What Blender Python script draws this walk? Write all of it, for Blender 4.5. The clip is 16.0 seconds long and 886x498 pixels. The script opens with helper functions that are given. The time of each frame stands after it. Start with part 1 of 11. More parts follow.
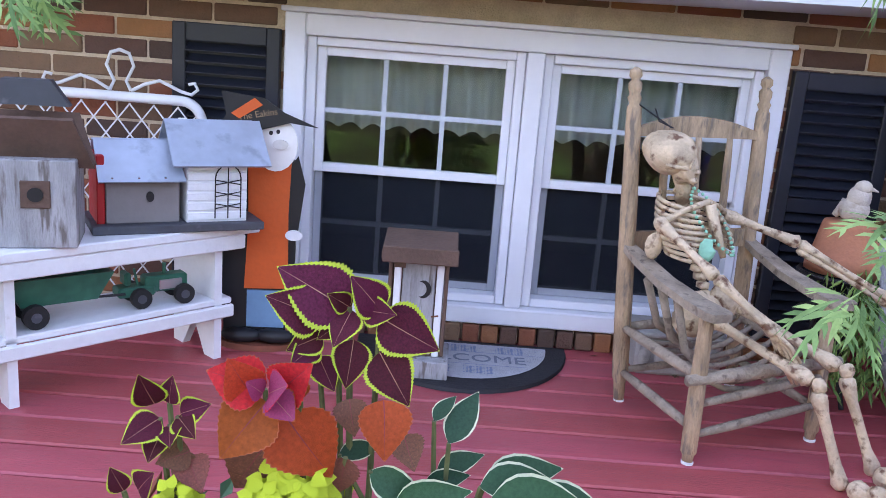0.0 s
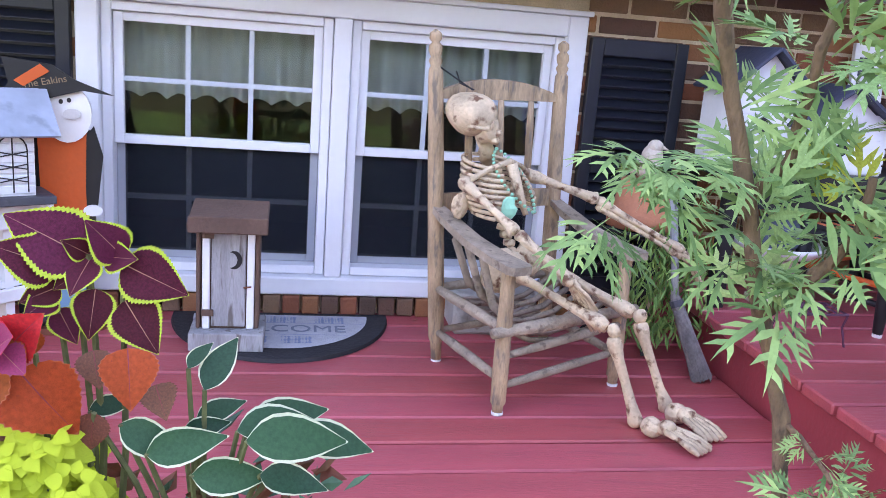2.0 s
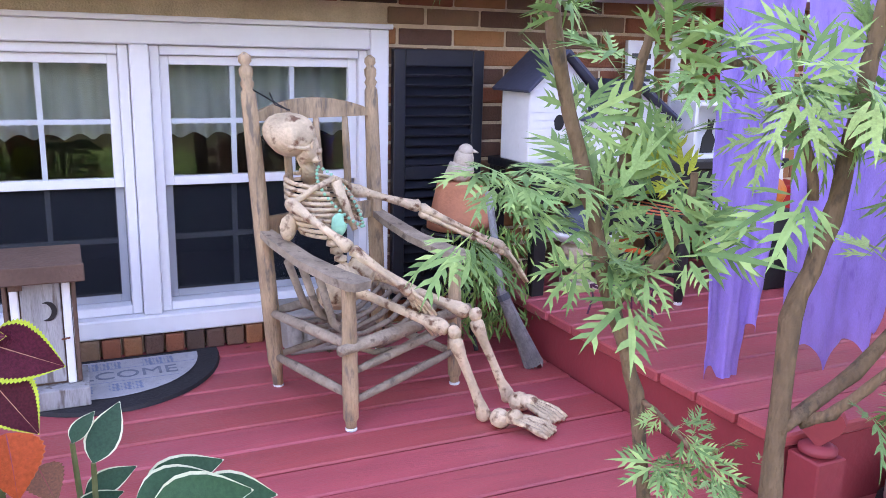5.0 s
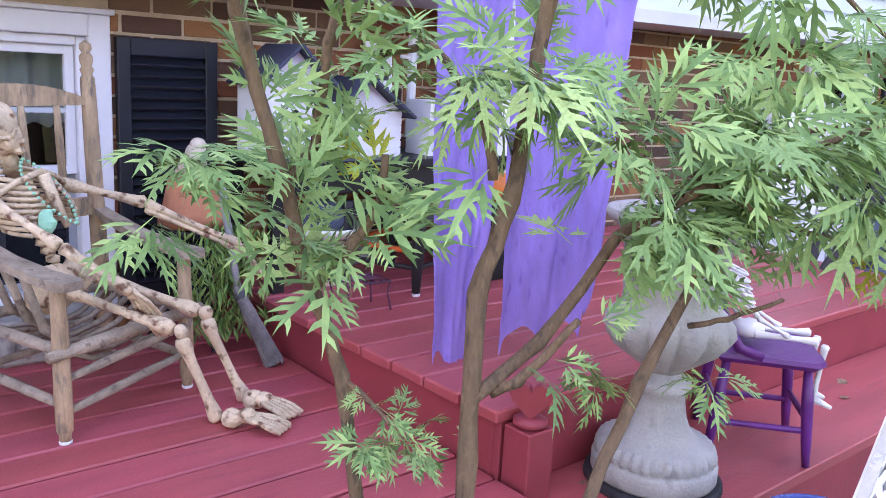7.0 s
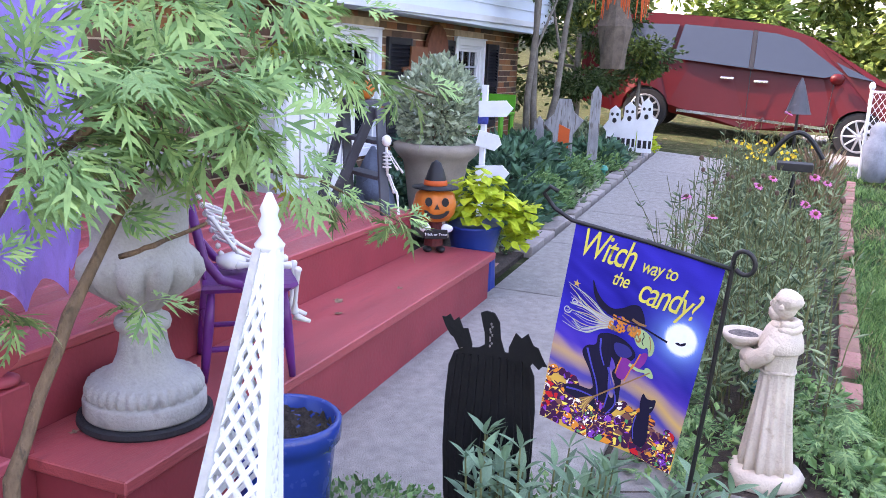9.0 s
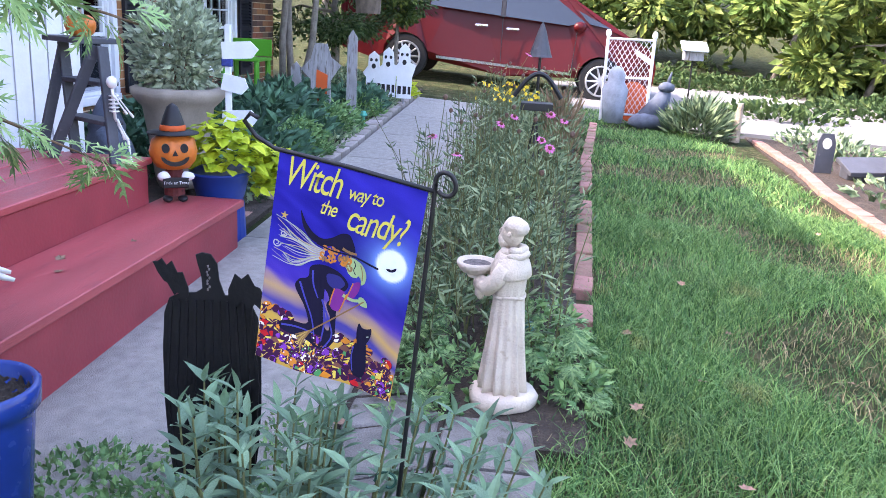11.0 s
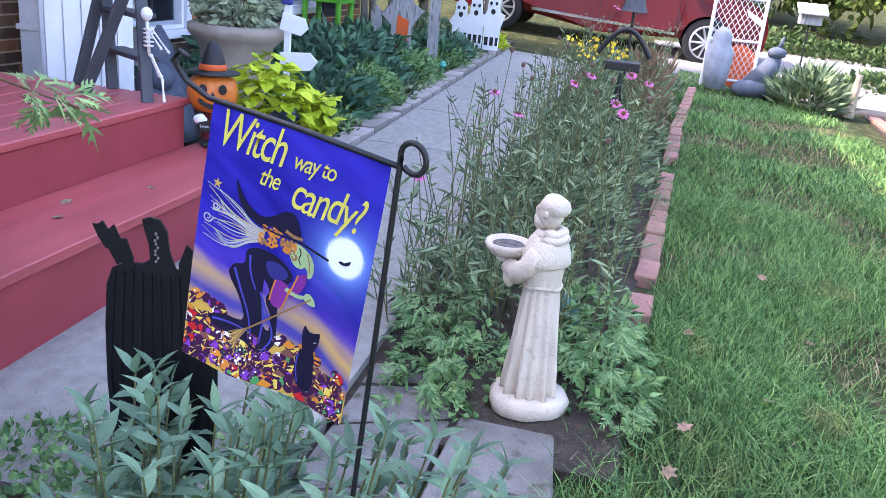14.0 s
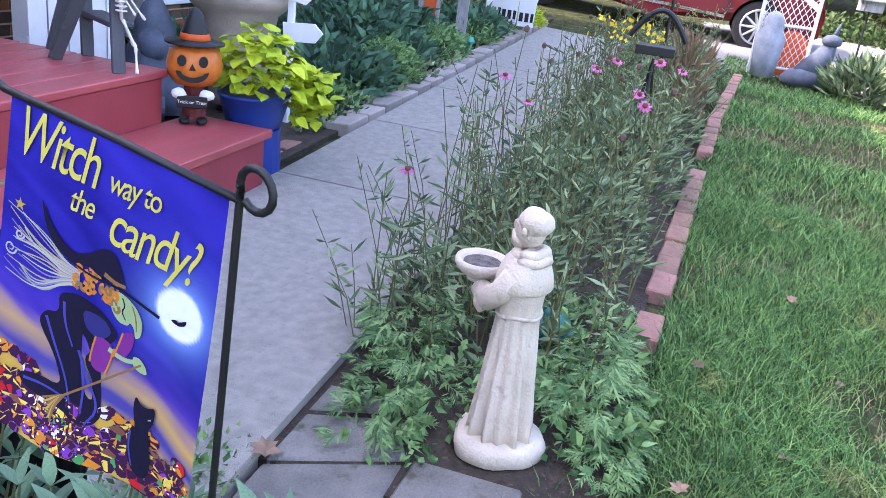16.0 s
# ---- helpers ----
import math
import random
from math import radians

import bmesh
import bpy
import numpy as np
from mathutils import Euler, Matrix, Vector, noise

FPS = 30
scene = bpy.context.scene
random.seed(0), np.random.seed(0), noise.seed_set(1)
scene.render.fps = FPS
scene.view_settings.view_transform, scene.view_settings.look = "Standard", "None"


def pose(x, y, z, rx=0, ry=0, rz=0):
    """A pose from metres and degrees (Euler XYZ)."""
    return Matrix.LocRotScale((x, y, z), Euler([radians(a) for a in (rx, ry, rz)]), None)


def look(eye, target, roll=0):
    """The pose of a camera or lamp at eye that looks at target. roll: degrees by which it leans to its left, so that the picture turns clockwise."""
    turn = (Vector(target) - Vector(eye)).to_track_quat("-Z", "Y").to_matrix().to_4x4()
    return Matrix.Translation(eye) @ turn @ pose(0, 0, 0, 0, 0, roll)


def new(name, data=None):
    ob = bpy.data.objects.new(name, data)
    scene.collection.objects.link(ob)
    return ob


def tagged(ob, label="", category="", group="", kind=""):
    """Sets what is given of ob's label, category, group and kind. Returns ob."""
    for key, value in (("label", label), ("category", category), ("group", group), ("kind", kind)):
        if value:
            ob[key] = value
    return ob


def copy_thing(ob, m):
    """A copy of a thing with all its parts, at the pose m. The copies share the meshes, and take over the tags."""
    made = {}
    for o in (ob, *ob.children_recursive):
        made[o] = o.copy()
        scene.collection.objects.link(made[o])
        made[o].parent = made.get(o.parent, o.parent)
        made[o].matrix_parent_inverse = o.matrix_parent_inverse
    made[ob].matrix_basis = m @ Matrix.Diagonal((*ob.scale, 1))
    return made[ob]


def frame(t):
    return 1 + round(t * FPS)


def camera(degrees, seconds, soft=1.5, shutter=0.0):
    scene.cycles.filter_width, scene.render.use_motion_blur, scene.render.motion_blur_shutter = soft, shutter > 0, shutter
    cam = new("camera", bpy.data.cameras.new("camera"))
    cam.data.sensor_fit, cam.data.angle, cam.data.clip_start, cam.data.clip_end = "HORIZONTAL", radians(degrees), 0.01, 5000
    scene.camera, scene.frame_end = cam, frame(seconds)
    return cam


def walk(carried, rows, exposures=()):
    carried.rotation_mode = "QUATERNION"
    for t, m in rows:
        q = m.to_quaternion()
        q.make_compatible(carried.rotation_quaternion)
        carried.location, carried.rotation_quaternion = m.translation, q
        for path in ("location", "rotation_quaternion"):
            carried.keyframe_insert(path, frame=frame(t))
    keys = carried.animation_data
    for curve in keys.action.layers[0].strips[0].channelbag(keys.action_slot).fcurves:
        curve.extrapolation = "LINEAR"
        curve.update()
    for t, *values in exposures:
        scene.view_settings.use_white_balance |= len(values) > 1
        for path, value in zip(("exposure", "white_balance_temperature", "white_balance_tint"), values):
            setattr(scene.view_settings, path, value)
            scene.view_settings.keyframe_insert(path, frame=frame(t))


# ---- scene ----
cam = camera(55.78, 16.0, 0.85)
ROWS = [
    (0.0, -0.0028, -0.0067, 1.3505, 1.04, -13.53, -4.34),
    (0.5, 0.0516, -0.0193, 1.3437, -1.99, -13.38, -4.62),
    (1.0, 0.1007, -0.027, 1.3263, -5.89, -13.26, -4.92),
    (1.5, 0.1196, -0.0201, 1.3087, -7.77, -13.43, -4.38),
    (2.0, 0.1215, -0.0245, 1.3051, -9.3, -13.84, -4.42),
    (2.5, 0.0945, -0.0258, 1.3167, -12.77, -13.56, -4.08),
    (3.0, 0.0526, -0.02, 1.3222, -17.67, -13.16, -2.0),
    (3.5, 0.034, -0.0188, 1.3361, -22.61, -12.88, -1.29),
    (6.0, 0.0154, -0.009, 1.326, -25.98, -12.77, -1.13),
    (6.5, 0.0686, -0.0275, 1.3159, -31.54, -12.4, -2.51),
    (7.0, 0.1161, -0.0723, 1.3022, -39.72, -11.85, -3.11),
    (7.5, 0.1505, -0.1222, 1.2803, -50.57, -11.69, -3.02),
    (8.0, 0.1692, -0.2225, 1.2902, -56.82, -11.94, -3.35),
    (8.5, 0.1556, -0.3204, 1.2904, -61.62, -12.5, -3.03),
    (9.0, 0.1694, -0.4041, 1.2779, -68.3, -12.79, -2.45),
    (9.5, 0.1861, -0.454, 1.2641, -73.61, -13.34, -2.16),
    (10.0, 0.1902, -0.4934, 1.2527, -78.7, -13.53, -3.02),
    (12.5, 0.473, -0.5411, 1.2017, -85.58, -16.45, -3.29),
    (13.0, 0.5474, -0.5544, 1.2049, -83.89, -17.31, -4.26),
    (13.5, 0.6225, -0.6027, 1.2003, -78.6, -18.44, -5.4),
    (14.0, 0.6654, -0.6654, 1.1971, -76.37, -18.95, -5.37),
    (14.5, 0.7463, -0.7106, 1.1873, -77.05, -19.27, -5.96),
    (15.0, 0.8973, -0.6824, 1.168, -76.2, -20.4, -6.63),
    (15.5, 1.0011, -0.6733, 1.1622, -75.79, -20.93, -7.42),
    (16.0, 1.0639, -0.7571, 1.1975, -72.86, -21.08, -7.03),
]
EXPO = [(0.0, 3.06, 7550, 29), (3.0, 3.42, 7650, 33), (7.0, 3.24, 7750, 35), (9.0, 3.15, 7450, 32), (12.5, 3.1, 6700, 25), (16.0, 3.08, 6850, 27)]
walk(cam, [(t, pose(x, y, z, 90 + pitch, roll, yaw)) for t, x, y, z, yaw, pitch, roll in ROWS], EXPO)

# ---- world and sun: late autumn day, the house stands between the sun and the porch ----
SUN_EL, SUN_AZ = 43.0, -12.0  # degrees; azimuth from +y towards +x
world = bpy.data.worlds.new("sky")
scene.world = world
world.use_nodes = True
wn = world.node_tree.nodes
sky = wn.new("ShaderNodeTexSky")
sky.sky_type, sky.sun_disc = "NISHITA", False
sky.sun_elevation, sky.sun_rotation = radians(SUN_EL), radians(SUN_AZ)
sky.dust_density, sky.ozone_density = 2.0, 1.0
world.node_tree.links.new(sky.outputs[0], wn["Background"].inputs[0])
wn["Background"].inputs[1].default_value = 0.15
sun = new("sun", bpy.data.lights.new("sun", "SUN"))
sun.data.energy, sun.data.angle, sun.data.color = 1.5, radians(0.6), (1.0, 0.93, 0.82)
_e, _a = radians(SUN_EL), radians(SUN_AZ)
SUN_TO = Vector((math.cos(_e) * math.sin(_a), math.cos(_e) * math.cos(_a), math.sin(_e)))
sun.matrix_world = look(SUN_TO * 40, (0, 0, 0))

# ---- building helpers ----
RNG = random.Random(7)
FRAME_OF = {}  # world matrix of each thing and part


def thing(name, label, category, at=(0, 0, 0), rz=0.0, group="", kind=""):
    ob = new(name)
    ob.matrix_basis = pose(*at, 0, 0, rz)
    FRAME_OF[ob] = ob.matrix_basis.copy()
    return tagged(ob, label, category, group, kind)


def part(name, bm, material, parent=None, label="", smooth=False):
    """Links a bmesh, built in world coordinates, as one mesh under a thing or a part."""
    inv = FRAME_OF[parent].inverted() if parent is not None else Matrix()
    bm.transform(inv)
    me = bpy.data.meshes.new(name)
    bm.to_mesh(me)
    bm.free()
    return link_mesh(name, me, material, parent, label, smooth)


def link_mesh(name, me, material, parent=None, label="", smooth=False):
    for m in material if isinstance(material, (list, tuple)) else [material]:
        me.materials.append(m)
    if smooth:
        me.polygons.foreach_set("use_smooth", [True] * len(me.polygons))
    ob = new(name, me)
    ob.parent = parent
    FRAME_OF[ob] = FRAME_OF[parent].copy() if parent is not None else Matrix()
    return tagged(ob, label)


def box(bm, c, s, rot=None, bev=0.0):
    m = Matrix.Translation(c) @ (rot.to_4x4() if rot is not None else Matrix()) @ Matrix.Diagonal((*s, 1))
    vs = bmesh.ops.create_cube(bm, size=1, matrix=m)["verts"]
    if bev:
        es = list({e for v in vs for e in v.link_edges})
        bmesh.ops.bevel(bm, geom=es, offset=bev, segments=1, affect="EDGES", clamp_overlap=True)
    return bm


def rz_(a):
    return Matrix.Rotation(radians(a), 3, "Z")


def span(bm, x0, x1, y0, y1, z0, z1, bev=0.0):
    return box(bm, ((x0 + x1) / 2, (y0 + y1) / 2, (z0 + z1) / 2), (x1 - x0, y1 - y0, z1 - z0), None, bev)


def tube(bm, pts, rad, n=8, wob=0.0, rng=RNG):
    """A round bar along points; rad is one radius or one per point."""
    pts = [Vector(p) for p in pts]
    rads = rad if isinstance(rad, (list, tuple)) else [rad] * len(pts)
    rings, side = [], None
    for i, p in enumerate(pts):
        d = (pts[min(i + 1, len(pts) - 1)] - pts[max(i - 1, 0)]).normalized()
        if side is None:
            side = d.orthogonal().normalized()
        side = (side - d * side.dot(d)).normalized()
        up = d.cross(side)
        ring = []
        for k in range(n):
            a = 2 * math.pi * k / n
            r = rads[i] * (1 + wob * (rng.random() - 0.5))
            ring.append(bm.verts.new(p + side * (r * math.cos(a)) + up * (r * math.sin(a))))
        rings.append(ring)
    for a, b in zip(rings, rings[1:]):
        for k in range(n):
            bm.faces.new((a[k], a[(k + 1) % n], b[(k + 1) % n], b[k]))
    bm.faces.new(rings[0][::-1])
    bm.faces.new(rings[-1])
    return bm


def bone(bm, a, b, r, n=8):
    """A long bone with two knobbed ends."""
    a, b = Vector(a), Vector(b)
    f = [0, 0.04, 0.1, 0.25, 0.5, 0.75, 0.9, 0.96, 1]
    k = [1.0, 1.5, 1.4, 0.95, 0.85, 0.95, 1.4, 1.5, 1.0]
    return tube(bm, [a.lerp(b, t) for t in f], [r * q for q in k], n, 0.25)


def lathe(bm, prof, c=(0, 0, 0), n=24, flute=None):
    """A turned shape from (radius, height) pairs; flute(angle, height) scales the radius."""
    rings = []
    for r, z in prof:
        ring = []
        for k in range(n):
            a = 2 * math.pi * k / n
            q = r * (flute(a, z) if flute else 1)
            ring.append(bm.verts.new((c[0] + q * math.cos(a), c[1] + q * math.sin(a), c[2] + z)))
        rings.append(ring)
    for a, b in zip(rings, rings[1:]):
        for k in range(n):
            bm.faces.new((a[k], a[(k + 1) % n], b[(k + 1) % n], b[k]))
    bm.faces.new(rings[0][::-1])
    bm.faces.new(rings[-1])
    return bm


def plate(bm, outline, m, t=0.012):
    """A sawn board: the outline (x, z) stands in the plane x, z of m, with thickness t along y."""
    front = [bm.verts.new(m @ Vector((x, -t / 2, z))) for x, z in outline]
    back = [bm.verts.new(m @ Vector((x, t / 2, z))) for x, z in outline]
    bm.faces.new(front)
    bm.faces.new(back[::-1])
    n = len(front)
    for i in range(n):
        bm.faces.new((front[i], back[i], back[(i + 1) % n], front[(i + 1) % n]))
    bmesh.ops.recalc_face_normals(bm, faces=bm.faces)
    return bm


def oval(cx, cz, rx, rz, n=20, a0=0, a1=360):
    return [(cx + rx * math.cos(radians(a0 + (a1 - a0) * i / n)), cz + rz * math.sin(radians(a0 + (a1 - a0) * i / n))) for i in range(n if a1 - a0 == 360 else n + 1)]


def blob(bm, c, s, rot=None, sub=2, rough=0.0, fs=6.0):
    m = Matrix.Translation(c) @ (rot.to_4x4() if rot is not None else Matrix()) @ Matrix.Diagonal((*s, 1))
    vs = bmesh.ops.create_icosphere(bm, subdivisions=sub, radius=1, matrix=m)["verts"]
    if rough:
        for v in vs:
            v.co += (v.co - Vector(c)) * rough * noise.noise(v.co * fs)
    return bm


def nb():
    return bmesh.new()


def grid_sheet(bm, nu, nv, f):
    """A sheet of nu by nv cells through the points f(u, v), u and v from 0 to 1."""
    vs = [[bm.verts.new(f(i / nu, j / nv)) for i in range(nu + 1)] for j in range(nv + 1)]
    for j in range(nv):
        for i in range(nu):
            bm.faces.new((vs[j][i], vs[j][i + 1], vs[j + 1][i + 1], vs[j + 1][i]))
    return bm


def ground_z(x, y):
    s = min(1, max(0, (x - 5) / 7))
    s = s * s * (3 - 2 * s)
    return 0.028 * min(max(0, x - 2.7), 14) + 0.055 * (min(3, max(-5, y)) - 0.5) * s


# ---- materials ----
def mat(name, col, rough=0.6, var=0.2, scale=6.0, bump=0.15, bscale=60.0, metal=0.0, rnd=0.0, col2=None, cut=0.55, stretch=(1, 1, 1), spec=0.4, thin=0.0, island=False, coat=0.0):
    m = bpy.data.materials.new(name)
    m.use_nodes = True
    nt = m.node_tree
    n, l = nt.nodes, nt.links
    bs = n["Principled BSDF"]
    bs.inputs["Roughness"].default_value, bs.inputs["Metallic"].default_value = rough, metal
    bs.inputs["Specular IOR Level"].default_value = spec
    bs.inputs["Coat Weight"].default_value = coat
    bs.inputs["Coat Roughness"].default_value = 0.08
    tc, mp = n.new("ShaderNodeTexCoord"), n.new("ShaderNodeMapping")
    mp.inputs["Scale"].default_value = stretch
    l.new(tc.outputs["Object"], mp.inputs[0])
    big, fine = n.new("ShaderNodeTexNoise"), n.new("ShaderNodeTexNoise")
    for q, s, d in ((big, scale, 5), (fine, bscale, 3)):
        q.inputs["Scale"].default_value, q.inputs["Detail"].default_value = s, d
        l.new(mp.outputs[0], q.inputs["Vector"])
    cr = n.new("ShaderNodeMix")
    cr.data_type = "RGBA"
    dark = [max(0, c * (1 - var)) for c in col]
    light = [min(1, c * (1 + var)) for c in col]
    cr.inputs[6].default_value, cr.inputs[7].default_value = (*dark, 1), (*light, 1)
    add = n.new("ShaderNodeMath")
    add.operation = "MULTIPLY_ADD"
    l.new(fine.outputs[0], add.inputs[0])
    add.inputs[1].default_value = 0.7
    mr = n.new("ShaderNodeMapRange")
    mr.inputs[1].default_value, mr.inputs[2].default_value, mr.inputs[3].default_value, mr.inputs[4].default_value = 0.3, 0.7, -0.2, 0.5
    l.new(big.outputs[0], mr.inputs[0])
    l.new(mr.outputs[0], add.inputs[2])
    l.new(add.outputs[0], cr.inputs[0])
    out = cr.outputs[2]
    if col2:
        m2 = n.new("ShaderNodeMix")
        m2.data_type = "RGBA"
        mk = n.new("ShaderNodeMapRange")
        mk.inputs[1].default_value, mk.inputs[2].default_value = cut, cut + 0.12
        nz = n.new("ShaderNodeTexNoise")
        nz.inputs["Scale"].default_value, nz.inputs["Detail"].default_value = scale * 2.3, 6
        l.new(mp.outputs[0], nz.inputs["Vector"])
        l.new(nz.outputs[0], mk.inputs[0])
        l.new(mk.outputs[0], m2.inputs[0])
        l.new(out, m2.inputs[6])
        m2.inputs[7].default_value = (*col2, 1)
        out = m2.outputs[2]
    if rnd:
        hs = n.new("ShaderNodeHueSaturation")
        src = n.new("ShaderNodeNewGeometry").outputs["Random Per Island"] if island else n.new("ShaderNodeObjectInfo").outputs["Random"]
        rv = n.new("ShaderNodeMapRange")
        rv.inputs[3].default_value, rv.inputs[4].default_value = 1 - rnd, 1 + rnd
        l.new(src, rv.inputs[0])
        l.new(rv.outputs[0], hs.inputs["Value"])
        rh = n.new("ShaderNodeMapRange")
        rh.inputs[3].default_value, rh.inputs[4].default_value = 0.5 + rnd * 0.06, 0.5 - rnd * 0.06
        l.new(src, rh.inputs[0])
        l.new(rh.outputs[0], hs.inputs["Hue"])
        l.new(out, hs.inputs["Color"])
        out = hs.outputs[0]
    l.new(out, bs.inputs["Base Color"])
    rr = n.new("ShaderNodeMapRange")
    rr.inputs[3].default_value, rr.inputs[4].default_value = max(0.02, rough - 0.12), min(1, rough + 0.12)
    l.new(fine.outputs[0], rr.inputs[0])
    l.new(rr.outputs[0], bs.inputs["Roughness"])
    if bump:
        b = n.new("ShaderNodeBump")
        b.inputs["Strength"].default_value, b.inputs["Distance"].default_value = bump, 0.01
        l.new(fine.outputs[0], b.inputs["Height"])
        l.new(b.outputs[0], bs.inputs["Normal"])
    if thin:
        tr, mx = n.new("ShaderNodeBsdfTranslucent"), n.new("ShaderNodeMixShader")
        l.new(out, tr.inputs[0])
        mx.inputs[0].default_value = thin
        l.new(bs.outputs[0], mx.inputs[1])
        l.new(tr.outputs[0], mx.inputs[2])
        l.new(mx.outputs[0], n["Material Output"].inputs[0])
    return m


def brick_mat(name, island):
    m = mat(name, (0.3, 0.15, 0.09), 0.9, 0.45, 22, 0.5, 130)
    nt = m.node_tree
    n, l = nt.nodes, nt.links
    src = n.new("ShaderNodeNewGeometry").outputs["Random Per Island"] if island else n.new("ShaderNodeObjectInfo").outputs["Random"]
    rp = n.new("ShaderNodeValToRGB")
    rp.color_ramp.interpolation = "CONSTANT"
    tones = [(0.0, (0.2, 0.13, 0.09)), (0.16, (0.36, 0.17, 0.085)), (0.34, (0.11, 0.075, 0.06)), (0.46, (0.31, 0.12, 0.07)), (0.62, (0.25, 0.17, 0.11)), (0.76, (0.42, 0.22, 0.1)), (0.88, (0.15, 0.09, 0.07))]
    el = rp.color_ramp.elements
    while len(el) < len(tones):
        el.new(0.5)
    for e, (p, c) in zip(el, tones):
        e.position, e.color = p, (*c, 1)
    l.new(src, rp.inputs[0])
    bs = n["Principled BSDF"]
    old = bs.inputs["Base Color"].links[0].from_socket
    mx = n.new("ShaderNodeMix")
    mx.data_type, mx.blend_type = "RGBA", "OVERLAY"
    mx.inputs[0].default_value = 0.75
    l.new(rp.outputs[0], mx.inputs[6])
    l.new(old, mx.inputs[7])
    hs = n.new("ShaderNodeMix")
    hs.data_type = "RGBA"
    hs.inputs[0].default_value = 0.5
    l.new(rp.outputs[0], hs.inputs[6])
    l.new(mx.outputs[2], hs.inputs[7])
    l.new(hs.outputs[2], bs.inputs["Base Color"])
    return m


def pane_mat(name, tint=(0.9, 0.95, 0.95), gloss=0.02):
    m = bpy.data.materials.new(name)
    m.use_nodes = True
    n, l = m.node_tree.nodes, m.node_tree.links
    n.remove(n["Principled BSDF"])
    tr, gl, mx, fr = n.new("ShaderNodeBsdfTransparent"), n.new("ShaderNodeBsdfGlossy"), n.new("ShaderNodeMixShader"), n.new("ShaderNodeFresnel")
    tr.inputs[0].default_value, gl.inputs["Roughness"].default_value, fr.inputs[0].default_value = (*tint, 1), gloss, 1.6
    l.new(fr.outputs[0], mx.inputs[0])
    l.new(tr.outputs[0], mx.inputs[1])
    l.new(gl.outputs[0], mx.inputs[2])
    l.new(mx.outputs[0], n["Material Output"].inputs[0])
    return m


BRICK, BRICK_FAR = brick_mat("brick", False), brick_mat("brick_far", True)
MORTAR = mat("mortar", (0.56, 0.44, 0.31), 0.95, 0.25, 12, 0.5, 160)
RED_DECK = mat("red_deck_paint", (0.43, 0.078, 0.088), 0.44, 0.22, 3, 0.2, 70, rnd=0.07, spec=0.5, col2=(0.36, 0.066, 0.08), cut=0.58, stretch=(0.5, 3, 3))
# risers, fascia boards and post: about a quarter darker than the treads
RED_FASCIA = mat("darker_red_paint", (0.31, 0.045, 0.056), 0.55, 0.2, 4, 0.12, 60, rnd=0.05)
WHITE_TRIM = mat("white_vinyl", (0.76, 0.78, 0.83), 0.4, 0.04, 2, 0.03, 40)
MUNTIN = mat("grey_white_muntin", (0.5, 0.56, 0.62), 0.4, 0.05, 3, 0.02, 40)
SASH_GREY = mat("screen_frame_grey", (0.34, 0.37, 0.42), 0.5, 0.08, 5, 0.03, 60)
WHITE_PAINT = mat("white_paint", (0.74, 0.76, 0.78), 0.55, 0.07, 9, 0.1, 60, col2=(0.55, 0.54, 0.5), cut=0.7)
SHUTTER = mat("black_shutter", (0.014, 0.017, 0.026), 0.38, 0.2, 5, 0.05, 50)
BLACK = mat("black_paint", (0.012, 0.012, 0.014), 0.5, 0.3, 8, 0.1, 60)
BLACK_RUBBER = mat("black_rubber", (0.02, 0.02, 0.024), 0.75, 0.3, 10, 0.3, 120)
DARK_GREY = mat("dark_grey_paint", (0.06, 0.065, 0.078), 0.6, 0.2, 9, 0.15, 60, col2=(0.12, 0.12, 0.14), cut=0.64)
ORANGE = mat("orange_paint", (0.62, 0.1, 0.018), 0.6, 0.12, 8, 0.1, 60)
OLD_WOOD = mat("weathered_wood", (0.33, 0.265, 0.2), 0.85, 0.4, 14, 0.5, 110, col2=(0.17, 0.13, 0.1), cut=0.58)
CHAIR_WOOD = mat("chair_wood", (0.4, 0.28, 0.175), 0.8, 0.5, 12, 0.5, 100, col2=(0.2, 0.16, 0.125), cut=0.55, stretch=(2.2, 2.2, 0.5))
GREY_WOOD = mat("grey_weathered_wood", (0.31, 0.31, 0.32), 0.85, 0.35, 6, 0.4, 90, col2=(0.15, 0.13, 0.12), cut=0.55, stretch=(4, 4, 0.6))
BROWN_WOOD = mat("brown_wood", (0.12, 0.07, 0.052), 0.8, 0.35, 6, 0.35, 80)
GALV = mat("galvanised_sheet", (0.4, 0.47, 0.56), 0.42, 0.18, 7, 0.06, 30, metal=0.35, col2=(0.3, 0.35, 0.42), cut=0.56)
STONE = mat("grey_cast_stone", (0.37, 0.355, 0.33), 0.88, 0.22, 7, 0.35, 130, col2=(0.24, 0.23, 0.215), cut=0.6)
PALE_STONE = mat("pale_cast_stone", (0.6, 0.515, 0.42), 0.9, 0.16, 11, 0.45, 150, col2=(0.46, 0.37, 0.28), cut=0.62)
BONE = mat("bone_plastic", (0.6, 0.46, 0.31), 0.6, 0.35, 14, 0.5, 90, col2=(0.17, 0.08, 0.045), cut=0.55)
WHITE_BONE = mat("white_bone_plastic", (0.75, 0.73, 0.7), 0.5, 0.08, 9, 0.1, 60)
PURPLE_PAINT = mat("purple_paint", (0.13, 0.02, 0.16), 0.35, 0.2, 8, 0.05, 50)
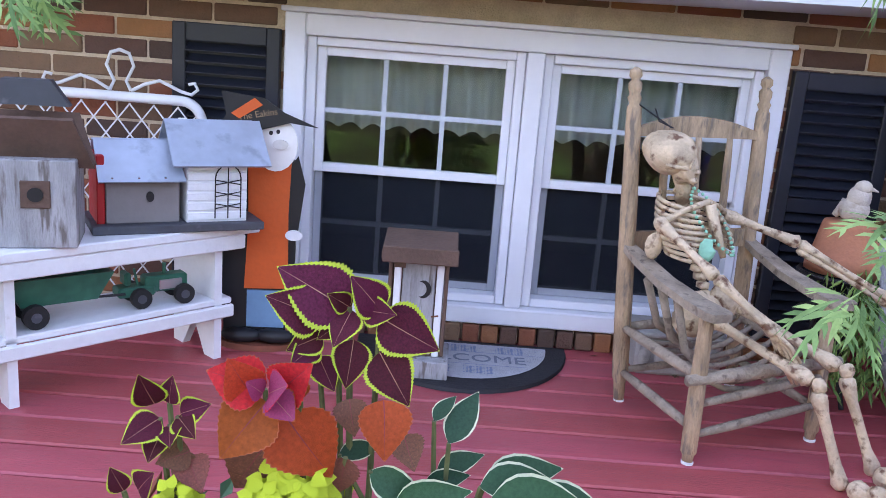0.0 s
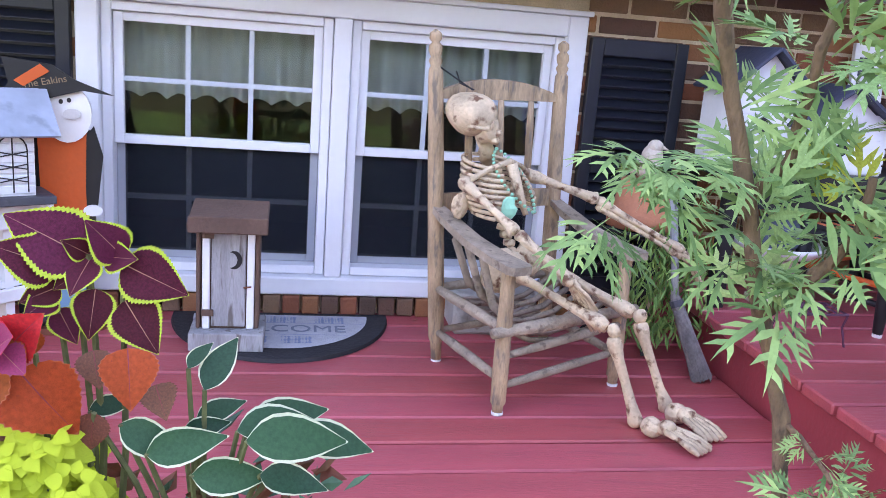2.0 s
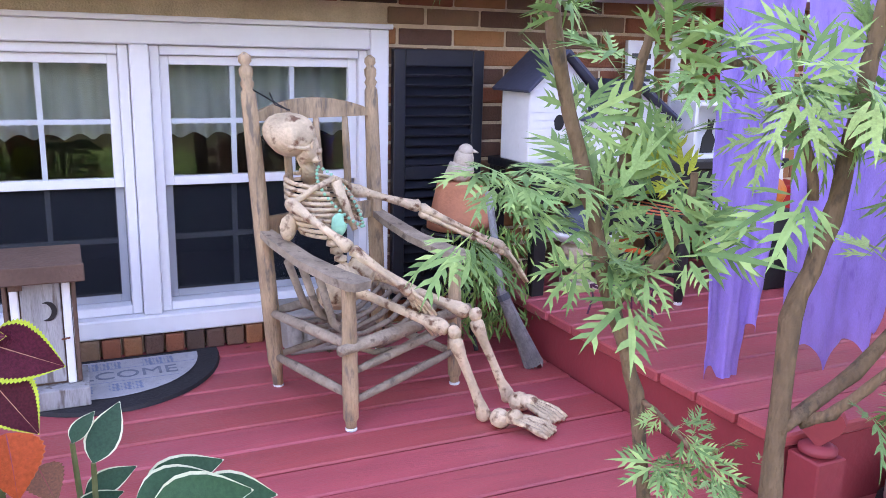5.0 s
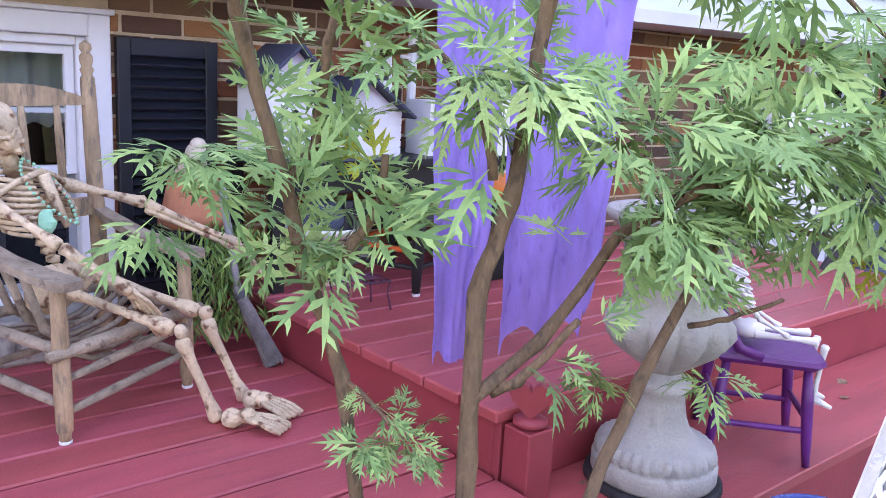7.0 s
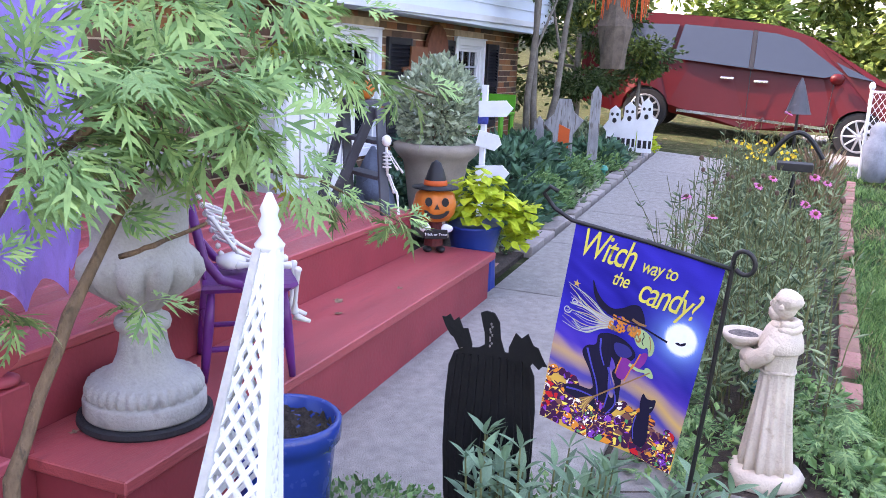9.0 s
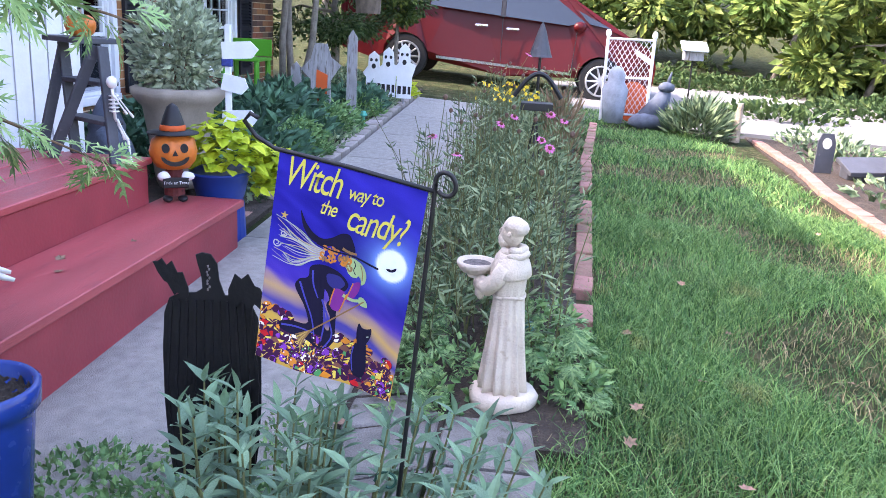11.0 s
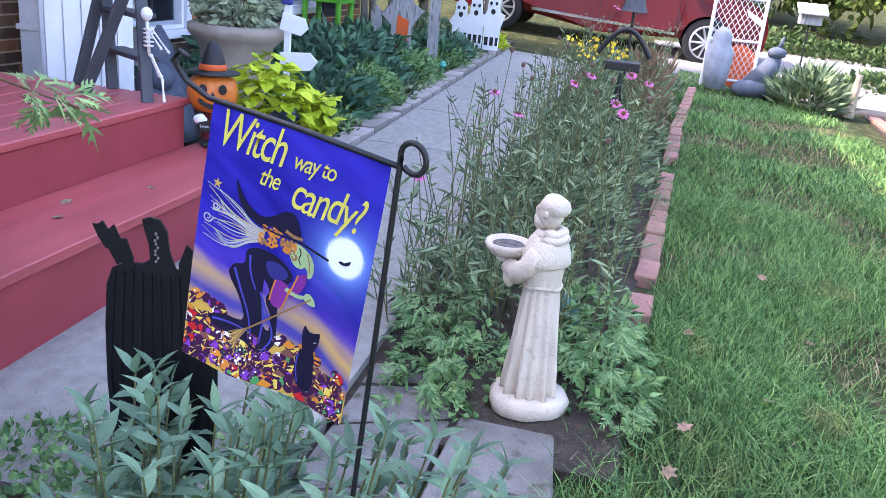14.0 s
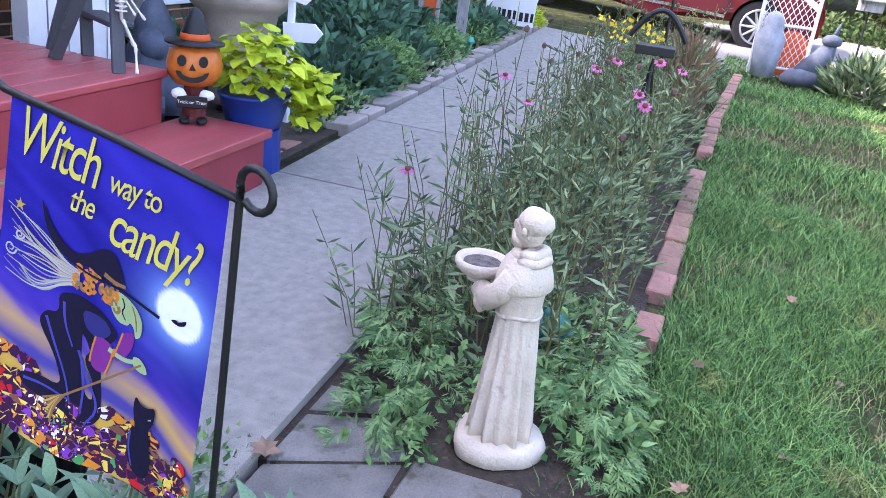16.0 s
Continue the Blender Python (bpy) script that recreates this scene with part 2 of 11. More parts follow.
PURPLE_CLOTH = mat("purple_gauze", (0.4, 0.28, 0.78), 0.85, 0.25, 9, 0.5, 260, col2=(0.3, 0.19, 0.66), cut=0.6, thin=0.35, stretch=(2, 2, 0.5))
TERRACOTTA = mat("terracotta", (0.5, 0.19, 0.1), 0.85, 0.2, 9, 0.2, 90)
BLUE_GLAZE = mat("blue_glaze", (0.012, 0.045, 0.24), 0.25, 0.2, 5, 0.04, 30, coat=0.3)
BLUE_PLASTIC = mat("blue_plastic", (0.015, 0.05, 0.28), 0.4, 0.12, 5, 0.03, 30)
SOIL = mat("potting_soil", (0.045, 0.033, 0.025), 0.95, 0.6, 60, 1.0, 240)
PUMPKIN = mat("pumpkin_skin", (0.62, 0.16, 0.025), 0.4, 0.2, 7, 0.1, 50)
GREEN_TOY = mat("green_enamel", (0.018, 0.13, 0.085), 0.45, 0.25, 12, 0.1, 50, col2=(0.06, 0.05, 0.03), cut=0.68)
CONCRETE = mat("concrete_path", (0.4, 0.375, 0.335), 0.95, 0.2, 22, 1.0, 260, col2=(0.33, 0.305, 0.265), cut=0.6, spec=0.12, rnd=0.05)
PAVER = mat("dark_paver", (0.2, 0.188, 0.17), 0.95, 0.4, 7, 0.6, 160, spec=0.1, col2=(0.085, 0.09, 0.06), cut=0.58, rnd=0.12)
ASPHALT = mat("driveway", (0.2, 0.195, 0.19), 0.92, 0.2, 3, 0.4, 200)
EDGE_BRICK = mat("edging_brick", (0.3, 0.16, 0.125), 0.9, 0.3, 14, 0.4, 120, rnd=0.2)
EDGE_STONE = mat("edging_stone", (0.33, 0.29, 0.26), 0.92, 0.25, 10, 0.4, 120, rnd=0.2)
EARTH = mat("garden_earth", (0.05, 0.037, 0.027), 0.95, 0.5, 18, 1.0, 120, col2=(0.11, 0.078, 0.055), cut=0.6)
TURF = mat("turf", (0.04, 0.05, 0.022), 0.98, 0.6, 5, 1.0, 110, col2=(0.11, 0.092, 0.055), cut=0.55, spec=0.05)
DRY_GRASS = mat("dry_grass_blades", (0.3, 0.26, 0.14), 0.7, 0.3, 1.2, 0, 30, rnd=0.6, island=True, thin=0.1, spec=0.15)
GRASS = mat("grass_blades", (0.11, 0.24, 0.075), 0.5, 0.35, 1.2, 0, 30, rnd=0.75, island=True, thin=0.15, col2=(0.22, 0.24, 0.09), cut=0.62, spec=0.15)
BARK = mat("bark", (0.2, 0.125, 0.075), 0.9, 0.4, 18, 0.7, 90, col2=(0.11, 0.075, 0.05), cut=0.55, stretch=(1.5, 1.5, 0.6))
GREY_BARK = mat("grey_bark", (0.17, 0.15, 0.125), 0.95, 0.4, 12, 0.7, 60)
IRON = mat("black_iron", (0.012, 0.012, 0.013), 0.45, 0.2, 20, 0.1, 90)
SIDING = mat("pale_siding", (0.6, 0.68, 0.76), 0.55, 0.04, 2, 0.05, 60)
SOFFIT = mat("soffit_white", (0.6, 0.62, 0.64), 0.6, 0.06, 2, 0.03, 40)
ROOF = mat("roof_shingle", (0.09, 0.085, 0.085), 0.95, 0.3, 8, 0.5, 80)
CAR_RED = mat("car_red_paint", (0.075, 0.0035, 0.005), 0.4, 0.08, 2, 0, 30, metal=0.0, coat=0.06, spec=0.2)
CHROME = mat("chrome", (0.75, 0.75, 0.77), 0.15, 0.05, 5, 0, 30, metal=1.0)
ALLOY = mat("alloy_wheel", (0.5, 0.51, 0.53), 0.35, 0.1, 6, 0, 30, metal=0.8)
TYRE = mat("tyre_rubber", (0.016, 0.016, 0.017), 0.85, 0.2, 14, 0.2, 90)
CAR_GLASS = mat("car_glass", (0.02, 0.028, 0.04), 0.05, 0.1, 1, 0, 10, coat=0.25, spec=0.5)
GLASS = pane_mat("window_glass")
SCREEN = mat("insect_screen", (0.014, 0.018, 0.025), 0.7, 0.1, 5, 0.0, 60, spec=0.1)
SCREEN.node_tree.nodes["Principled BSDF"].inputs["Alpha"].default_value = 0.55
LACE = mat("lace_curtain", (0.75, 0.74, 0.7), 0.9, 0.08, 30, 0.2, 300, thin=0.4)
# near-black wall colour stands in for the lack of light indoors
ROOM_SHADE = mat("shaded_room_wall", (0.045, 0.04, 0.036), 0.9, 0.2, 3, 0.05, 30)
STRAW = mat("broom_bristle", (0.2, 0.18, 0.175), 0.9, 0.35, 30, 0.3, 120)
MINT = mat("mint_beads", (0.25, 0.6, 0.42), 0.5, 0.15, 30, 0.1, 90)
RUST = mat("rusty_metal", (0.16, 0.055, 0.03), 0.85, 0.4, 14, 0.3, 80)
TEAL = mat("teal_glaze", (0.015, 0.13, 0.12), 0.3, 0.3, 18, 0.1, 60)
DEAD_LEAF = mat("dead_leaf", (0.22, 0.145, 0.09), 0.85, 0.4, 20, 0.1, 60, rnd=0.4)
SLATE_BLUE = mat("blue_grey_cast", (0.08, 0.1, 0.14), 0.8, 0.3, 14, 0.3, 70)


def leaf_mat(name, col, rnd=0.3, island=True, thin=0.1, rough=0.42, col2=None):
    return mat(name, col, rough + 0.1, 0.25, 25, 0.1, 120, spec=0.15, rnd=rnd, island=island, thin=thin, col2=col2, cut=0.62)


LACY = leaf_mat("lacy_leaf", (0.23, 0.385, 0.14), 0.4, thin=0.15)
LACY_OBJ = leaf_mat("lacy_leaf_single", (0.24, 0.395, 0.15), 0.4, False, 0.15)
LACY_YELLOW = leaf_mat("lacy_leaf_yellow", (0.45, 0.48, 0.07), 0.15, False)
SHRUB = leaf_mat("grey_green_leaf", (0.14, 0.24, 0.15), 0.3)
SHRUB_OBJ = leaf_mat("grey_green_leaf_single", (0.155, 0.26, 0.165), 0.25, False)
BED_LEAF = leaf_mat("bed_leaf", (0.165, 0.235, 0.13), 0.6)
FERNY = leaf_mat("ferny_leaf", (0.14, 0.27, 0.1), 0.4)
HOSTA_DARK = leaf_mat("dark_hosta_leaf", (0.075, 0.17, 0.105), 0.35)
LIME = leaf_mat("lime_leaf", (0.42, 0.52, 0.035), 0.2)
SAGE = leaf_mat("sage_leaf", (0.36, 0.43, 0.3), 0.4)
TREE_LEAF = leaf_mat("tree_leaf", (0.1, 0.15, 0.035), 0.5, col2=(0.32, 0.27, 0.06))
TREE_DARK = leaf_mat("dark_tree_leaf", (0.05, 0.09, 0.03), 0.4)
COLEUS_IN = mat("burgundy_leaf", (0.085, 0.01, 0.024), 0.55, 0.4, 30, 0.25, 90, rnd=0.25, thin=0.08, spec=0.15)
COLEUS_EDGE = mat("lime_leaf_margin", (0.48, 0.6, 0.05), 0.6, 0.2, 40, 0.2, 90, thin=0.25)
COLEUS_RED = mat("coral_red_leaf", (0.5, 0.06, 0.022), 0.55, 0.3, 14, 0.25, 80, rnd=0.3, thin=0.25, col2=(0.36, 0.045, 0.03), cut=0.62, spec=0.2)
COLEUS_RIM = mat("coral_leaf_margin", (0.5, 0.12, 0.05), 0.55, 0.2, 20, 0.15, 80, thin=0.25)
HOSTA_IN = mat("blue_green_leaf", (0.022, 0.075, 0.035), 0.45, 0.25, 20, 0.15, 70, rnd=0.2, thin=0.1, spec=0.2)
HOSTA_EDGE = mat("cream_leaf_margin", (0.62, 0.66, 0.45), 0.5, 0.1, 30, 0.1, 70, thin=0.25)
PINK = leaf_mat("pink_petal", (0.5, 0.13, 0.3), 0.25, False)
YELLOW_PETAL = leaf_mat("yellow_petal", (0.75, 0.55, 0.05), 0.15)
STEM = mat("plant_stem", (0.12, 0.13, 0.05), 0.7, 0.3, 30, 0.1, 60)

# ---- the large structure ----
WALL_Y, DECK_L, DECK_R, STEP_Z = 2.85, 0.344, 0.52, 0.305
HOUSE_X0, HOUSE_X1, BRICK_TOP = -7.0, 11.0, 1.66
SLOPE = 0.016  # the overhang climbs a little towards the far corner


def ground_sheet():
    xs = [-400, -120, -40, -15, -8] + [-6 + 0.5 * i for i in range(60)] + [26, 32, 45, 80, 150, 400]
    ys = [-400, -120, -50, -25, -16] + [-12 + 0.5 * i for i in range(54)] + [18, 25, 45, 120, 400]
    bm = nb()
    g = []
    for y in ys:
        row = []
        for x in xs:
            z = ground_z(x, y) - 0.03
            d = max(0, x - 16) * 0.1 + max(0, -y - 9) * 0.03
            z += min(d, 3.5)
            row.append(bm.verts.new((x, y, z)))
        g.append(row)
    for a, b in zip(g, g[1:]):
        for i in range(len(a) - 1):
            bm.faces.new((a[i], a[i + 1], b[i + 1], b[i]))
    ob = part("ground", bm, TURF, None, "", True)
    tagged(ob, "green lawn ground with bare thin patches", "ground", kind="structure")


ground_sheet()


def sloped_slab(name, x0, x1, ya, yb, top, material, label, cat, step=0.5, kind="structure", thick=0.08):
    """A slab that follows the ground; ya and yb are functions of x."""
    n = max(2, int((x1 - x0) / step))
    bm = nb()
    rows = []
    for i in range(n + 1):
        x = x0 + (x1 - x0) * i / n
        rows.append([bm.verts.new((x, y, ground_z(x, y) + z)) for y, z in ((ya(x), top), (yb(x), top), (yb(x), top - thick), (ya(x), top - thick))])
    for a, b in zip(rows, rows[1:]):
        for k in range(4):
            bm.faces.new((a[k], b[k], b[(k + 1) % 4], a[(k + 1) % 4]))
    bm.faces.new(rows[0])
    bm.faces.new(rows[-1][::-1])
    bmesh.ops.recalc_face_normals(bm, faces=bm.faces)
    return tagged(part(name, bm, material), label, cat, kind=kind)


sloped_slab("garden_bed_flowers", 2.55, 10.6, lambda x: -0.78 - 0.035 * max(0, x - 3.6), lambda x: 0.0, 0.0, EARTH, "bare brown earth of the flower bed", "garden bed")
sloped_slab("garden_bed_house", 4.3, 12.0, lambda x: 1.02, lambda x: 2.86, 0.0, EARTH, "brown earth bed along the house wall", "garden bed")
sloped_slab("garden_bed_front", -3.0, 2.2, lambda x: -0.62, lambda x: 1.2, 0.0, EARTH, "brown earth bed before the porch", "garden bed")
sloped_slab("driveway", 10.95, 18.0, lambda x: -9.0, lambda x: 9.0, 0.0, ASPHALT, "grey driveway behind the garden", "driveway")
sloped_slab("garden_bed_lawn", 5.0, 11.6, lambda x: -5.6, lambda x: -2.75 - 0.1 * max(0, x - 7) , -0.005, EARTH, "brown earth of the bed across the lawn", "garden bed")

# concrete path in separate slabs
path = thing("path", "grey weathered concrete garden path slabs", "path", kind="structure")
px = [2.0, 4.42, 5.62, 6.8, 8.0, 9.3, 10.7, 10.94]
for a, b in zip(px, px[1:]):
    bm = nb()
    y0, y1 = 0.0, 0.93
    v = [(a + 0.008, y0), (b - 0.008, y0), (b - 0.008, y1), (a + 0.008, y1)]
    top = [bm.verts.new((x, y, ground_z(x, y) + 0.018)) for x, y in v]
    low = [bm.verts.new((x, y, ground_z(x, y) - 0.06)) for x, y in v]
    bm.faces.new(top)
    for k in range(4):
        bm.faces.new((top[k], low[k], low[(k + 1) % 4], top[(k + 1) % 4]))
    part("slab", bm, CONCRETE, path)
# small dark pavers before the statue
paving = thing("paving", "dark grey square stepping pavers with moss in the joints", "paving", kind="structure")
for quad in (((2.545, -0.02), (2.76, -0.02), (2.845, -0.235), (2.69, -0.32)), ((2.775, -0.015), (3.04, -0.015), (3.06, -0.22), (2.86, -0.235)), ((2.7, -0.335), (2.7, -0.6), (2.4, -0.63), (2.4, -0.325)), ((2.53, -0.02), (2.675, -0.315), (2.38, -0.31), (2.22, -0.02)), ((2.38, -0.33), (2.38, -0.63), (2.08, -0.62), (2.09, -0.32)), ((2.2, -0.02), (2.36, -0.31), (2.06, -0.3), (1.95, -0.02))):
    bm = nb()
    lift = RNG.uniform(-0.004, 0.004)
    top = [bm.verts.new((x, y, 0.01 + lift)) for x, y in quad]
    low = [bm.verts.new((x, y, -0.05)) for x, y in quad]
    bm.faces.new(top)
    bm.faces.new(low[::-1])
    for k in range(4):
        bm.faces.new((top[k], low[k], low[(k + 1) % 4], top[(k + 1) % 4]))
    bmesh.ops.recalc_face_normals(bm, faces=bm.faces)
    bmesh.ops.bevel(bm, geom=list(bm.edges), offset=0.006, segments=1, affect="EDGES", clamp_overlap=True)
    part("paver", bm, PAVER, paving)

# decks
deck_l = thing("deck_lower", "dark red painted wooden porch deck boards", "deck", kind="structure")
deck_r = thing("deck_upper", "dark red painted raised porch platform", "deck", kind="structure")


def boards(parent, x0, x1, y0, y1, z, w, name="board"):
    n = round((y1 - y0) / w)
    w = (y1 - y0) / n
    me = None
    for i in range(n):
        if me is None:
            bm = nb()
            box(bm, (0, 0, -0.016), (x1 - x0, w - 0.009, 0.032), None, 0.005)
            me = bpy.data.meshes.new(name)
            bm.to_mesh(me)
            bm.free()
            me.materials.append(RED_DECK)
        ob = new(name, me)
        ob.parent = parent
        ob.location = (RNG.uniform(-0.003, 0.003) + (x0 + x1) / 2, y0 + (i + 0.5) * w, z + RNG.uniform(-0.0012, 0.0012))
        ob.rotation_euler = (RNG.uniform(-0.004, 0.004), 0, 0)


boards(deck_l, -4.5, 1.462, 1.12, 2.85, DECK_L, 0.142)
boards(deck_r, 1.44, 4.05, 1.252, 2.84, DECK_R, 0.142)
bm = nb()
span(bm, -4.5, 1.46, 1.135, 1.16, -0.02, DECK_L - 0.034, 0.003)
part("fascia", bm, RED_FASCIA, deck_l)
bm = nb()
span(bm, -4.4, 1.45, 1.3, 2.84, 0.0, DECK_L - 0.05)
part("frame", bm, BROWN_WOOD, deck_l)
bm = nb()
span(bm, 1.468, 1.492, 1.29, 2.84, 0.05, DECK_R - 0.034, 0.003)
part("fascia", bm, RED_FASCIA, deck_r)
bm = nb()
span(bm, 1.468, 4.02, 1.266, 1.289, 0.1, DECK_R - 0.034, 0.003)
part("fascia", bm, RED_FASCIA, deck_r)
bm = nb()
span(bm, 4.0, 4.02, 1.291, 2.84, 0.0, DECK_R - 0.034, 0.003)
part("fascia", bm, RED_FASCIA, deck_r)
steps = thing("porch_step", "dark red painted wooden porch step, scuffed", "step", kind="structure")
bm = nb()
span(bm, 1.535, 4.245, 0.875, 1.264, STEP_Z - 0.036, STEP_Z, 0.004)
part("tread", bm, RED_DECK, steps)
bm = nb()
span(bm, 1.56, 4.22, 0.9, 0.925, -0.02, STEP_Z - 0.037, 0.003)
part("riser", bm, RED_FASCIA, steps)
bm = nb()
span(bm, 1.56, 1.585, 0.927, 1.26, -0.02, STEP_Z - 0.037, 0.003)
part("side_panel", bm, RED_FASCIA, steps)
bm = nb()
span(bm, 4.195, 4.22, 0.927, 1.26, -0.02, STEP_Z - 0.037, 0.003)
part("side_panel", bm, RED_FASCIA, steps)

newel = thing("newel_post", "short dark red post with a heart-shaped finial", "post", (1.515, 1.215, 0))
bm = nb()
box(bm, (1.515, 1.215, 0.235), (0.088, 0.088, 0.5), None, 0.004)
part("post", bm, RED_FASCIA, newel)
bm = nb()
lathe(bm, [(0.03, 0.486), (0.042, 0.492), (0.042, 0.503), (0.026, 0.51)], (1.515, 1.215, 0), 20)
part("collar", bm, RED_FASCIA, newel, "", True)
bm = nb()
heart = [(0, 0.0)] + [(0.052 * math.sin(radians(a)) ** 3 * 1.0, 0.048 + 0.0033 * (13 * math.cos(radians(a)) - 5 * math.cos(radians(2 * a)) - 2 * math.cos(radians(3 * a)) - math.cos(radians(4 * a)))) for a in range(-170, 171, 20)]
plate(bm, heart, pose(1.515, 1.215, 0.507, 0, 0, -55), 0.03)
part("finial", bm, RED_FASCIA, newel)

# ---- house ----
WIN = (-0.576, 1.088, 0.413, 1.428)
FAR_WIN = [(5.75, 6.85, 0.45, 1.5), (8.65, 9.6, 0.55, 1.5)]
OPENINGS = [(WIN[0], WIN[1], WIN[2], WIN[3])] + FAR_WIN
house = thing("wall_house", "mixed brown and orange brick house wall", "wall", kind="structure")
cuts = sorted(OPENINGS)
bm = nb()
x = HOUSE_X0
for a, b, z0, z1 in cuts:
    span(bm, x, a, WALL_Y + 0.005, WALL_Y + 0.25, -0.3, BRICK_TOP + 0.2)
    span(bm, a, b, WALL_Y + 0.005, WALL_Y + 0.25, -0.3, z0 + 0.002)
    span(bm, a, b, WALL_Y + 0.005, WALL_Y + 0.25, z1 - 0.002, BRICK_TOP + 0.2)
    x = b
span(bm, x, HOUSE_X1, WALL_Y + 0.005, WALL_Y + 0.25, -0.3, BRICK_TOP + 0.2)
part("mortar", bm, MORTAR, house)
bm = nb()
span(bm, HOUSE_X0, HOUSE_X0 + 0.25, WALL_Y + 0.25, 10, -0.3, 4.3)
part("side_wall", bm, MORTAR, house)
bm = nb()
span(bm, HOUSE_X1 - 0.25, HOUSE_X1, WALL_Y + 0.25, 10, -0.3, 4.3)
part("side_wall", bm, MORTAR, house)
bm = nb()
span(bm, HOUSE_X0, HOUSE_X1, 10, 10.25, -0.3, 4.3)
part("rear_wall", bm, MORTAR, house)

# rooms behind the windows; the near-black walls paint in the unlit interior
room = thing("room", "room behind the windows, its dimness painted into the walls", "room", kind="structure")
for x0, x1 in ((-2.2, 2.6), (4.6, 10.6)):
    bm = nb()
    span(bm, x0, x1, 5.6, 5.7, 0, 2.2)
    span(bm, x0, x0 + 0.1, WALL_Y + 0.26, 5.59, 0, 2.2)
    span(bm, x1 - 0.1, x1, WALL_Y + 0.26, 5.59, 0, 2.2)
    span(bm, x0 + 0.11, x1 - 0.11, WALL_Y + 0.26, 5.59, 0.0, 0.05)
    part("shaded_room_wall", bm, ROOM_SHADE, room)
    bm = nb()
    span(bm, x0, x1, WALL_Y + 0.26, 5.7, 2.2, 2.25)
    part("room_ceiling", bm, ROOM_SHADE, room)

# upper storey with lap siding and roof
upper = thing("upper_storey", "pale blue-white lap siding overhang of the upper storey", "wall", kind="structure")


def over_z(x):
    return 1.53 + SLOPE * x


def sided(bm, x0, x1, y, z0, z1):
    v = [bm.verts.new((x, yy, over_z(x) + z)) for x in (x0, x1) for yy, z in ((y, z0), (y - 0.018, z0), (y - 0.002, z1), (y, z1))]
    for a, b, c, d in ((0, 1, 2, 3), (7, 6, 5, 4), (0, 4, 5, 1), (1, 5, 6, 2), (2, 6, 7, 3)):
        bm.faces.new([v[i] for i in (a, b, c, d)])


for i in range(22):
    bm = nb()
    sided(bm, HOUSE_X0, HOUSE_X1 + 0.05, 2.45, 0.06 + i * 0.115, 0.06 + (i + 1) * 0.115 + 0.006)
    bmesh.ops.recalc_face_normals(bm, faces=bm.faces)
    part("siding_board", bm, SIDING, upper)
bm = nb()
for xa, xb in ((HOUSE_X0, HOUSE_X1),):
    v = [bm.verts.new((x, y, over_z(x) + z)) for x in (xa, xb) for y, z in ((2.428, 0.0), (2.428, 0.06), (2.86, 0.06), (2.86, 0.0))]
    for q in ((0, 1, 2, 3), (7, 6, 5, 4), (0, 4, 5, 1), (1, 5, 6, 2), (2, 6, 7, 3), (3, 7, 4, 0)):
        bm.faces.new([v[i] for i in q])
bmesh.ops.recalc_face_normals(bm, faces=bm.faces)
part("soffit", bm, SOFFIT, upper)
bm = nb()
v = [bm.verts.new((x, y, z)) for x in (HOUSE_X0, HOUSE_X1) for y, z in ((2.46, 1.62), (2.46, 4.3), (10, 4.3), (10, 1.9))]
for q in ((0, 1, 2, 3), (7, 6, 5, 4), (0, 4, 5, 1), (1, 5, 6, 2), (2, 6, 7, 3), (3, 7, 4, 0)):
    bm.faces.new([v[i] for i in q])
bmesh.ops.recalc_face_normals(bm, faces=bm.faces)
part("upper_wall", bm, SIDING, upper)
bm = nb()
span(bm, HOUSE_X1 - 0.06, HOUSE_X1 + 0.07, 2.42, 2.55, 1.78, 4.2)
part("corner_board", bm, WHITE_TRIM, upper)
roof = thing("roof", "dark shingled gable roof", "roof", kind="structure")
bm = nb()
v = [bm.verts.new((x, y, z)) for x in (HOUSE_X0 - 0.4, HOUSE_X1 + 0.4) for y, z in ((2.05, 4.2), (6.2, 6.0), (10.5, 4.2))]
for q in ((0, 1, 2), (5, 4, 3), (0, 3, 4, 1), (1, 4, 5, 2), (2, 5, 3, 0)):
    bm.faces.new([v[i] for i in q])
part("shingles", bm, ROOF, roof)


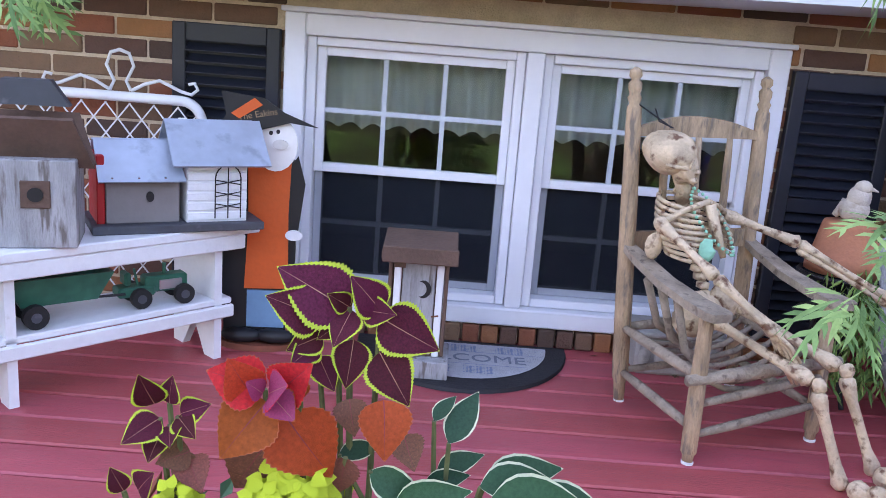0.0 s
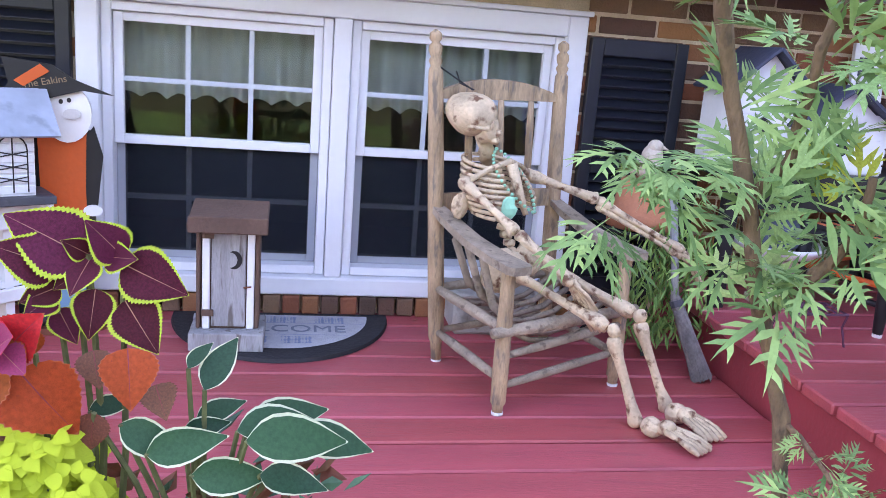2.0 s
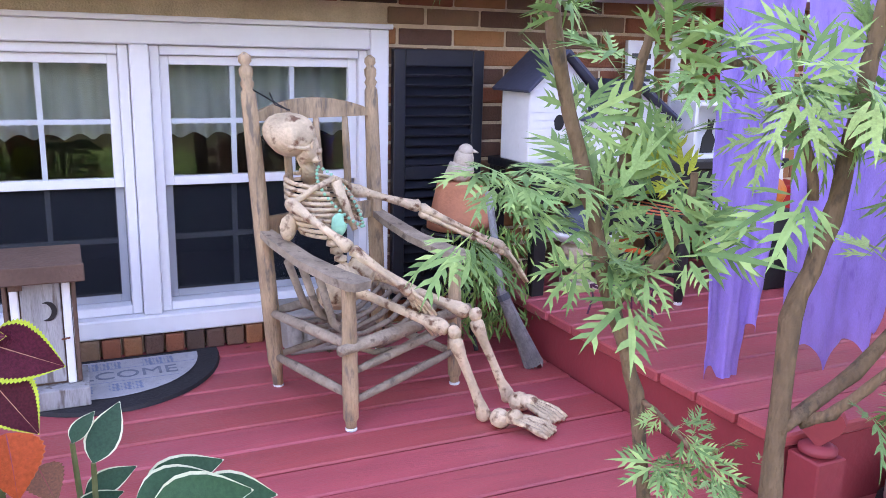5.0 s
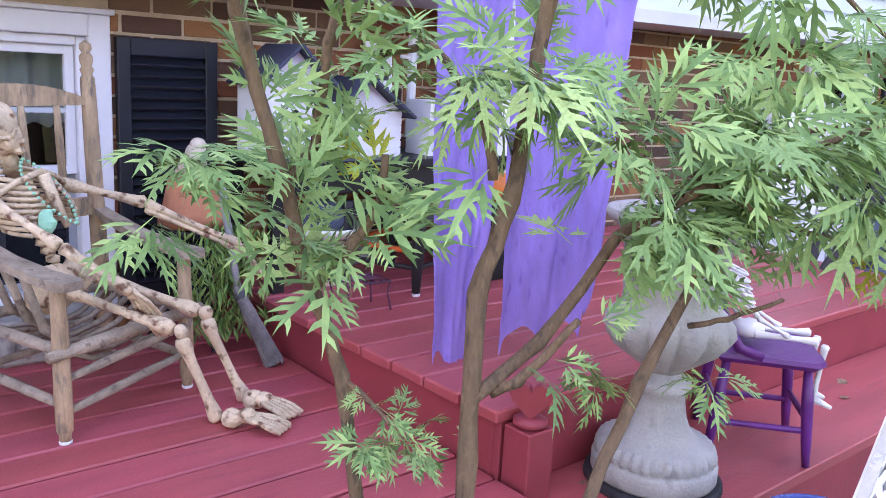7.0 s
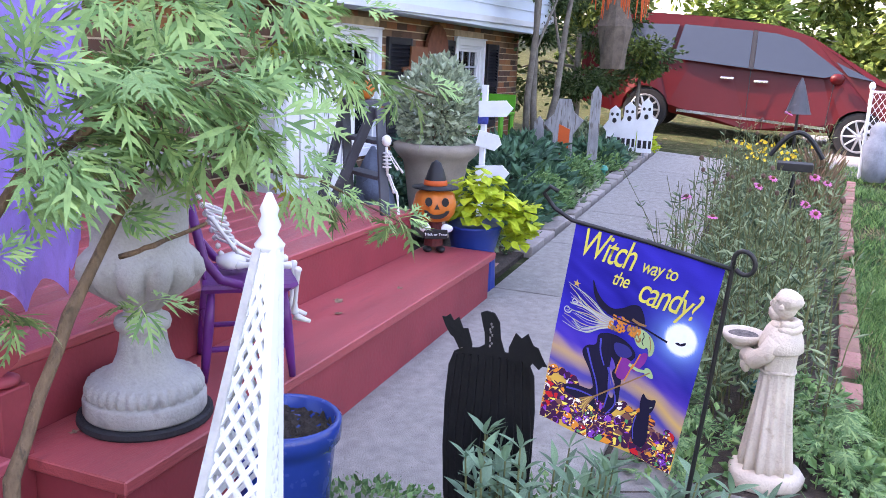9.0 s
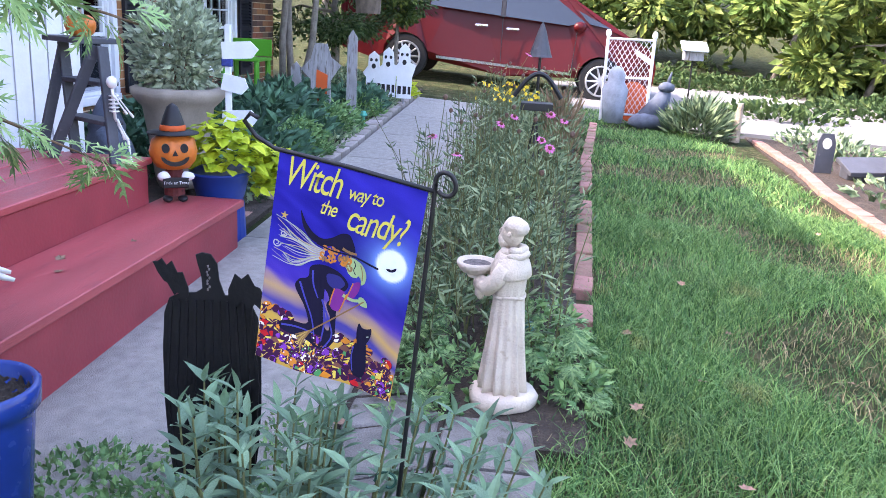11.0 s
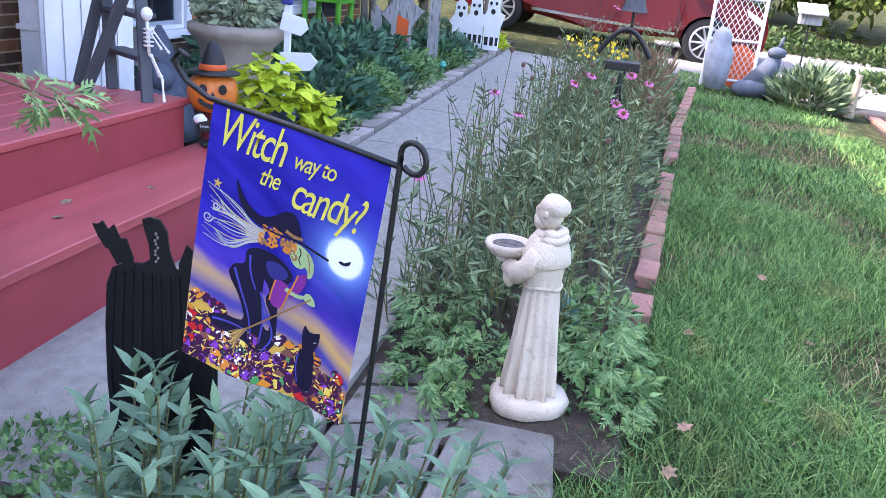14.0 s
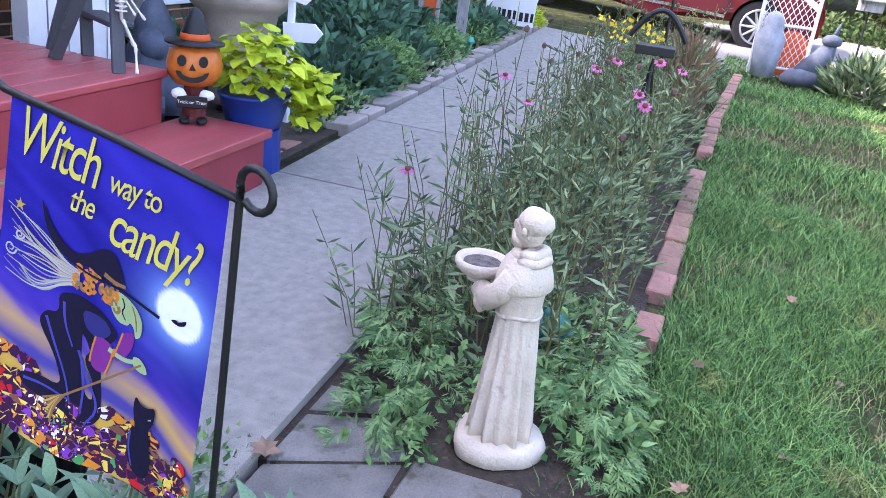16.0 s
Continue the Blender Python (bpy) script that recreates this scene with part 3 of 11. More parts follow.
def window(name, x0, x1, z0, z1, units, label):
    """Double-hung vinyl windows in one white casing; every sash has three by two panes."""
    w = thing(name, label, "window", ((x0 + x1) / 2, WALL_Y, z0), kind="structure")
    y = WALL_Y - 0.03
    c = 0.07
    sill = z0 + 0.065
    for a, b, p, q in ((x0, x0 + c, sill, z1), (x1 - c, x1, sill, z1), (x0 + c, x1 - c, z1 - c, z1)):
        bm = nb()
        span(bm, a, b, y, y + 0.2, p, q, 0.004)
        part("casing", bm, WHITE_TRIM, w)
    bm = nb()
    span(bm, x0 - 0.012, x1 + 0.012, y - 0.012, y + 0.06, z1 + 0.001, z1 + 0.018, 0.003)
    part("drip_cap", bm, WHITE_TRIM, w)
    bm = nb()
    span(bm, x0, x1, y - 0.012, y + 0.2, z0, sill - 0.001, 0.006)
    part("window_sill", bm, WHITE_TRIM, w)
    gx0, gx1 = x0 + c, x1 - c
    mul = 0.06
    uw = (gx1 - gx0 - mul * (units - 1)) / units
    for u in range(units):
        a = gx0 + u * (uw + mul)
        b = a + uw
        if u:
            bm = nb()
            span(bm, a - mul + 0.001, a - 0.001, y + 0.004, y + 0.2, sill, z1 - c - 0.001, 0.003)
            part("mullion", bm, WHITE_TRIM, w)
        zb, zt = sill + 0.001, z1 - c - 0.001
        zm = zb + (zt - zb) * 0.515
        # stepped stop round the unit
        for p, q, r, s in ((a + 0.001, a + 0.032, zb, zt), (b - 0.032, b - 0.001, zb, zt), (a + 0.033, b - 0.033, zb, zb + 0.03), (a + 0.033, b - 0.033, zt - 0.03, zt)):
            bm = nb()
            span(bm, p, q, y + 0.03, y + 0.18, r, s, 0.003)
            part("window_frame", bm, WHITE_TRIM, w)
        for low in (0, 1):
            yy = y + (0.085 if low else 0.055)
            p0, p1 = (zb + 0.031, zm) if low else (zm - 0.028, zt - 0.031)
            r = 0.03
            xa, xb = a + 0.033, b - 0.033
            mt = SASH_GREY if low else WHITE_TRIM
            sash = nb()
            span(sash, xa, xa + r, yy, yy + 0.026, p0, p1, 0.002)
            span(sash, xb - r, xb, yy, yy + 0.026, p0, p1, 0.002)
            span(sash, xa + r, xb - r, yy, yy + 0.026, p0, p0 + r, 0.002)
            span(sash, xa + r, xb - r, yy, yy + 0.026, p1 - r, p1, 0.002)
            s_ob = part("sash", sash, mt, w)
            ga, gb, g0, g1 = xa + r, xb - r, p0 + r, p1 - r
            for i in (1, 2):
                bm = nb()
                xx = ga + (gb - ga) * i / 3
                span(bm, xx - 0.008, xx + 0.008, yy + 0.004, yy + 0.018, g0, g1)
                part("muntin", bm, MUNTIN, s_ob)
            bm = nb()
            zz = (g0 + g1) / 2
            span(bm, ga, gb, yy + 0.0025, yy + 0.0195, zz - 0.008, zz + 0.008)
            part("muntin", bm, MUNTIN, s_ob)
            bm = nb()
            span(bm, ga - 0.004, gb + 0.004, yy + 0.0215, yy + 0.0245, g0 - 0.004, g1 + 0.004)
            ob = part("pane", bm, GLASS, s_ob)
            ob.visible_shadow = False
            if low:
                bm = nb()
                span(bm, ga - 0.003, gb + 0.003, yy - 0.0012, yy + 0.0002, g0 - 0.003, g1 + 0.003)
                ob = part("insect_screen", bm, SCREEN, s_ob, "fine dark insect screen")
                ob.visible_shadow = False
    return w


window("window_1", *WIN, 2, "white vinyl double window with gridded panes and lace valance")
window("window_2", *FAR_WIN[0], 1, "white framed gridded window behind the porch clutter")
window("window_3", *FAR_WIN[1], 1, "small white framed window near the house corner")


def lace_valance(x0, x1, z0, z1, y):
    t = thing("lace_valance", "white lace valance curtain with scalloped hem", "curtain", ((x0 + x1) / 2, y, z1), group="window valances")
    bm = nb()
    grid_sheet(bm, 60, 8, lambda u, v: Vector((x0 + (x1 - x0) * u, y + 0.014 * math.sin(u * 70) + 0.006 * math.sin(u * 31), z1 - (z1 - z0 - 0.022 * abs(math.sin(u * math.pi * 8))) * v)))
    part("cloth", bm, LACE, t, "", True)
    bm = nb()
    tube(bm, [(x0 - 0.02, y, z1 - 0.01), (x1 + 0.02, y, z1 - 0.01)], 0.008)
    part("rod", bm, WHITE_TRIM, t)


lace_valance(-0.5, 0.2, 1.045, 1.33, 3.0)
lace_valance(0.3, 1.02, 1.045, 1.33, 3.0)
lace_valance(5.8, 6.8, 1.1, 1.4, 3.12)


def shutter(x0, x1, z0, z1, group):
    s = thing("shutter", "black louvred wooden window shutter", "shutter", ((x0 + x1) / 2, WALL_Y, z0), group=group)
    y0, y1 = WALL_Y - 0.035, WALL_Y - 0.002
    r = 0.045
    for a, b in ((x0, x0 + r), (x1 - r, x1)):
        bm = nb()
        span(bm, a, b, y0, y1, z0, z1, 0.003)
        part("stile", bm, SHUTTER, s)
    zm = z0 + (z1 - z0) * 0.52
    for a, b in ((z0, z0 + 0.07), (zm - 0.025, zm + 0.025), (z1 - 0.06, z1)):
        bm = nb()
        span(bm, x0 + r, x1 - r, y0 + 0.002, y1, a, b, 0.003)
        part("rail", bm, SHUTTER, s)
    bm = nb()
    span(bm, x0 + r, x1 - r, y1 - 0.006, y1 - 0.002, z0 + 0.07, z1 - 0.06)
    part("backing", bm, SHUTTER, s)
    me = None
    for a, b in ((z0 + 0.07, zm - 0.025), (zm + 0.025, z1 - 0.06)):
        n = int((b - a) / 0.034)
        for i in range(n):
            z = a + (i + 0.5) * (b - a) / n
            if me is None:
                bm = nb()
                box(bm, (0, 0, 0), (x1 - x0 - 2 * r, 0.04, 0.006), Matrix.Rotation(radians(42), 3, "X"), 0.0015)
                me = bpy.data.meshes.new("slat")
                bm.to_mesh(me)
                bm.free()
                me.materials.append(SHUTTER)
            ob = new("slat", me)
            ob.parent = s
            ob.location = (0, -0.02, z - z0)
    return s


shutter(-0.946, -0.589, 0.44, 1.37, "front shutters")
shutter(1.106, 1.462, 0.44, 1.365, "front shutters")
shutter(6.98, 7.5, 0.5, 1.45, "far shutters")
shutter(8.2, 8.6, 0.5, 1.47, "far shutters")
shutter(9.68, 10.1, 0.5, 1.47, "far shutters")

# soldier course under the front window
for i in range(26):
    bm = nb()
    x = -0.62 + i * 0.067
    box(bm, (x, WALL_Y - 0.012, 0.377), (0.058, 0.07, 0.064 + RNG.uniform(-0.003, 0.003)), rz_(RNG.uniform(-1, 1)), 0.004)
    part("sill_brick", bm, BRICK, house)

# ---- things on the lower deck ----
def bars(bm, rows, m, t=0.003):
    for x0, x1, z0, z1 in rows:
        plate(bm, [(x0, z0), (x1, z0), (x1, z1), (x0, z1)], m, t)
    return bm


def lettering(words, size, m, material, parent, name="lettering", shear=0.0, depth=0.0006):
    cu = bpy.data.curves.new(name, "FONT")
    cu.body, cu.size, cu.align_x, cu.align_y, cu.shear, cu.extrude = words, size, "CENTER", "CENTER", shear, depth
    tmp = bpy.data.objects.new("tmp", cu)
    scene.collection.objects.link(tmp)
    me = bpy.data.meshes.new_from_object(tmp.evaluated_get(bpy.context.evaluated_depsgraph_get()))
    bpy.data.objects.remove(tmp)
    bm = nb()
    bm.from_mesh(me)
    bm.transform(m)
    return part(name, bm, material, parent)


def bench():
    o, r = Vector((-0.91, 2.27, DECK_L)), 48
    R = rz_(r)
    b = thing("plant_bench", "white painted wooden two-tier bench with notched plank legs", "bench", o, r)
    M = Matrix.Translation(o) @ R.to_4x4()

    def bx(name, c, s, bev=0.004, label=""):
        bm = nb()
        box(bm, M @ Vector(c), s, R, bev)
        return part(name, bm, WHITE_PAINT, b, label)

    bx("top", (-0.12, 0.09, 0.415), (1.1, 0.3, 0.028))
    bx("apron", (-0.12, -0.048, 0.377), (1.0, 0.016, 0.045))
    bx("shelf", (-0.12, 0.09, 0.185), (0.94, 0.24, 0.02))
    for x in (0.3, -0.31, -0.6):
        bm = nb()
        plate(bm, [(-0.12, 0), (-0.065, 0), (0.0, 0.11), (0.065, 0), (0.12, 0), (0.12, 0.4), (-0.12, 0.4)], M @ pose(x, 0.09, 0, 0, 0, 90), 0.026)
        part("leg", bm, WHITE_PAINT, b)
    bx("stretcher", (-0.12, -0.036, 0.155), (0.94, 0.016, 0.04))
    return M


BENCH = bench()


def house_brown():
    o = BENCH @ Vector((-0.215, 0.045, 0.43))
    h = thing("birdhouse", "weathered grey wooden birdhouse with dark brown roof", "birdhouse", o, 30)
    M = Matrix.Translation(o) @ rz_(18).to_4x4() @ Matrix.Diagonal((1.12, 1.12, 1.08, 1))
    bm = nb()
    box(bm, M @ Vector((0, 0, 0.105)), (0.235, 0.19, 0.227), rz_(18), 0.003)
    part("body", bm, GREY_WOOD, h)
    bm = nb()
    plate(bm, [(-0.14, 0.205), (0.14, 0.205), (0.1, 0.335), (-0.1, 0.335)], M @ pose(0, -0.06, 0, -24), 0.012)
    part("roof_slope", bm, BROWN_WOOD, h)
    bm = nb()
    plate(bm, [(-0.14, 0.205), (0.14, 0.205), (0.1, 0.335), (-0.1, 0.335)], M @ pose(0, 0.06, 0, 24), 0.012)
    part("roof_slope", bm, BROWN_WOOD, h)
    bm = nb()
    plate(bm, [(-0.09, 0.33), (0.09, 0.33), (0.05, 0.39), (-0.05, 0.39)], M @ pose(0, 0, 0), 0.05)
    part("ridge_cap", bm, DARK_GREY, h)
    bm = nb()
    box(bm, M @ Vector((0.02, -0.088, 0.13)), (0.07, 0.008, 0.07), rz_(18), 0.002)
    pl = part("hole_plate", bm, BROWN_WOOD, h)
    bm = nb()
    plate(bm, oval(0, 0, 0.017, 0.017), M @ pose(0.02, -0.092, 0.13), 0.004)
    part("entrance_hole", bm, BLACK, pl)


house_brown()


def house_barn():
    o = BENCH @ Vector((0.195, 0.05, 0.43))
    r = 30
    h = thing("birdhouse", "grey tin-roofed barn birdhouse with red end and white annex", "birdhouse", o, r)
    M = Matrix.Translation(o) @ rz_(r).to_4x4() @ Matrix.Scale(1.18, 4)
    R = rz_(r)

    def bx(name, c, s, mt, bev=0.002, parent=None, label=""):
        bm = nb()
        box(bm, M @ Vector(c), [q * 1.18 for q in s], R, bev)
        return part(name, bm, mt, parent or h, label)

    bx("base", (0.0, 0, 0.01), (0.41, 0.2, 0.02), DARK_GREY)
    bx("low_house", (-0.085, 0.0, 0.075), (0.17, 0.13, 0.11), mat("grey_brown_paint", (0.22, 0.2, 0.2), 0.7, 0.1))
    bx("red_end", (-0.181, 0.01, 0.1), (0.018, 0.15, 0.17), mat("barn_red", (0.42, 0.012, 0.015), 0.5, 0.15), 0.003, None, "bright red end board")
    body = bx("tall_house", (0.09, 0.0, 0.1), (0.15, 0.15, 0.165), WHITE_PAINT)
    for i in range(6):
        bx("lap_board", (0.09, -0.077, 0.035 + i * 0.025), (0.148, 0.006, 0.02), WHITE_PAINT, 0.002, body)
    for s in (-1, 1):
        bm = nb()
        plate(bm, [(-0.115, 0), (0.125, 0), (0.125, 0.15), (-0.115, 0.15)], M @ pose(0.09, -0.115 * (1 if s < 0 else -1), 0.165, 48 * s, 0, 0), 0.005)
        part("tin_roof", bm, GALV, h)
    bm = nb()
    plate(bm, [(-0.075, 0), (0.075, 0), (0, 0.09)], M @ pose(0.02, 0, 0.18, 0, 0, 90), 0.02)
    part("gable", bm, WHITE_PAINT, h)
    bm = nb()
    plate(bm, [(-0.1, 0), (0.1, 0), (0.085, 0.12), (-0.1, 0.12)], M @ pose(-0.09, -0.095, 0.125, -42, 0, 0), 0.005)
    part("tin_roof", bm, GALV, h)
    bm = nb()
    plate(bm, [(-0.1, 0), (0.1, 0), (0.1, 0.12), (-0.1, 0.12)], M @ pose(-0.09, 0.095, 0.125, 42, 0, 0), 0.005)
    part("tin_roof", bm, GALV, h)
    for roof_x, n in ((0.09, 4), (-0.07, 3)):
        for i in range(n):
            bm = nb()
            blob(bm, M @ Vector((roof_x - 0.09 + 0.06 * i, -0.1, 0.172 if roof_x > 0 else 0.136)), (0.004, 0.004, 0.003), None, 1)
            part("nail", bm, CHROME, h)
    bm = nb()
    tube(bm, [M @ Vector((0.115 + 0.032 * math.cos(radians(a)), -0.084, 0.13 + 0.035 * math.sin(radians(a)))) for a in range(0, 181, 20)], 0.0022, 5)
    for dx in (-0.032, 0, 0.032):
        tube(bm, [M @ Vector((0.115 + dx, -0.084, 0.03)), M @ Vector((0.115 + dx, -0.084, 0.13 + (0.035 if not dx else 0)))], 0.002, 5)
    for z in (0.055, 0.085, 0.115):
        tube(bm, [M @ Vector((0.083, -0.084, z)), M @ Vector((0.147, -0.084, z + 0.012))], 0.0018, 5)
        tube(bm, [M @ Vector((0.083, -0.084, z + 0.012)), M @ Vector((0.147, -0.084, z))], 0.0018, 5)
    part("iron_trellis", bm, IRON, h)
    bm = nb()
    plate(bm, oval(0, 0, 0.009, 0.013), M @ pose(-0.07, -0.067, 0.085), 0.006)
    part("keyhole", bm, BLACK, h)


house_barn()


def toy_tractor():
    o = BENCH @ Vector((0.13, 0.05, 0.196))
    M = Matrix.Translation(o) @ rz_(40).to_4x4()
    R = rz_(40)
    t = thing("toy_tractor", "worn green metal toy tractor with black wheels", "toy", o, 40)
    for c, s, n in (((0.03, 0, 0.062), (0.13, 0.05, 0.05), "bonnet"), ((-0.06, 0, 0.045), (0.11, 0.06, 0.03), "chassis"), ((-0.085, 0, 0.085), (0.02, 0.05, 0.04), "seat")):
        bm = nb()
        box(bm, M @ Vector(c), s, R, 0.006)
        part(n, bm, GREEN_TOY, t)
    bm = nb()
    box(bm, M @ Vector((0.04, -0.028, 0.06)), (0.07, 0.006, 0.03), R, 0.002)
    part("engine_grille", bm, ALLOY, t)
    bm = nb()
    tube(bm, [M @ Vector((0.03, 0, 0.085)), M @ Vector((0.03, 0, 0.12))], 0.006)
    part("exhaust", bm, GREEN_TOY, t)
    bm = nb()
    tube(bm, [M @ Vector((-0.05, 0, 0.06)), M @ Vector((-0.06, 0, 0.11))], 0.004)
    part("steering_column", bm, GREEN_TOY, t)
    for x, r in ((-0.055, 0.03), (0.075, 0.03)):
        for y in (-0.045, 0.045):
            bm = nb()
            tube(bm, [M @ Vector((x, y - 0.01, r)), M @ Vector((x, y + 0.01, r))], r, 16)
            w = part("wheel", bm, TYRE, t)
            bm = nb()
            tube(bm, [M @ Vector((x, y - 0.012, r)), M @ Vector((x, y + 0.012, r))], r * 0.45, 10)
            part("hub", bm, DARK_GREY, w)


def toy_wagon():
    o = BENCH @ Vector((-0.16, 0.05, 0.196))
    M = Matrix.Translation(o) @ rz_(42).to_4x4()
    t = thing("toy_wagon", "worn green metal toy wagon", "toy", o, 42)
    bm = nb()
    bot = [(-0.1, -0.035), (0.1, -0.035), (0.1, 0.035), (-0.1, 0.035)]
    lo = [bm.verts.new(M @ Vector((x, y, 0.055))) for x, y in bot]
    hi = [bm.verts.new(M @ Vector((x * 1.4, y * 1.6, 0.135))) for x, y in bot]
    inn = [bm.verts.new(M @ Vector((x * 1.33, y * 1.45, 0.135))) for x, y in bot]
    inl = [bm.verts.new(M @ Vector((x * 0.96, y * 0.9, 0.062))) for x, y in bot]
    bm.faces.new(lo[::-1])
    bm.faces.new(inl)
    for k in range(4):
        j = (k + 1) % 4
        bm.faces.new((lo[k], lo[j], hi[j], hi[k]))
        bm.faces.new((hi[k], hi[j], inn[j], inn[k]))
        bm.faces.new((inn[k], inn[j], inl[j], inl[k]))
    part("tub", bm, GREEN_TOY, t)
    bm = nb()
    tube(bm, [M @ Vector((0.1, 0, 0.05)), M @ Vector((0.19, 0, 0.045))], 0.004)
    part("drawbar", bm, IRON, t)
    for y in (-0.055, 0.055):
        bm = nb()
        tube(bm, [M @ Vector((-0.07, y - 0.012, 0.033)), M @ Vector((-0.07, y + 0.012, 0.033))], 0.033, 16)
        w = part("wheel", bm, TYRE, t)
        bm = nb()
        tube(bm, [M @ Vector((-0.07, y - 0.014, 0.033)), M @ Vector((-0.07, y + 0.014, 0.033))], 0.014, 10)
        part("hub", bm, DARK_GREY, w)


toy_tractor()
toy_wagon()


def gate_panel():
    """White tube garden gate with chain link and wire scrolls, leaning on the wall."""
    y = 2.77
    g = thing("garden_gate", "white tube garden gate with chain link and scroll top", "gate", (-1.3, y, DECK_L))
    z0, z1, x0, x1 = DECK_L + 0.03, 1.115, -1.95, -0.83
    bm = nb()
    pts = [(x1, y, z0)] + [(x1, y, z1 - 0.07)] + [(x1 - 0.07 + 0.07 * math.cos(radians(a)), y, z1 - 0.07 + 0.07 * math.sin(radians(a))) for a in range(15, 91, 15)] + [(x0, y, z1)]
    tube(bm, pts, 0.017, 10)
    part("tube_frame", bm, WHITE_PAINT, g, "", True)
    bm = nb()
    tube(bm, [(x0, y, z0 + 0.02), (x1, y, z0 + 0.02)], 0.015, 8)
    part("bottom_tube", bm, WHITE_PAINT, g, "", True)
    bm = nb()
    n = 14
    w = (x1 - x0) / n
    hgt = z1 - 0.04 - z0
    for i in range(-8, n + 8):
        for s in (-1, 1):
            xa = x0 + i * w
            xb = xa + s * hgt * 0.8
            lo, hi = max(min(xa, xb), x0), min(max(xa, xb), x1 - 0.015)
            if lo >= hi:
                continue
            f = lambda xx: z0 + 0.02 + abs(xx - xa) / 0.8
            tube(bm, [(lo, y + 0.003 * s, f(lo)), (hi, y + 0.003 * s, f(hi))], 0.0028, 4)
    part("chain_link", bm, WHITE_PAINT, g)
    for cx, sg in ((-1.1, 1), (-1.1, -1)):
        bm = nb()
        pts = []
        for i in range(15):
            a = radians(-90 + 20 * i * 0.9)
            pts.append((cx + sg * (0.02 + 0.035 * i / 14 + 0.0 * math.cos(a)), y, z1 + 0.02 + 0.1 * math.sin(math.pi * i / 14)))
        pts = [(cx + sg * 0.035, y, z1 + 0.02), (cx + sg * 0.02, y, z1 + 0.05), (cx + sg * 0.045, y, z1 + 0.1), (cx + sg * 0.03, y, z1 + 0.14), (cx, y, z1 + 0.15)]
        tube(bm, pts, 0.006, 6)
        part("scroll", bm, WHITE_PAINT, g, "", True)
        bm = nb()
        pts = [(cx + sg * 0.035, y, z1 + 0.02), (cx + sg * 0.08, y, z1 + 0.045), (cx + sg * 0.13, y, z1 + 0.06), (cx + sg * 0.2, y, z1 + 0.03), (cx + sg * 0.235, y, z1 + 0.022), (cx + sg * 0.255, y, z1 + 0.04), (cx + sg * 0.245, y, z1 + 0.06), (cx + sg * 0.225, y, z1 + 0.055)]
        tube(bm, pts, 0.006, 6)
        part("scroll", bm, WHITE_PAINT, g, "", True)


gate_panel()


def witch_board():
    o = (-0.585, 2.62, DECK_L)
    M = pose(*o, 0, 0, 6)
    w = thing("witch_board", "painted wooden witch cutout with orange apron and black hat", "cutout", o)

    def pl(name, outline, mt, dy, t=0.016, label=""):
        bm = nb()
        plate(bm, outline, M @ pose(0, dy, 0), t)
        return part(name, bm, mt, w, label)

    pl("back_board", [(-0.12, 0.05), (0.08, 0.05), (0.105, 0.3), (0.1, 0.62), (-0.02, 0.7), (-0.13, 0.6)], BLACK, 0)
    pl("apron", [(-0.055, 0.2), (0.085, 0.205), (0.08, 0.45), (0.085, 0.62), (0.02, 0.66), (-0.05, 0.62), (-0.045, 0.42)], ORANGE, -0.014, 0.01, "bright orange painted apron")
    pl("trousers", [(-0.045, 0.07), (0.075, 0.07), (0.07, 0.195), (-0.045, 0.195)], mat("blue_stripe_paint", (0.13, 0.27, 0.42), 0.6, 0.15, 8, 0.1, 60), -0.014, 0.01)
    pl("face", oval(0.035, 0.675, 0.068, 0.085), mat("white_face_paint", (0.78, 0.77, 0.74), 0.55, 0.05), -0.026, 0.012)
    pl("hat", [(-0.14, 0.71), (-0.115, 0.76), (-0.13, 0.83), (0.0, 0.815), (0.06, 0.775), (0.165, 0.735), (0.08, 0.745), (-0.02, 0.715), (-0.05, 0.665), (-0.11, 0.655)], BLACK, -0.04, 0.012)
    pl("hat_band", [(-0.1, 0.765), (-0.075, 0.75), (-0.005, 0.795), (-0.03, 0.815)], ORANGE, -0.049, 0.006)
    pl("nose", oval(0.05, 0.675, 0.024, 0.016), mat("nose_paint", (0.62, 0.6, 0.57), 0.6), -0.036, 0.01)
    pl("eye", oval(0.02, 0.71, 0.006, 0.007, 10), BLACK, -0.034, 0.004)
    pl("eye", oval(0.042, 0.715, 0.006, 0.007, 10), BLACK, -0.034, 0.004)
    pl("glove", oval(0.1, 0.385, 0.028, 0.017), WHITE_PAINT, -0.02, 0.014)
    pl("sleeve", [(0.07, 0.37), (0.11, 0.38), (0.13, 0.55), (0.105, 0.64), (0.08, 0.6)], BLACK, -0.012, 0.012)
    for a in (-0.06, 0.05):
        bm = nb()
        blob(bm, M @ Vector((a, -0.03, 0.045)), (0.07, 0.03, 0.025))
        part("shoe", bm, BLACK, w, "", True)
    bm = nb()
    plate(bm, oval(0, 0, 0.13, 0.065), M @ pose(0, 0, 0.01, 90), 0.02)
    part("base", bm, mat("red_brown_wood", (0.2, 0.06, 0.035), 0.6, 0.2), w)
    lettering("The Eakins", 0.028, M @ pose(-0.02, -0.047, 0.765, 90, 0, 0) @ pose(0, 0, 0, 0, 0, 12), mat("chalk_paint", (0.26, 0.17, 0.1), 0.8), w)


witch_board()


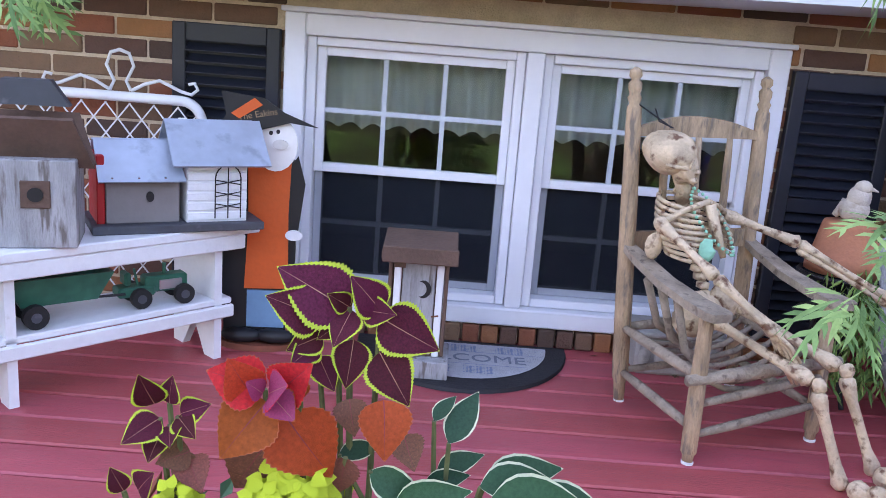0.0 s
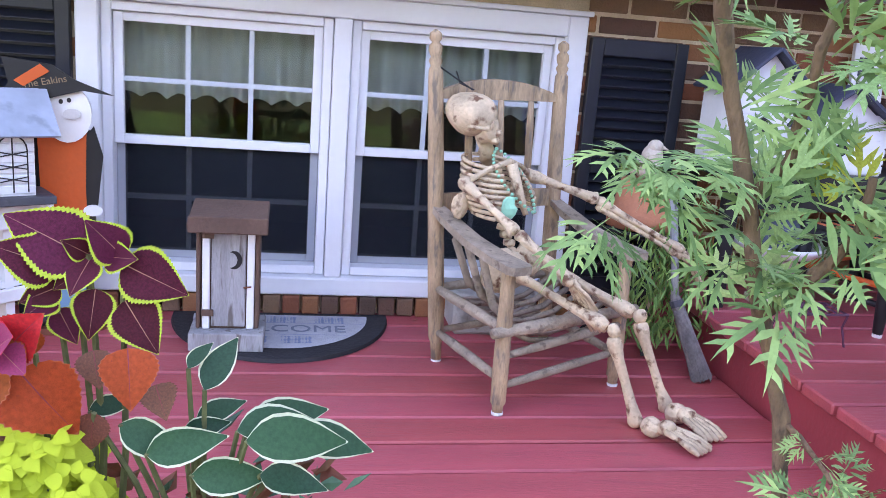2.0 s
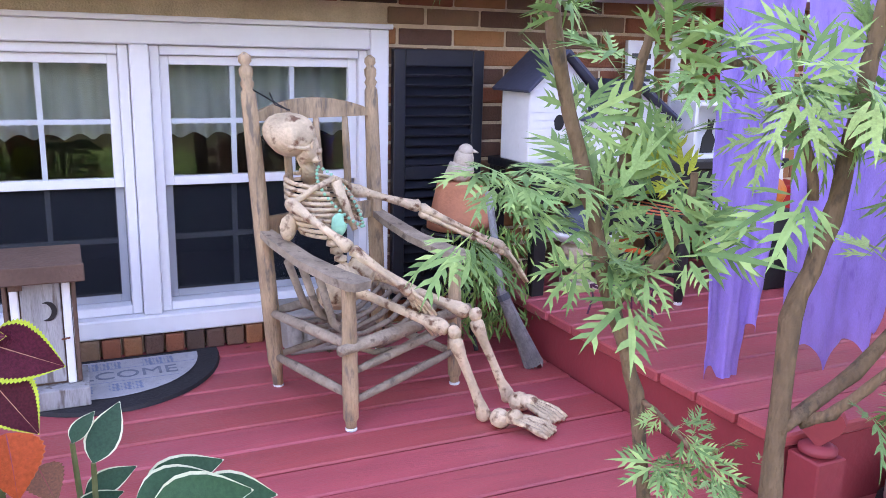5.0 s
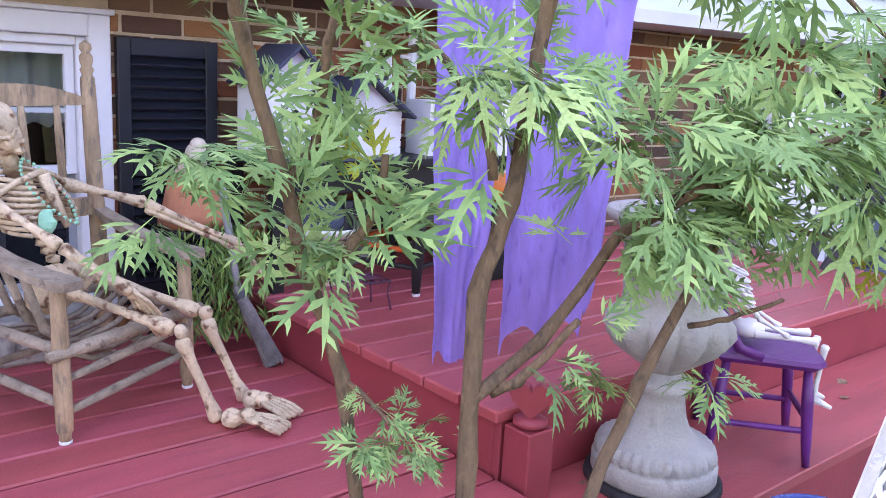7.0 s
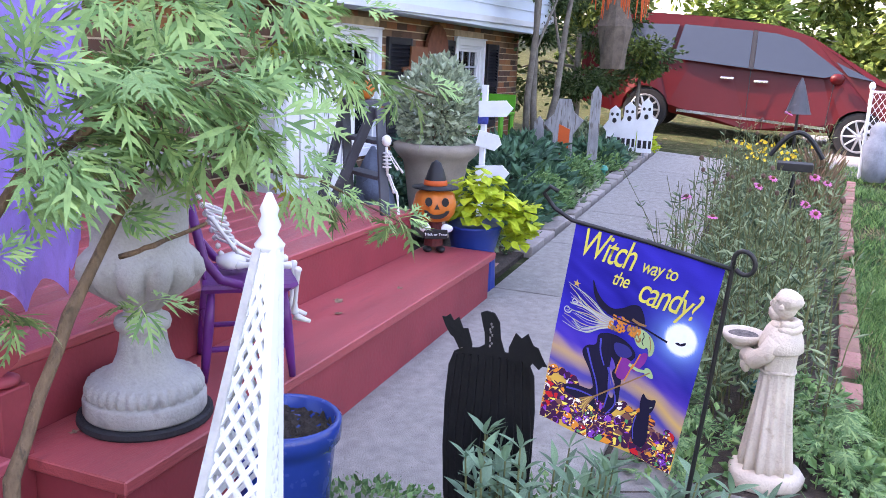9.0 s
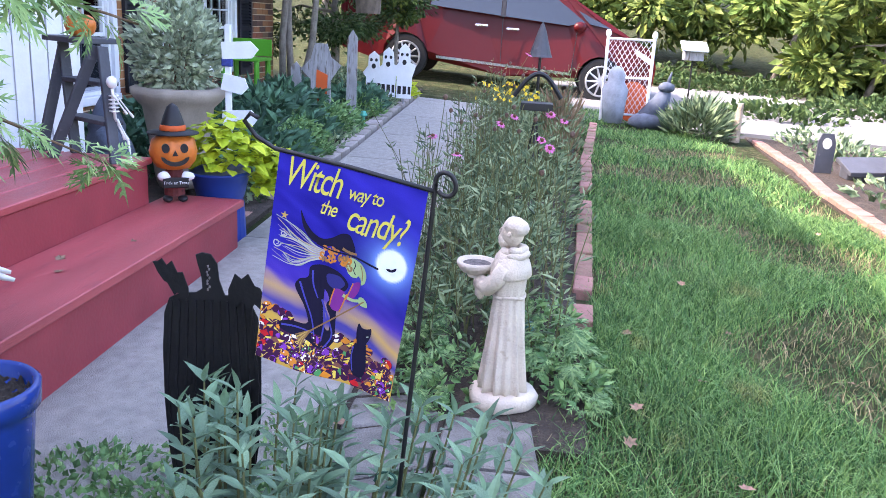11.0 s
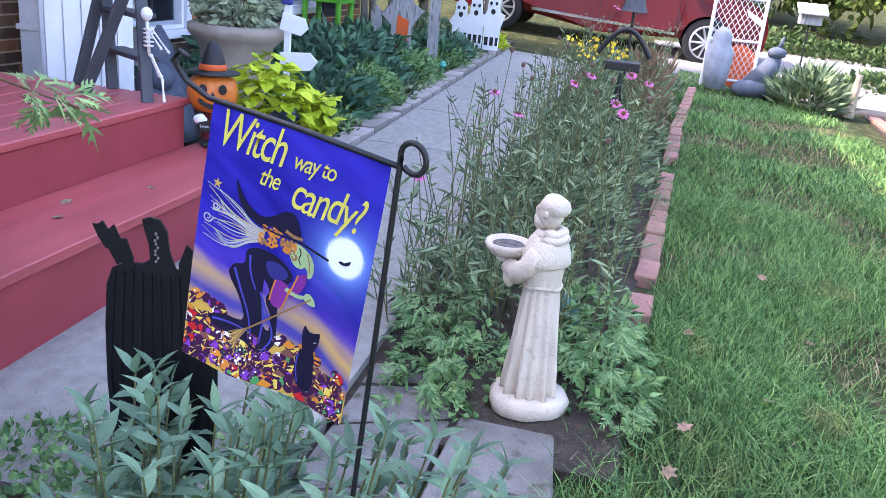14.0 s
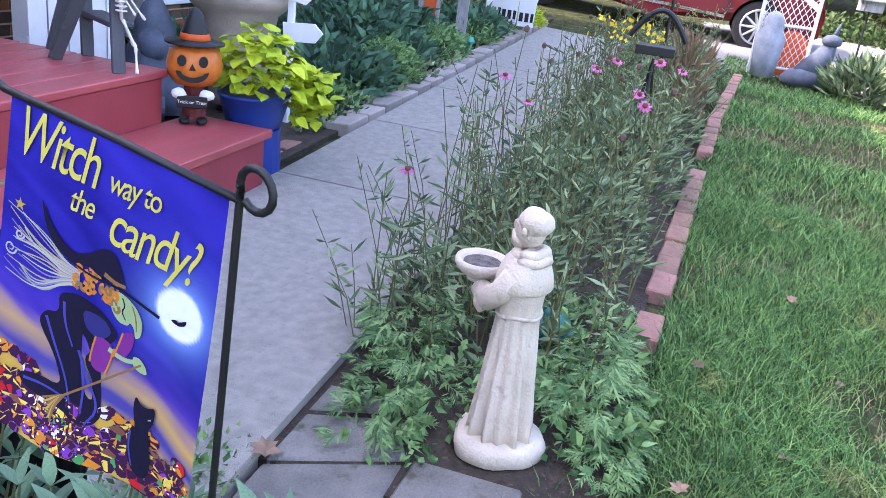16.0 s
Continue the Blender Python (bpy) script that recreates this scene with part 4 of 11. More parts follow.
def outhouse():
    o = (-0.07, 2.5, DECK_L + 0.012)
    h = thing("toy_outhouse", "weathered grey wooden miniature outhouse with crescent moon door", "ornament", o)
    M = pose(*o, 0, 0, 2)

    def bx(name, c, s, mt, bev=0.003):
        bm = nb()
        box(bm, M @ Vector(c), s, None, bev)
        return part(name, bm, mt, h)

    bx("base", (0.0, 0, 0.028), (0.22, 0.19, 0.056), GREY_WOOD)
    bx("body", (0.0, 0.02, 0.22), (0.16, 0.12, 0.33), BROWN_WOOD)
    door = bx("door", (0.0, -0.046, 0.22), (0.1, 0.012, 0.31), GREY_WOOD)
    for s in (-1, 1):
        bx("corner_trim", (s * 0.065, -0.046, 0.22), (0.022, 0.016, 0.325), WHITE_PAINT)
        bx("side_board", (s * 0.086, -0.01, 0.22), (0.012, 0.09, 0.32), BROWN_WOOD)
    bm = nb()
    box(bm, M @ Vector((0, -0.02, 0.405)), (0.225, 0.2, 0.022), Matrix.Rotation(radians(10), 3, "X"), 0.003)
    part("roof", bm, BROWN_WOOD, h)
    bx("roof_fascia", (0, -0.118, 0.395), (0.225, 0.012, 0.05), BROWN_WOOD)
    bm = nb()
    mo = oval(0, 0, 0.024, 0.028, 14, -100, 100) + oval(-0.012, 0, 0.022, 0.024, 12, 90, -90)
    plate(bm, mo, M @ pose(0.015, -0.0545, 0.275), 0.003)
    part("moon_cutout", bm, BLACK, door)
    for z in (0.11, 0.35):
        bx("hinge", (-0.06, -0.056, z), (0.035, 0.006, 0.02), BROWN_WOOD, 0.001)
    bm = nb()
    tube(bm, [M @ Vector((0.045, -0.056, 0.19)), M @ Vector((0.066, -0.062, 0.195))], 0.003, 6)
    part("latch", bm, RUST, h)


def welcome_mat():
    o = (0.088, 2.78, DECK_L)
    m = thing("welcome_mat", "half-round grey welcome mat with black rubber border", "door mat", o)
    bm = nb()
    plate(bm, oval(0, 0, 0.36, 0.43, 40, 180, 360), pose(o[0], o[1], o[2] + 0.007, -90) @ pose(0, 0, 0, 180), 0.012) if False else None
    out = [(x, y) for x, y in oval(0, 0, 0.36, 0.43, 40, 180, 360)]
    top = [bm.verts.new((o[0] + x, o[1] + y, o[2] + 0.012)) for x, y in out]
    low = [bm.verts.new((o[0] + x * 1.01, o[1] + y * 1.01, o[2] + 0.001)) for x, y in out]
    bm.faces.new(top)
    for i in range(len(out)):
        j = (i + 1) % len(out)
        bm.faces.new((top[i], low[i], low[j], top[j]))
    bmesh.ops.recalc_face_normals(bm, faces=bm.faces)
    part("rubber_border", bm, BLACK_RUBBER, m)
    bm = nb()
    inn = [(x, y - 0.03) for x, y in oval(0, 0, 0.29, 0.315, 40, 180, 360)]
    top = [bm.verts.new((o[0] + x, o[1] + y, o[2] + 0.0145)) for x, y in inn]
    bm.faces.new(top)
    bmesh.ops.recalc_face_normals(bm, faces=bm.faces)
    pile = part("carpet_panel", bm, mat("grey_carpet", (0.46, 0.47, 0.5), 0.95, 0.12, 30, 0.6, 300, col2=(0.3, 0.34, 0.42), cut=0.6), m)
    ink = mat("grey_print", (0.2, 0.23, 0.29), 0.95, 0.2, 40, 0.3, 200)
    lettering("WELCOME", 0.088, pose(o[0], o[1] - 0.17, o[2] + 0.0165, 0, 0, 0), ink, pile)
    blue = mat("blue_grey_print", (0.22, 0.28, 0.42), 0.95, 0.25, 60, 0.3, 200)
    for dx, dy in ((0.16, -0.08), (-0.16, -0.08), (0.0, -0.08), (0.05, -0.27), (-0.09, -0.27)):
        bm = nb()
        for k in range(9):
            for s in range(5):
                x, y = o[0] + dx - 0.045 + k * 0.011, o[1] + dy - 0.025 + s * 0.012
                q = 0.0032 + 0.002 * ((k * 7 + s * 3) % 3)
                bm.faces.new([bm.verts.new((x + a, y + b, o[2] + 0.0162)) for a, b in ((-q, 0), (0, -q), (q, 0), (0, q))])
        part("printed_motif", bm, blue, pile)
    for dy in (-0.115, -0.225):
        bm = nb()
        w = 0.27 if dy > -0.2 else 0.21
        bm.faces.new([bm.verts.new((o[0] + a, o[1] + dy + b, o[2] + 0.0162)) for a, b in ((-w, 0), (w, 0), (w, 0.003), (-w, 0.003))])
        part("printed_line", bm, blue, pile)


outhouse()
welcome_mat()


# ---- the old chair and the plastic skeleton on it ----
CH_FL, CH_BL = Vector((0.677, 2.005, DECK_L)), Vector((0.569, 2.388, DECK_L))
CH_FR = Vector((1.08, 2.205, DECK_L))
CH_BR = Vector((0.972, 2.588, DECK_L))
TOP_L, TOP_R = Vector((0.509, 2.326, 1.369)), Vector((0.93, 2.577, 1.369))


def chair():
    c = thing("rush_chair", "weathered brown high-backed wooden armchair with turned posts", "chair", (0.82, 2.3, DECK_L))
    TL, TR = Vector((0.489, 2.36, 1.34)), Vector((0.93, 2.577, 1.34))

    def post(name, a, b, r, knob):
        bm = nb()
        a, b = Vector(a), Vector(b)
        f = [0, 0.06, 0.08, 0.3, 0.6, 0.86]
        k = [0.65, 0.75, 1.0, 1.05, 1.0, 0.9]
        if knob:
            f += [0.89, 0.9, 0.915, 0.925, 0.94, 0.955, 0.965, 0.975, 0.99, 1.0]
            k += [0.85, 0.6, 0.85, 0.6, 0.8, 0.8, 0.45, 0.75, 0.7, 0.15]
        else:
            f += [0.97, 1.0]
            k += [0.95, 0.8]
        tube(bm, [a.lerp(b, t) for t in f], [r * q for q in k], 12)
        part(name, bm, CHAIR_WOOD, c, "", True)

    post("back_post", CH_BL, TL, 0.024, True)
    post("back_post", CH_BR, TR, 0.024, True)
    arm_fl, arm_fr = CH_FL + Vector((0.0, 0.02, 0.41)), CH_FR + Vector((0.0, 0.02, 0.41))
    post("front_post", CH_FL, arm_fl, 0.021, False)
    post("front_post", CH_FR, arm_fr, 0.021, False)
    L = lambda t: CH_BL.lerp(TL, t)
    Rr = lambda t: CH_BR.lerp(TR, t)

    def rod(name, a, b, r=0.014, mt=OLD_WOOD, wob=0.1):
        bm = nb()
        a, b = Vector(a), Vector(b)
        tube(bm, [a, a.lerp(b, 0.3), a.lerp(b, 0.7), b], [r * 0.75, r, r, r * 0.75], 8, wob)
        part(name, bm, mt, c, "", True)

    def slat(name, t0, t1, th, bow, mt=CHAIR_WOOD):
        bm = nb()
        d = (Rr(t0) - L(t0)).normalized()
        nrm = d.cross(Vector((0, 0, 1))).normalized()
        nu = 10
        vs = []
        for i in range(nu + 1):
            u = i / nu
            up = 1 - (2 * u - 1) ** 2
            q0, q1 = L(t0).lerp(Rr(t0), u), L(t1).lerp(Rr(t1), u)
            q1 = q1 + Vector((0, 0, bow * (up - 0.75)))
            off = -nrm * 0.015 * up
            vs.append([bm.verts.new(q + off + nrm * s) for q in (q0, q1) for s in (-th / 2, th / 2)])
        for a, b in zip(vs, vs[1:]):
            for p, q in ((0, 1), (1, 3), (3, 2), (2, 0)):
                bm.faces.new((a[p], a[q], b[q], b[p]))
        bm.faces.new(vs[0][::-1])
        bm.faces.new(vs[-1])
        bmesh.ops.recalc_face_normals(bm, faces=bm.faces)
        part(name, bm, mt, c)

    slat("crest_rail", 0.81, 0.86, 0.018, 0.045)
    slat("back_rail", 0.475, 0.53, 0.018, 0.0)
    for u in (0.25, 0.5, 0.75):
        rod("spindle", L(0.53).lerp(Rr(0.53), u), L(0.81).lerp(Rr(0.81), u), 0.012, CHAIR_WOOD, 0.02)
    # armrests, flat and a little hollow at the wrist
    for back, front, s in ((L(0.48), arm_fl, -1), (Rr(0.48), arm_fr, 1)):
        bm = nb()
        d = (front - back).normalized()
        side = d.cross(Vector((0, 0, 1))).normalized()
        e = front + d * 0.06
        prof = [(0, 0.018), (0.15, 0.026), (0.45, 0.03), (0.75, 0.034), (0.95, 0.038), (1.0, 0.028)]
        ring = []
        for t, w in prof:
            q = back.lerp(e, t) + Vector((0, 0, -0.02 * math.sin(math.pi * t)))
            ring.append([bm.verts.new(q + side * a + Vector((0, 0, z))) for a, z in ((-w, 0), (w, 0), (w, 0.022), (-w, 0.022))])
        for a, b in zip(ring, ring[1:]):
            for k in range(4):
                bm.faces.new((a[k], a[(k + 1) % 4], b[(k + 1) % 4], b[k]))
        bm.faces.new(ring[0][::-1])
        bm.faces.new(ring[-1])
        bmesh.ops.recalc_face_normals(bm, faces=bm.faces)
        part("armrest", bm, OLD_WOOD, c)
    up = lambda p, h: p + Vector((0, 0, h))
    # seat frame and the broken rush slings
    rod("seat_rail", up(CH_FL, 0.235) - (CH_FR - CH_FL).normalized() * 0.04, up(CH_FR, 0.235) + (CH_FR - CH_FL).normalized() * 0.06, 0.02)
    rod("seat_rail", up(CH_FL, 0.24), L(0.24), 0.016)
    rod("seat_rail", up(CH_FR, 0.24), Rr(0.24), 0.016)
    rod("seat_rail", L(0.24), Rr(0.24), 0.016)
    for h, a, b in ((0.08, CH_FL, CH_FR), (0.165, CH_FL, CH_FR)):
        rod("stretcher", up(a, h), up(b, h + 0.03), 0.013)
    rod("stretcher", up(CH_FL, 0.1), L(0.1), 0.014)
    rod("stretcher", up(CH_FR, 0.1), Rr(0.1), 0.014)
    rod("stretcher", L(0.1), Rr(0.1), 0.013)
    for i in range(7):
        t = (i + 0.5) / 7
        bm = nb()
        a, b = up(CH_FL, 0.24).lerp(L(0.24), t), up(CH_FR, 0.24).lerp(Rr(0.24), t)
        mid = a.lerp(b, 0.5) + Vector((0, 0, -0.07))
        tube(bm, [a, a.lerp(mid, 0.5) + Vector((0, 0, -0.02)), mid, b.lerp(mid, 0.5) + Vector((0, 0, -0.02)), b], 0.009, 6, 0.2)
        part("seat_strand", bm, OLD_WOOD, c, "", True)
    for i in range(3):
        bm = nb()
        a = up(CH_FL, 0.4).lerp(L(0.43), 0.35 + 0.18 * i)
        b = up(CH_FL, 0.2).lerp(CH_FR, 0.3).lerp(L(0.2).lerp(Rr(0.2), 0.5), 0.3 + 0.25 * i)
        tube(bm, [a, a.lerp(b, 0.4) + Vector((-0.01, 0.02, -0.06)), b], 0.012, 6, 0.15)
        part("side_hoop", bm, OLD_WOOD, c, "", True)
    for q in (CH_FL, CH_FR, CH_BL, CH_BR):
        bm = nb()
        lathe(bm, [(0.016, 0.0), (0.017, 0.006), (0.014, 0.008)], (q.x, q.y, q.z), 12)
        part("foot_pad", bm, WHITE_PAINT, c)


chair()


def skeleton():
    bm = nb()
    V = Vector
    skull, neck, chest, pelvis = V((0.606, 2.33, 1.115)), V((0.662, 2.34, 1.013)), V((0.692, 2.3, 0.885)), V((0.766, 2.26, 0.711))
    jaw = V((0.659, 2.31, 1.062))
    sh_r, sh_l = V((0.578, 2.22, 0.934)), V((0.816, 2.42, 0.937))
    el_r, wr_r, hd_r = V((0.703, 2.08, 0.831)), V((0.857, 2.05, 0.713)), V((0.952, 2.06, 0.571))
    el_l, wr_l, hd_l = V((1.043, 2.42, 0.871)), V((1.324, 2.36, 0.729)), V((1.352, 2.34, 0.674))
    kn_r, an_r = V((0.953, 1.99, 0.602)), V((1.044, 1.92, 0.349))
    kn_l, an_l = V((1.071, 2.1, 0.607)), V((1.176, 2.02, 0.345))
    hip_r, hip_l = V((0.721, 2.2, 0.696)), V((0.848, 2.32, 0.698))
    # skull turned to one side and tipped back
    fwd = (jaw - skull).normalized()
    face = V((0.85, -0.35, -0.25)).normalized()
    R = Matrix((face, V((0, 0, 1)).cross(face).normalized(), face.cross(V((0, 0, 1)).cross(face).normalized()))).transposed()
    blob(bm, skull, (0.078, 0.058, 0.058), R, 3, 0.15, 16)
    blob(bm, skull + face * 0.052 + V((0, 0, -0.026)), (0.032, 0.04, 0.042), R, 3, 0.3, 30)
    box(bm, jaw + V((0.004, 0, -0.012)), (0.05, 0.046, 0.02), R, 0.008)
    box(bm, jaw + V((0.02, -0.002, 0.008)), (0.024, 0.04, 0.016), R, 0.005)
    for s in (-1, 1):
        tube(bm, [skull + R @ V((0.066, s * 0.042, -0.018)), skull + R @ V((0.01, s * 0.056, -0.028))], 0.006, 6)
        tube(bm, [skull + R @ V((0.07, s * 0.022 + 0.014 * math.cos(q), -0.006 + 0.013 * math.sin(q))) for q in (0, 0.8, 1.6, 2.4, 3.1, 3.9, 4.7, 5.5, 6.28)], 0.0045, 5)
    # spine
    n = 16
    for i in range(n):
        t = i / (n - 1)
        q = neck.lerp(chest, min(1, t * 2)) if t < 0.5 else chest.lerp(pelvis, t * 2 - 1)
        q = q + V((0.0, 0.045, -0.01))
        blob(bm, q, (0.02, 0.022, 0.014), None, 1, 0.2, 30)
    tube(bm, [jaw + V((-0.03, 0.02, 0.02)), neck, neck + V((0.005, 0.03, -0.03))], [0.02, 0.02, 0.022], 8, 0.2)
    # ribs
    ax = (pelvis - neck).normalized()
    side = (sh_l - sh_r).normalized()
    out = side.cross(ax).normalized()
    if out.y > 0:
        out = -out
    for i in range(10):
        t = 0.04 + 0.46 * i / 9
        c = neck.lerp(pelvis, t) + V((0, 0.01, 0))
        w = 0.06 + 0.058 * math.sin(math.pi * (0.12 + 0.55 * i / 9))
        dpt = 0.05 + 0.032 * math.sin(math.pi * (0.15 + 0.55 * i / 9))
        for s in (-1, 1):
            pts = []
            end = 168 if i < 7 else 130
            for a in range(10, end, 18):
                q = radians(a)
                pts.append(c + side * (s * w * math.sin(q)) - out * (dpt * math.cos(q)) + ax * (0.085 * (1 - math.cos(q)) / 2 - 0.02))
            tube(bm, pts, 0.0062, 6, 0.25)
    st = neck.lerp(pelvis, 0.18) + out * 0.068
    tube(bm, [st, st + ax * 0.07, st + ax * 0.15], [0.018, 0.014, 0.008], 6, 0.2)
    for sh, s in ((sh_r, -1), (sh_l, 1)):
        tube(bm, [st - ax * 0.01, (st + sh) / 2 + V((0, 0, 0.012)), sh], [0.009, 0.008, 0.011], 6, 0.2)
        blob(bm, sh, (0.021, 0.021, 0.021), None, 2, 0.2, 30)
        blob(bm, sh + ax * 0.05 - side * s * 0.03 - out * 0.06, (0.024, 0.014, 0.042), None, 2, 0.3, 25)
    # pelvis
    for s in (-1, 1):
        blob(bm, pelvis + side * s * 0.055 + V((0, 0.01, -0.01)), (0.05, 0.045, 0.055), None, 2, 0.35, 18)
    blob(bm, pelvis + V((0, 0.02, -0.03)), (0.045, 0.04, 0.045), None, 2, 0.3, 18)
    blob(bm, V((0.72, 2.24, 0.674)), (0.07, 0.06, 0.055), None, 2, 0.35, 18)
    # limbs
    bone(bm, sh_r, el_r, 0.0125)
    bone(bm, el_r, wr_r, 0.012)
    bone(bm, el_r + V((0.01, -0.012, -0.012)), wr_r + V((0, -0.012, -0.01)), 0.009)
    bone(bm, sh_l, el_l, 0.014)
    bone(bm, el_l, wr_l, 0.011)
    bone(bm, el_l + V((0, 0.0, -0.02)), wr_l + V((0, 0, -0.018)), 0.009)
    bone(bm, hip_r, kn_r, 0.0155)
    bone(bm, hip_l, kn_l, 0.0155)
    bone(bm, kn_r + V((0.01, -0.02, -0.02)), an_r, 0.0155)
    bone(bm, kn_l + V((0.01, -0.02, -0.02)), an_l, 0.0155)
    for k in (kn_r, kn_l):
        blob(bm, k + V((0.012, -0.018, 0.0)), (0.019, 0.019, 0.021), None, 2, 0.35, 30)
    for a, b in ((wr_r, hd_r), (wr_l, hd_l + V((0.03, -0.03, -0.05)))):
        d = b - a
        sd = d.cross(V((0, 0.3, 1))).normalized()
        for f in (-1.5, -0.5, 0.5, 1.5):
            p = [a + sd * f * 0.006, a + d * 0.4 + sd * f * 0.014, a + d * 0.75 + sd * f * 0.016, a + d * 1.05 + sd * f * 0.015]
            tube(bm, p, [0.007, 0.006, 0.007, 0.004], 5, 0.35)
        tube(bm, [a, a + d * 0.3 + sd * 0.03, a + d * 0.6 + sd * 0.04], [0.007, 0.006, 0.004], 5, 0.3)
        blob(bm, a + d * 0.15, (0.018, 0.014, 0.018), None, 1, 0.3, 30)
    # feet lie on the boards in front
    for heel, toe in ((V((1.06, 1.865, DECK_L + 0.03)), V((1.165, 1.765, DECK_L + 0.02))), (V((1.165, 1.945, DECK_L + 0.03)), V((1.225, 1.825, DECK_L + 0.022)))):
        d = toe - heel
        sd = d.cross(V((0, 0, 1))).normalized()
        blob(bm, heel, (0.032, 0.03, 0.03), None, 2, 0.25, 25)
        blob(bm, heel + d * 0.25 + V((0, 0, 0.012)), (0.026, 0.026, 0.022), None, 2, 0.3, 25)
        for f in range(5):
            q = (f - 2) * 0.0125
            tube(bm, [heel + d * 0.3 + sd * q * 0.8 + V((0, 0, 0.01)), heel + d * 0.6 + sd * q * 1.2 + V((0, 0, 0.006)), heel + d * 0.8 + sd * q * 1.35, heel + d * (1.06 - abs(f - 1) * 0.03) + sd * q * 1.4 + V((0, 0, -0.01))], [0.009, 0.008, 0.0095, 0.006], 6, 0.3)
    ob = part("plastic_skeleton", bm, BONE, None, "", True)
    tagged(ob, "aged brown plastic skeleton lounging in the old chair", "halloween prop")
    # mint bead string over the chest and the tie at the skull
    nk = thing("bead_necklace", "mint green bead necklace on the skeleton", "necklace", st)
    bm = nb()
    for i in range(34):
        t = i / 33
        q = sh_r.lerp(st + ax * 0.17, min(1, t * 2)) if t < 0.5 else (st + ax * 0.17).lerp(sh_l, t * 2 - 1)
        q = (neck + side * (0.05 * (1 - 2 * t))).lerp(q, 0.25 + 0.75 * math.sin(math.pi * t)) + out * 0.022 + V((0, 0, 0.02))
        blob(bm, q, (0.0055, 0.0055, 0.0055), None, 1)
    part("beads", bm, MINT, nk)
    bm = nb()
    blob(bm, V((0.708, 2.2, 0.873)), (0.022, 0.01, 0.035), None, 2, 0.5, 40)
    part("pendant", bm, MINT, nk)
    tie = thing("black_tie_cord", "thin black cord tying the skull to the chair", "cord", TOP_L)
    bm = nb()
    a = L_POST = V((0.507, 2.36, 1.24))
    tube(bm, [a, V((0.541, 2.3, 1.216)), skull + V((-0.01, -0.02, 0.07))], 0.0022, 5)
    tube(bm, [a + V((0.05, 0, -0.01)), V((0.564, 2.33, 1.199)), skull + V((0.0, 0.0, 0.068))], 0.0022, 5)
    part("cord", bm, BLACK, tie)


skeleton()


def broom():
    b = thing("old_broom", "old round broom with weathered grey handle", "broom", (1.387, 2.243, DECK_L))
    foot, neck, top = Vector((1.387, 2.243, DECK_L + 0.004)), Vector((1.305, 2.33, 0.584)), Vector((1.3, 2.4, 0.798))
    bm = nb()
    tube(bm, [neck, neck.lerp(top, 0.5), top + (top - neck) * 0.5], 0.013, 8, 0.05)
    part("handle", bm, GREY_WOOD, b, "", True)
    bm = nb()
    tube(bm, [neck.lerp(foot, f) for f in (-0.06, 0.0, 0.12, 0.3, 0.7, 1.0)], [0.012, 0.016, 0.02, 0.022, 0.027, 0.031], 12, 0.15)
    br = part("bristle_head", bm, STRAW, b)
    bm = nb()
    rng = random.Random(3)
    for i in range(70):
        a = rng.random() * 6.28
        q = foot + Vector((math.cos(a) * 0.031, math.sin(a) * 0.031, rng.uniform(0, 0.02)))
        p = neck.lerp(foot, 0.15) + Vector((math.cos(a) * 0.02, math.sin(a) * 0.02, 0))
        tube(bm, [p, q], 0.002, 3)
    part("straw", bm, STRAW, br)["kind"] = "stuff"
    bm = nb()
    tube(bm, [neck.lerp(foot, 0.02), neck.lerp(foot, 0.1)], 0.022, 12)
    part("binding", bm, DARK_GREY, b)


broom()


def concrete_planter():
    o = (0.79, 2.72, DECK_L)
    p = thing("stone_planter", "grey cast concrete planter box with relief", "planter", o)
    bm = nb()
    span(bm, 0.66, 0.95, 2.62, 2.8, DECK_L, DECK_L + 0.13, 0.012)
    part("box", bm, STONE, p)
    bm = nb()
    span(bm, 0.648, 0.962, 2.608, 2.812, DECK_L + 0.131, DECK_L + 0.15, 0.006)
    part("rim", bm, STONE, p)
    for i in range(5):
        bm = nb()
        blob(bm, (0.69 + i * 0.055, 2.62, DECK_L + 0.065), (0.024, 0.01, 0.045), None, 2, 0.3, 20)
        part("relief_leaf", bm, STONE, p, "", True)


concrete_planter()


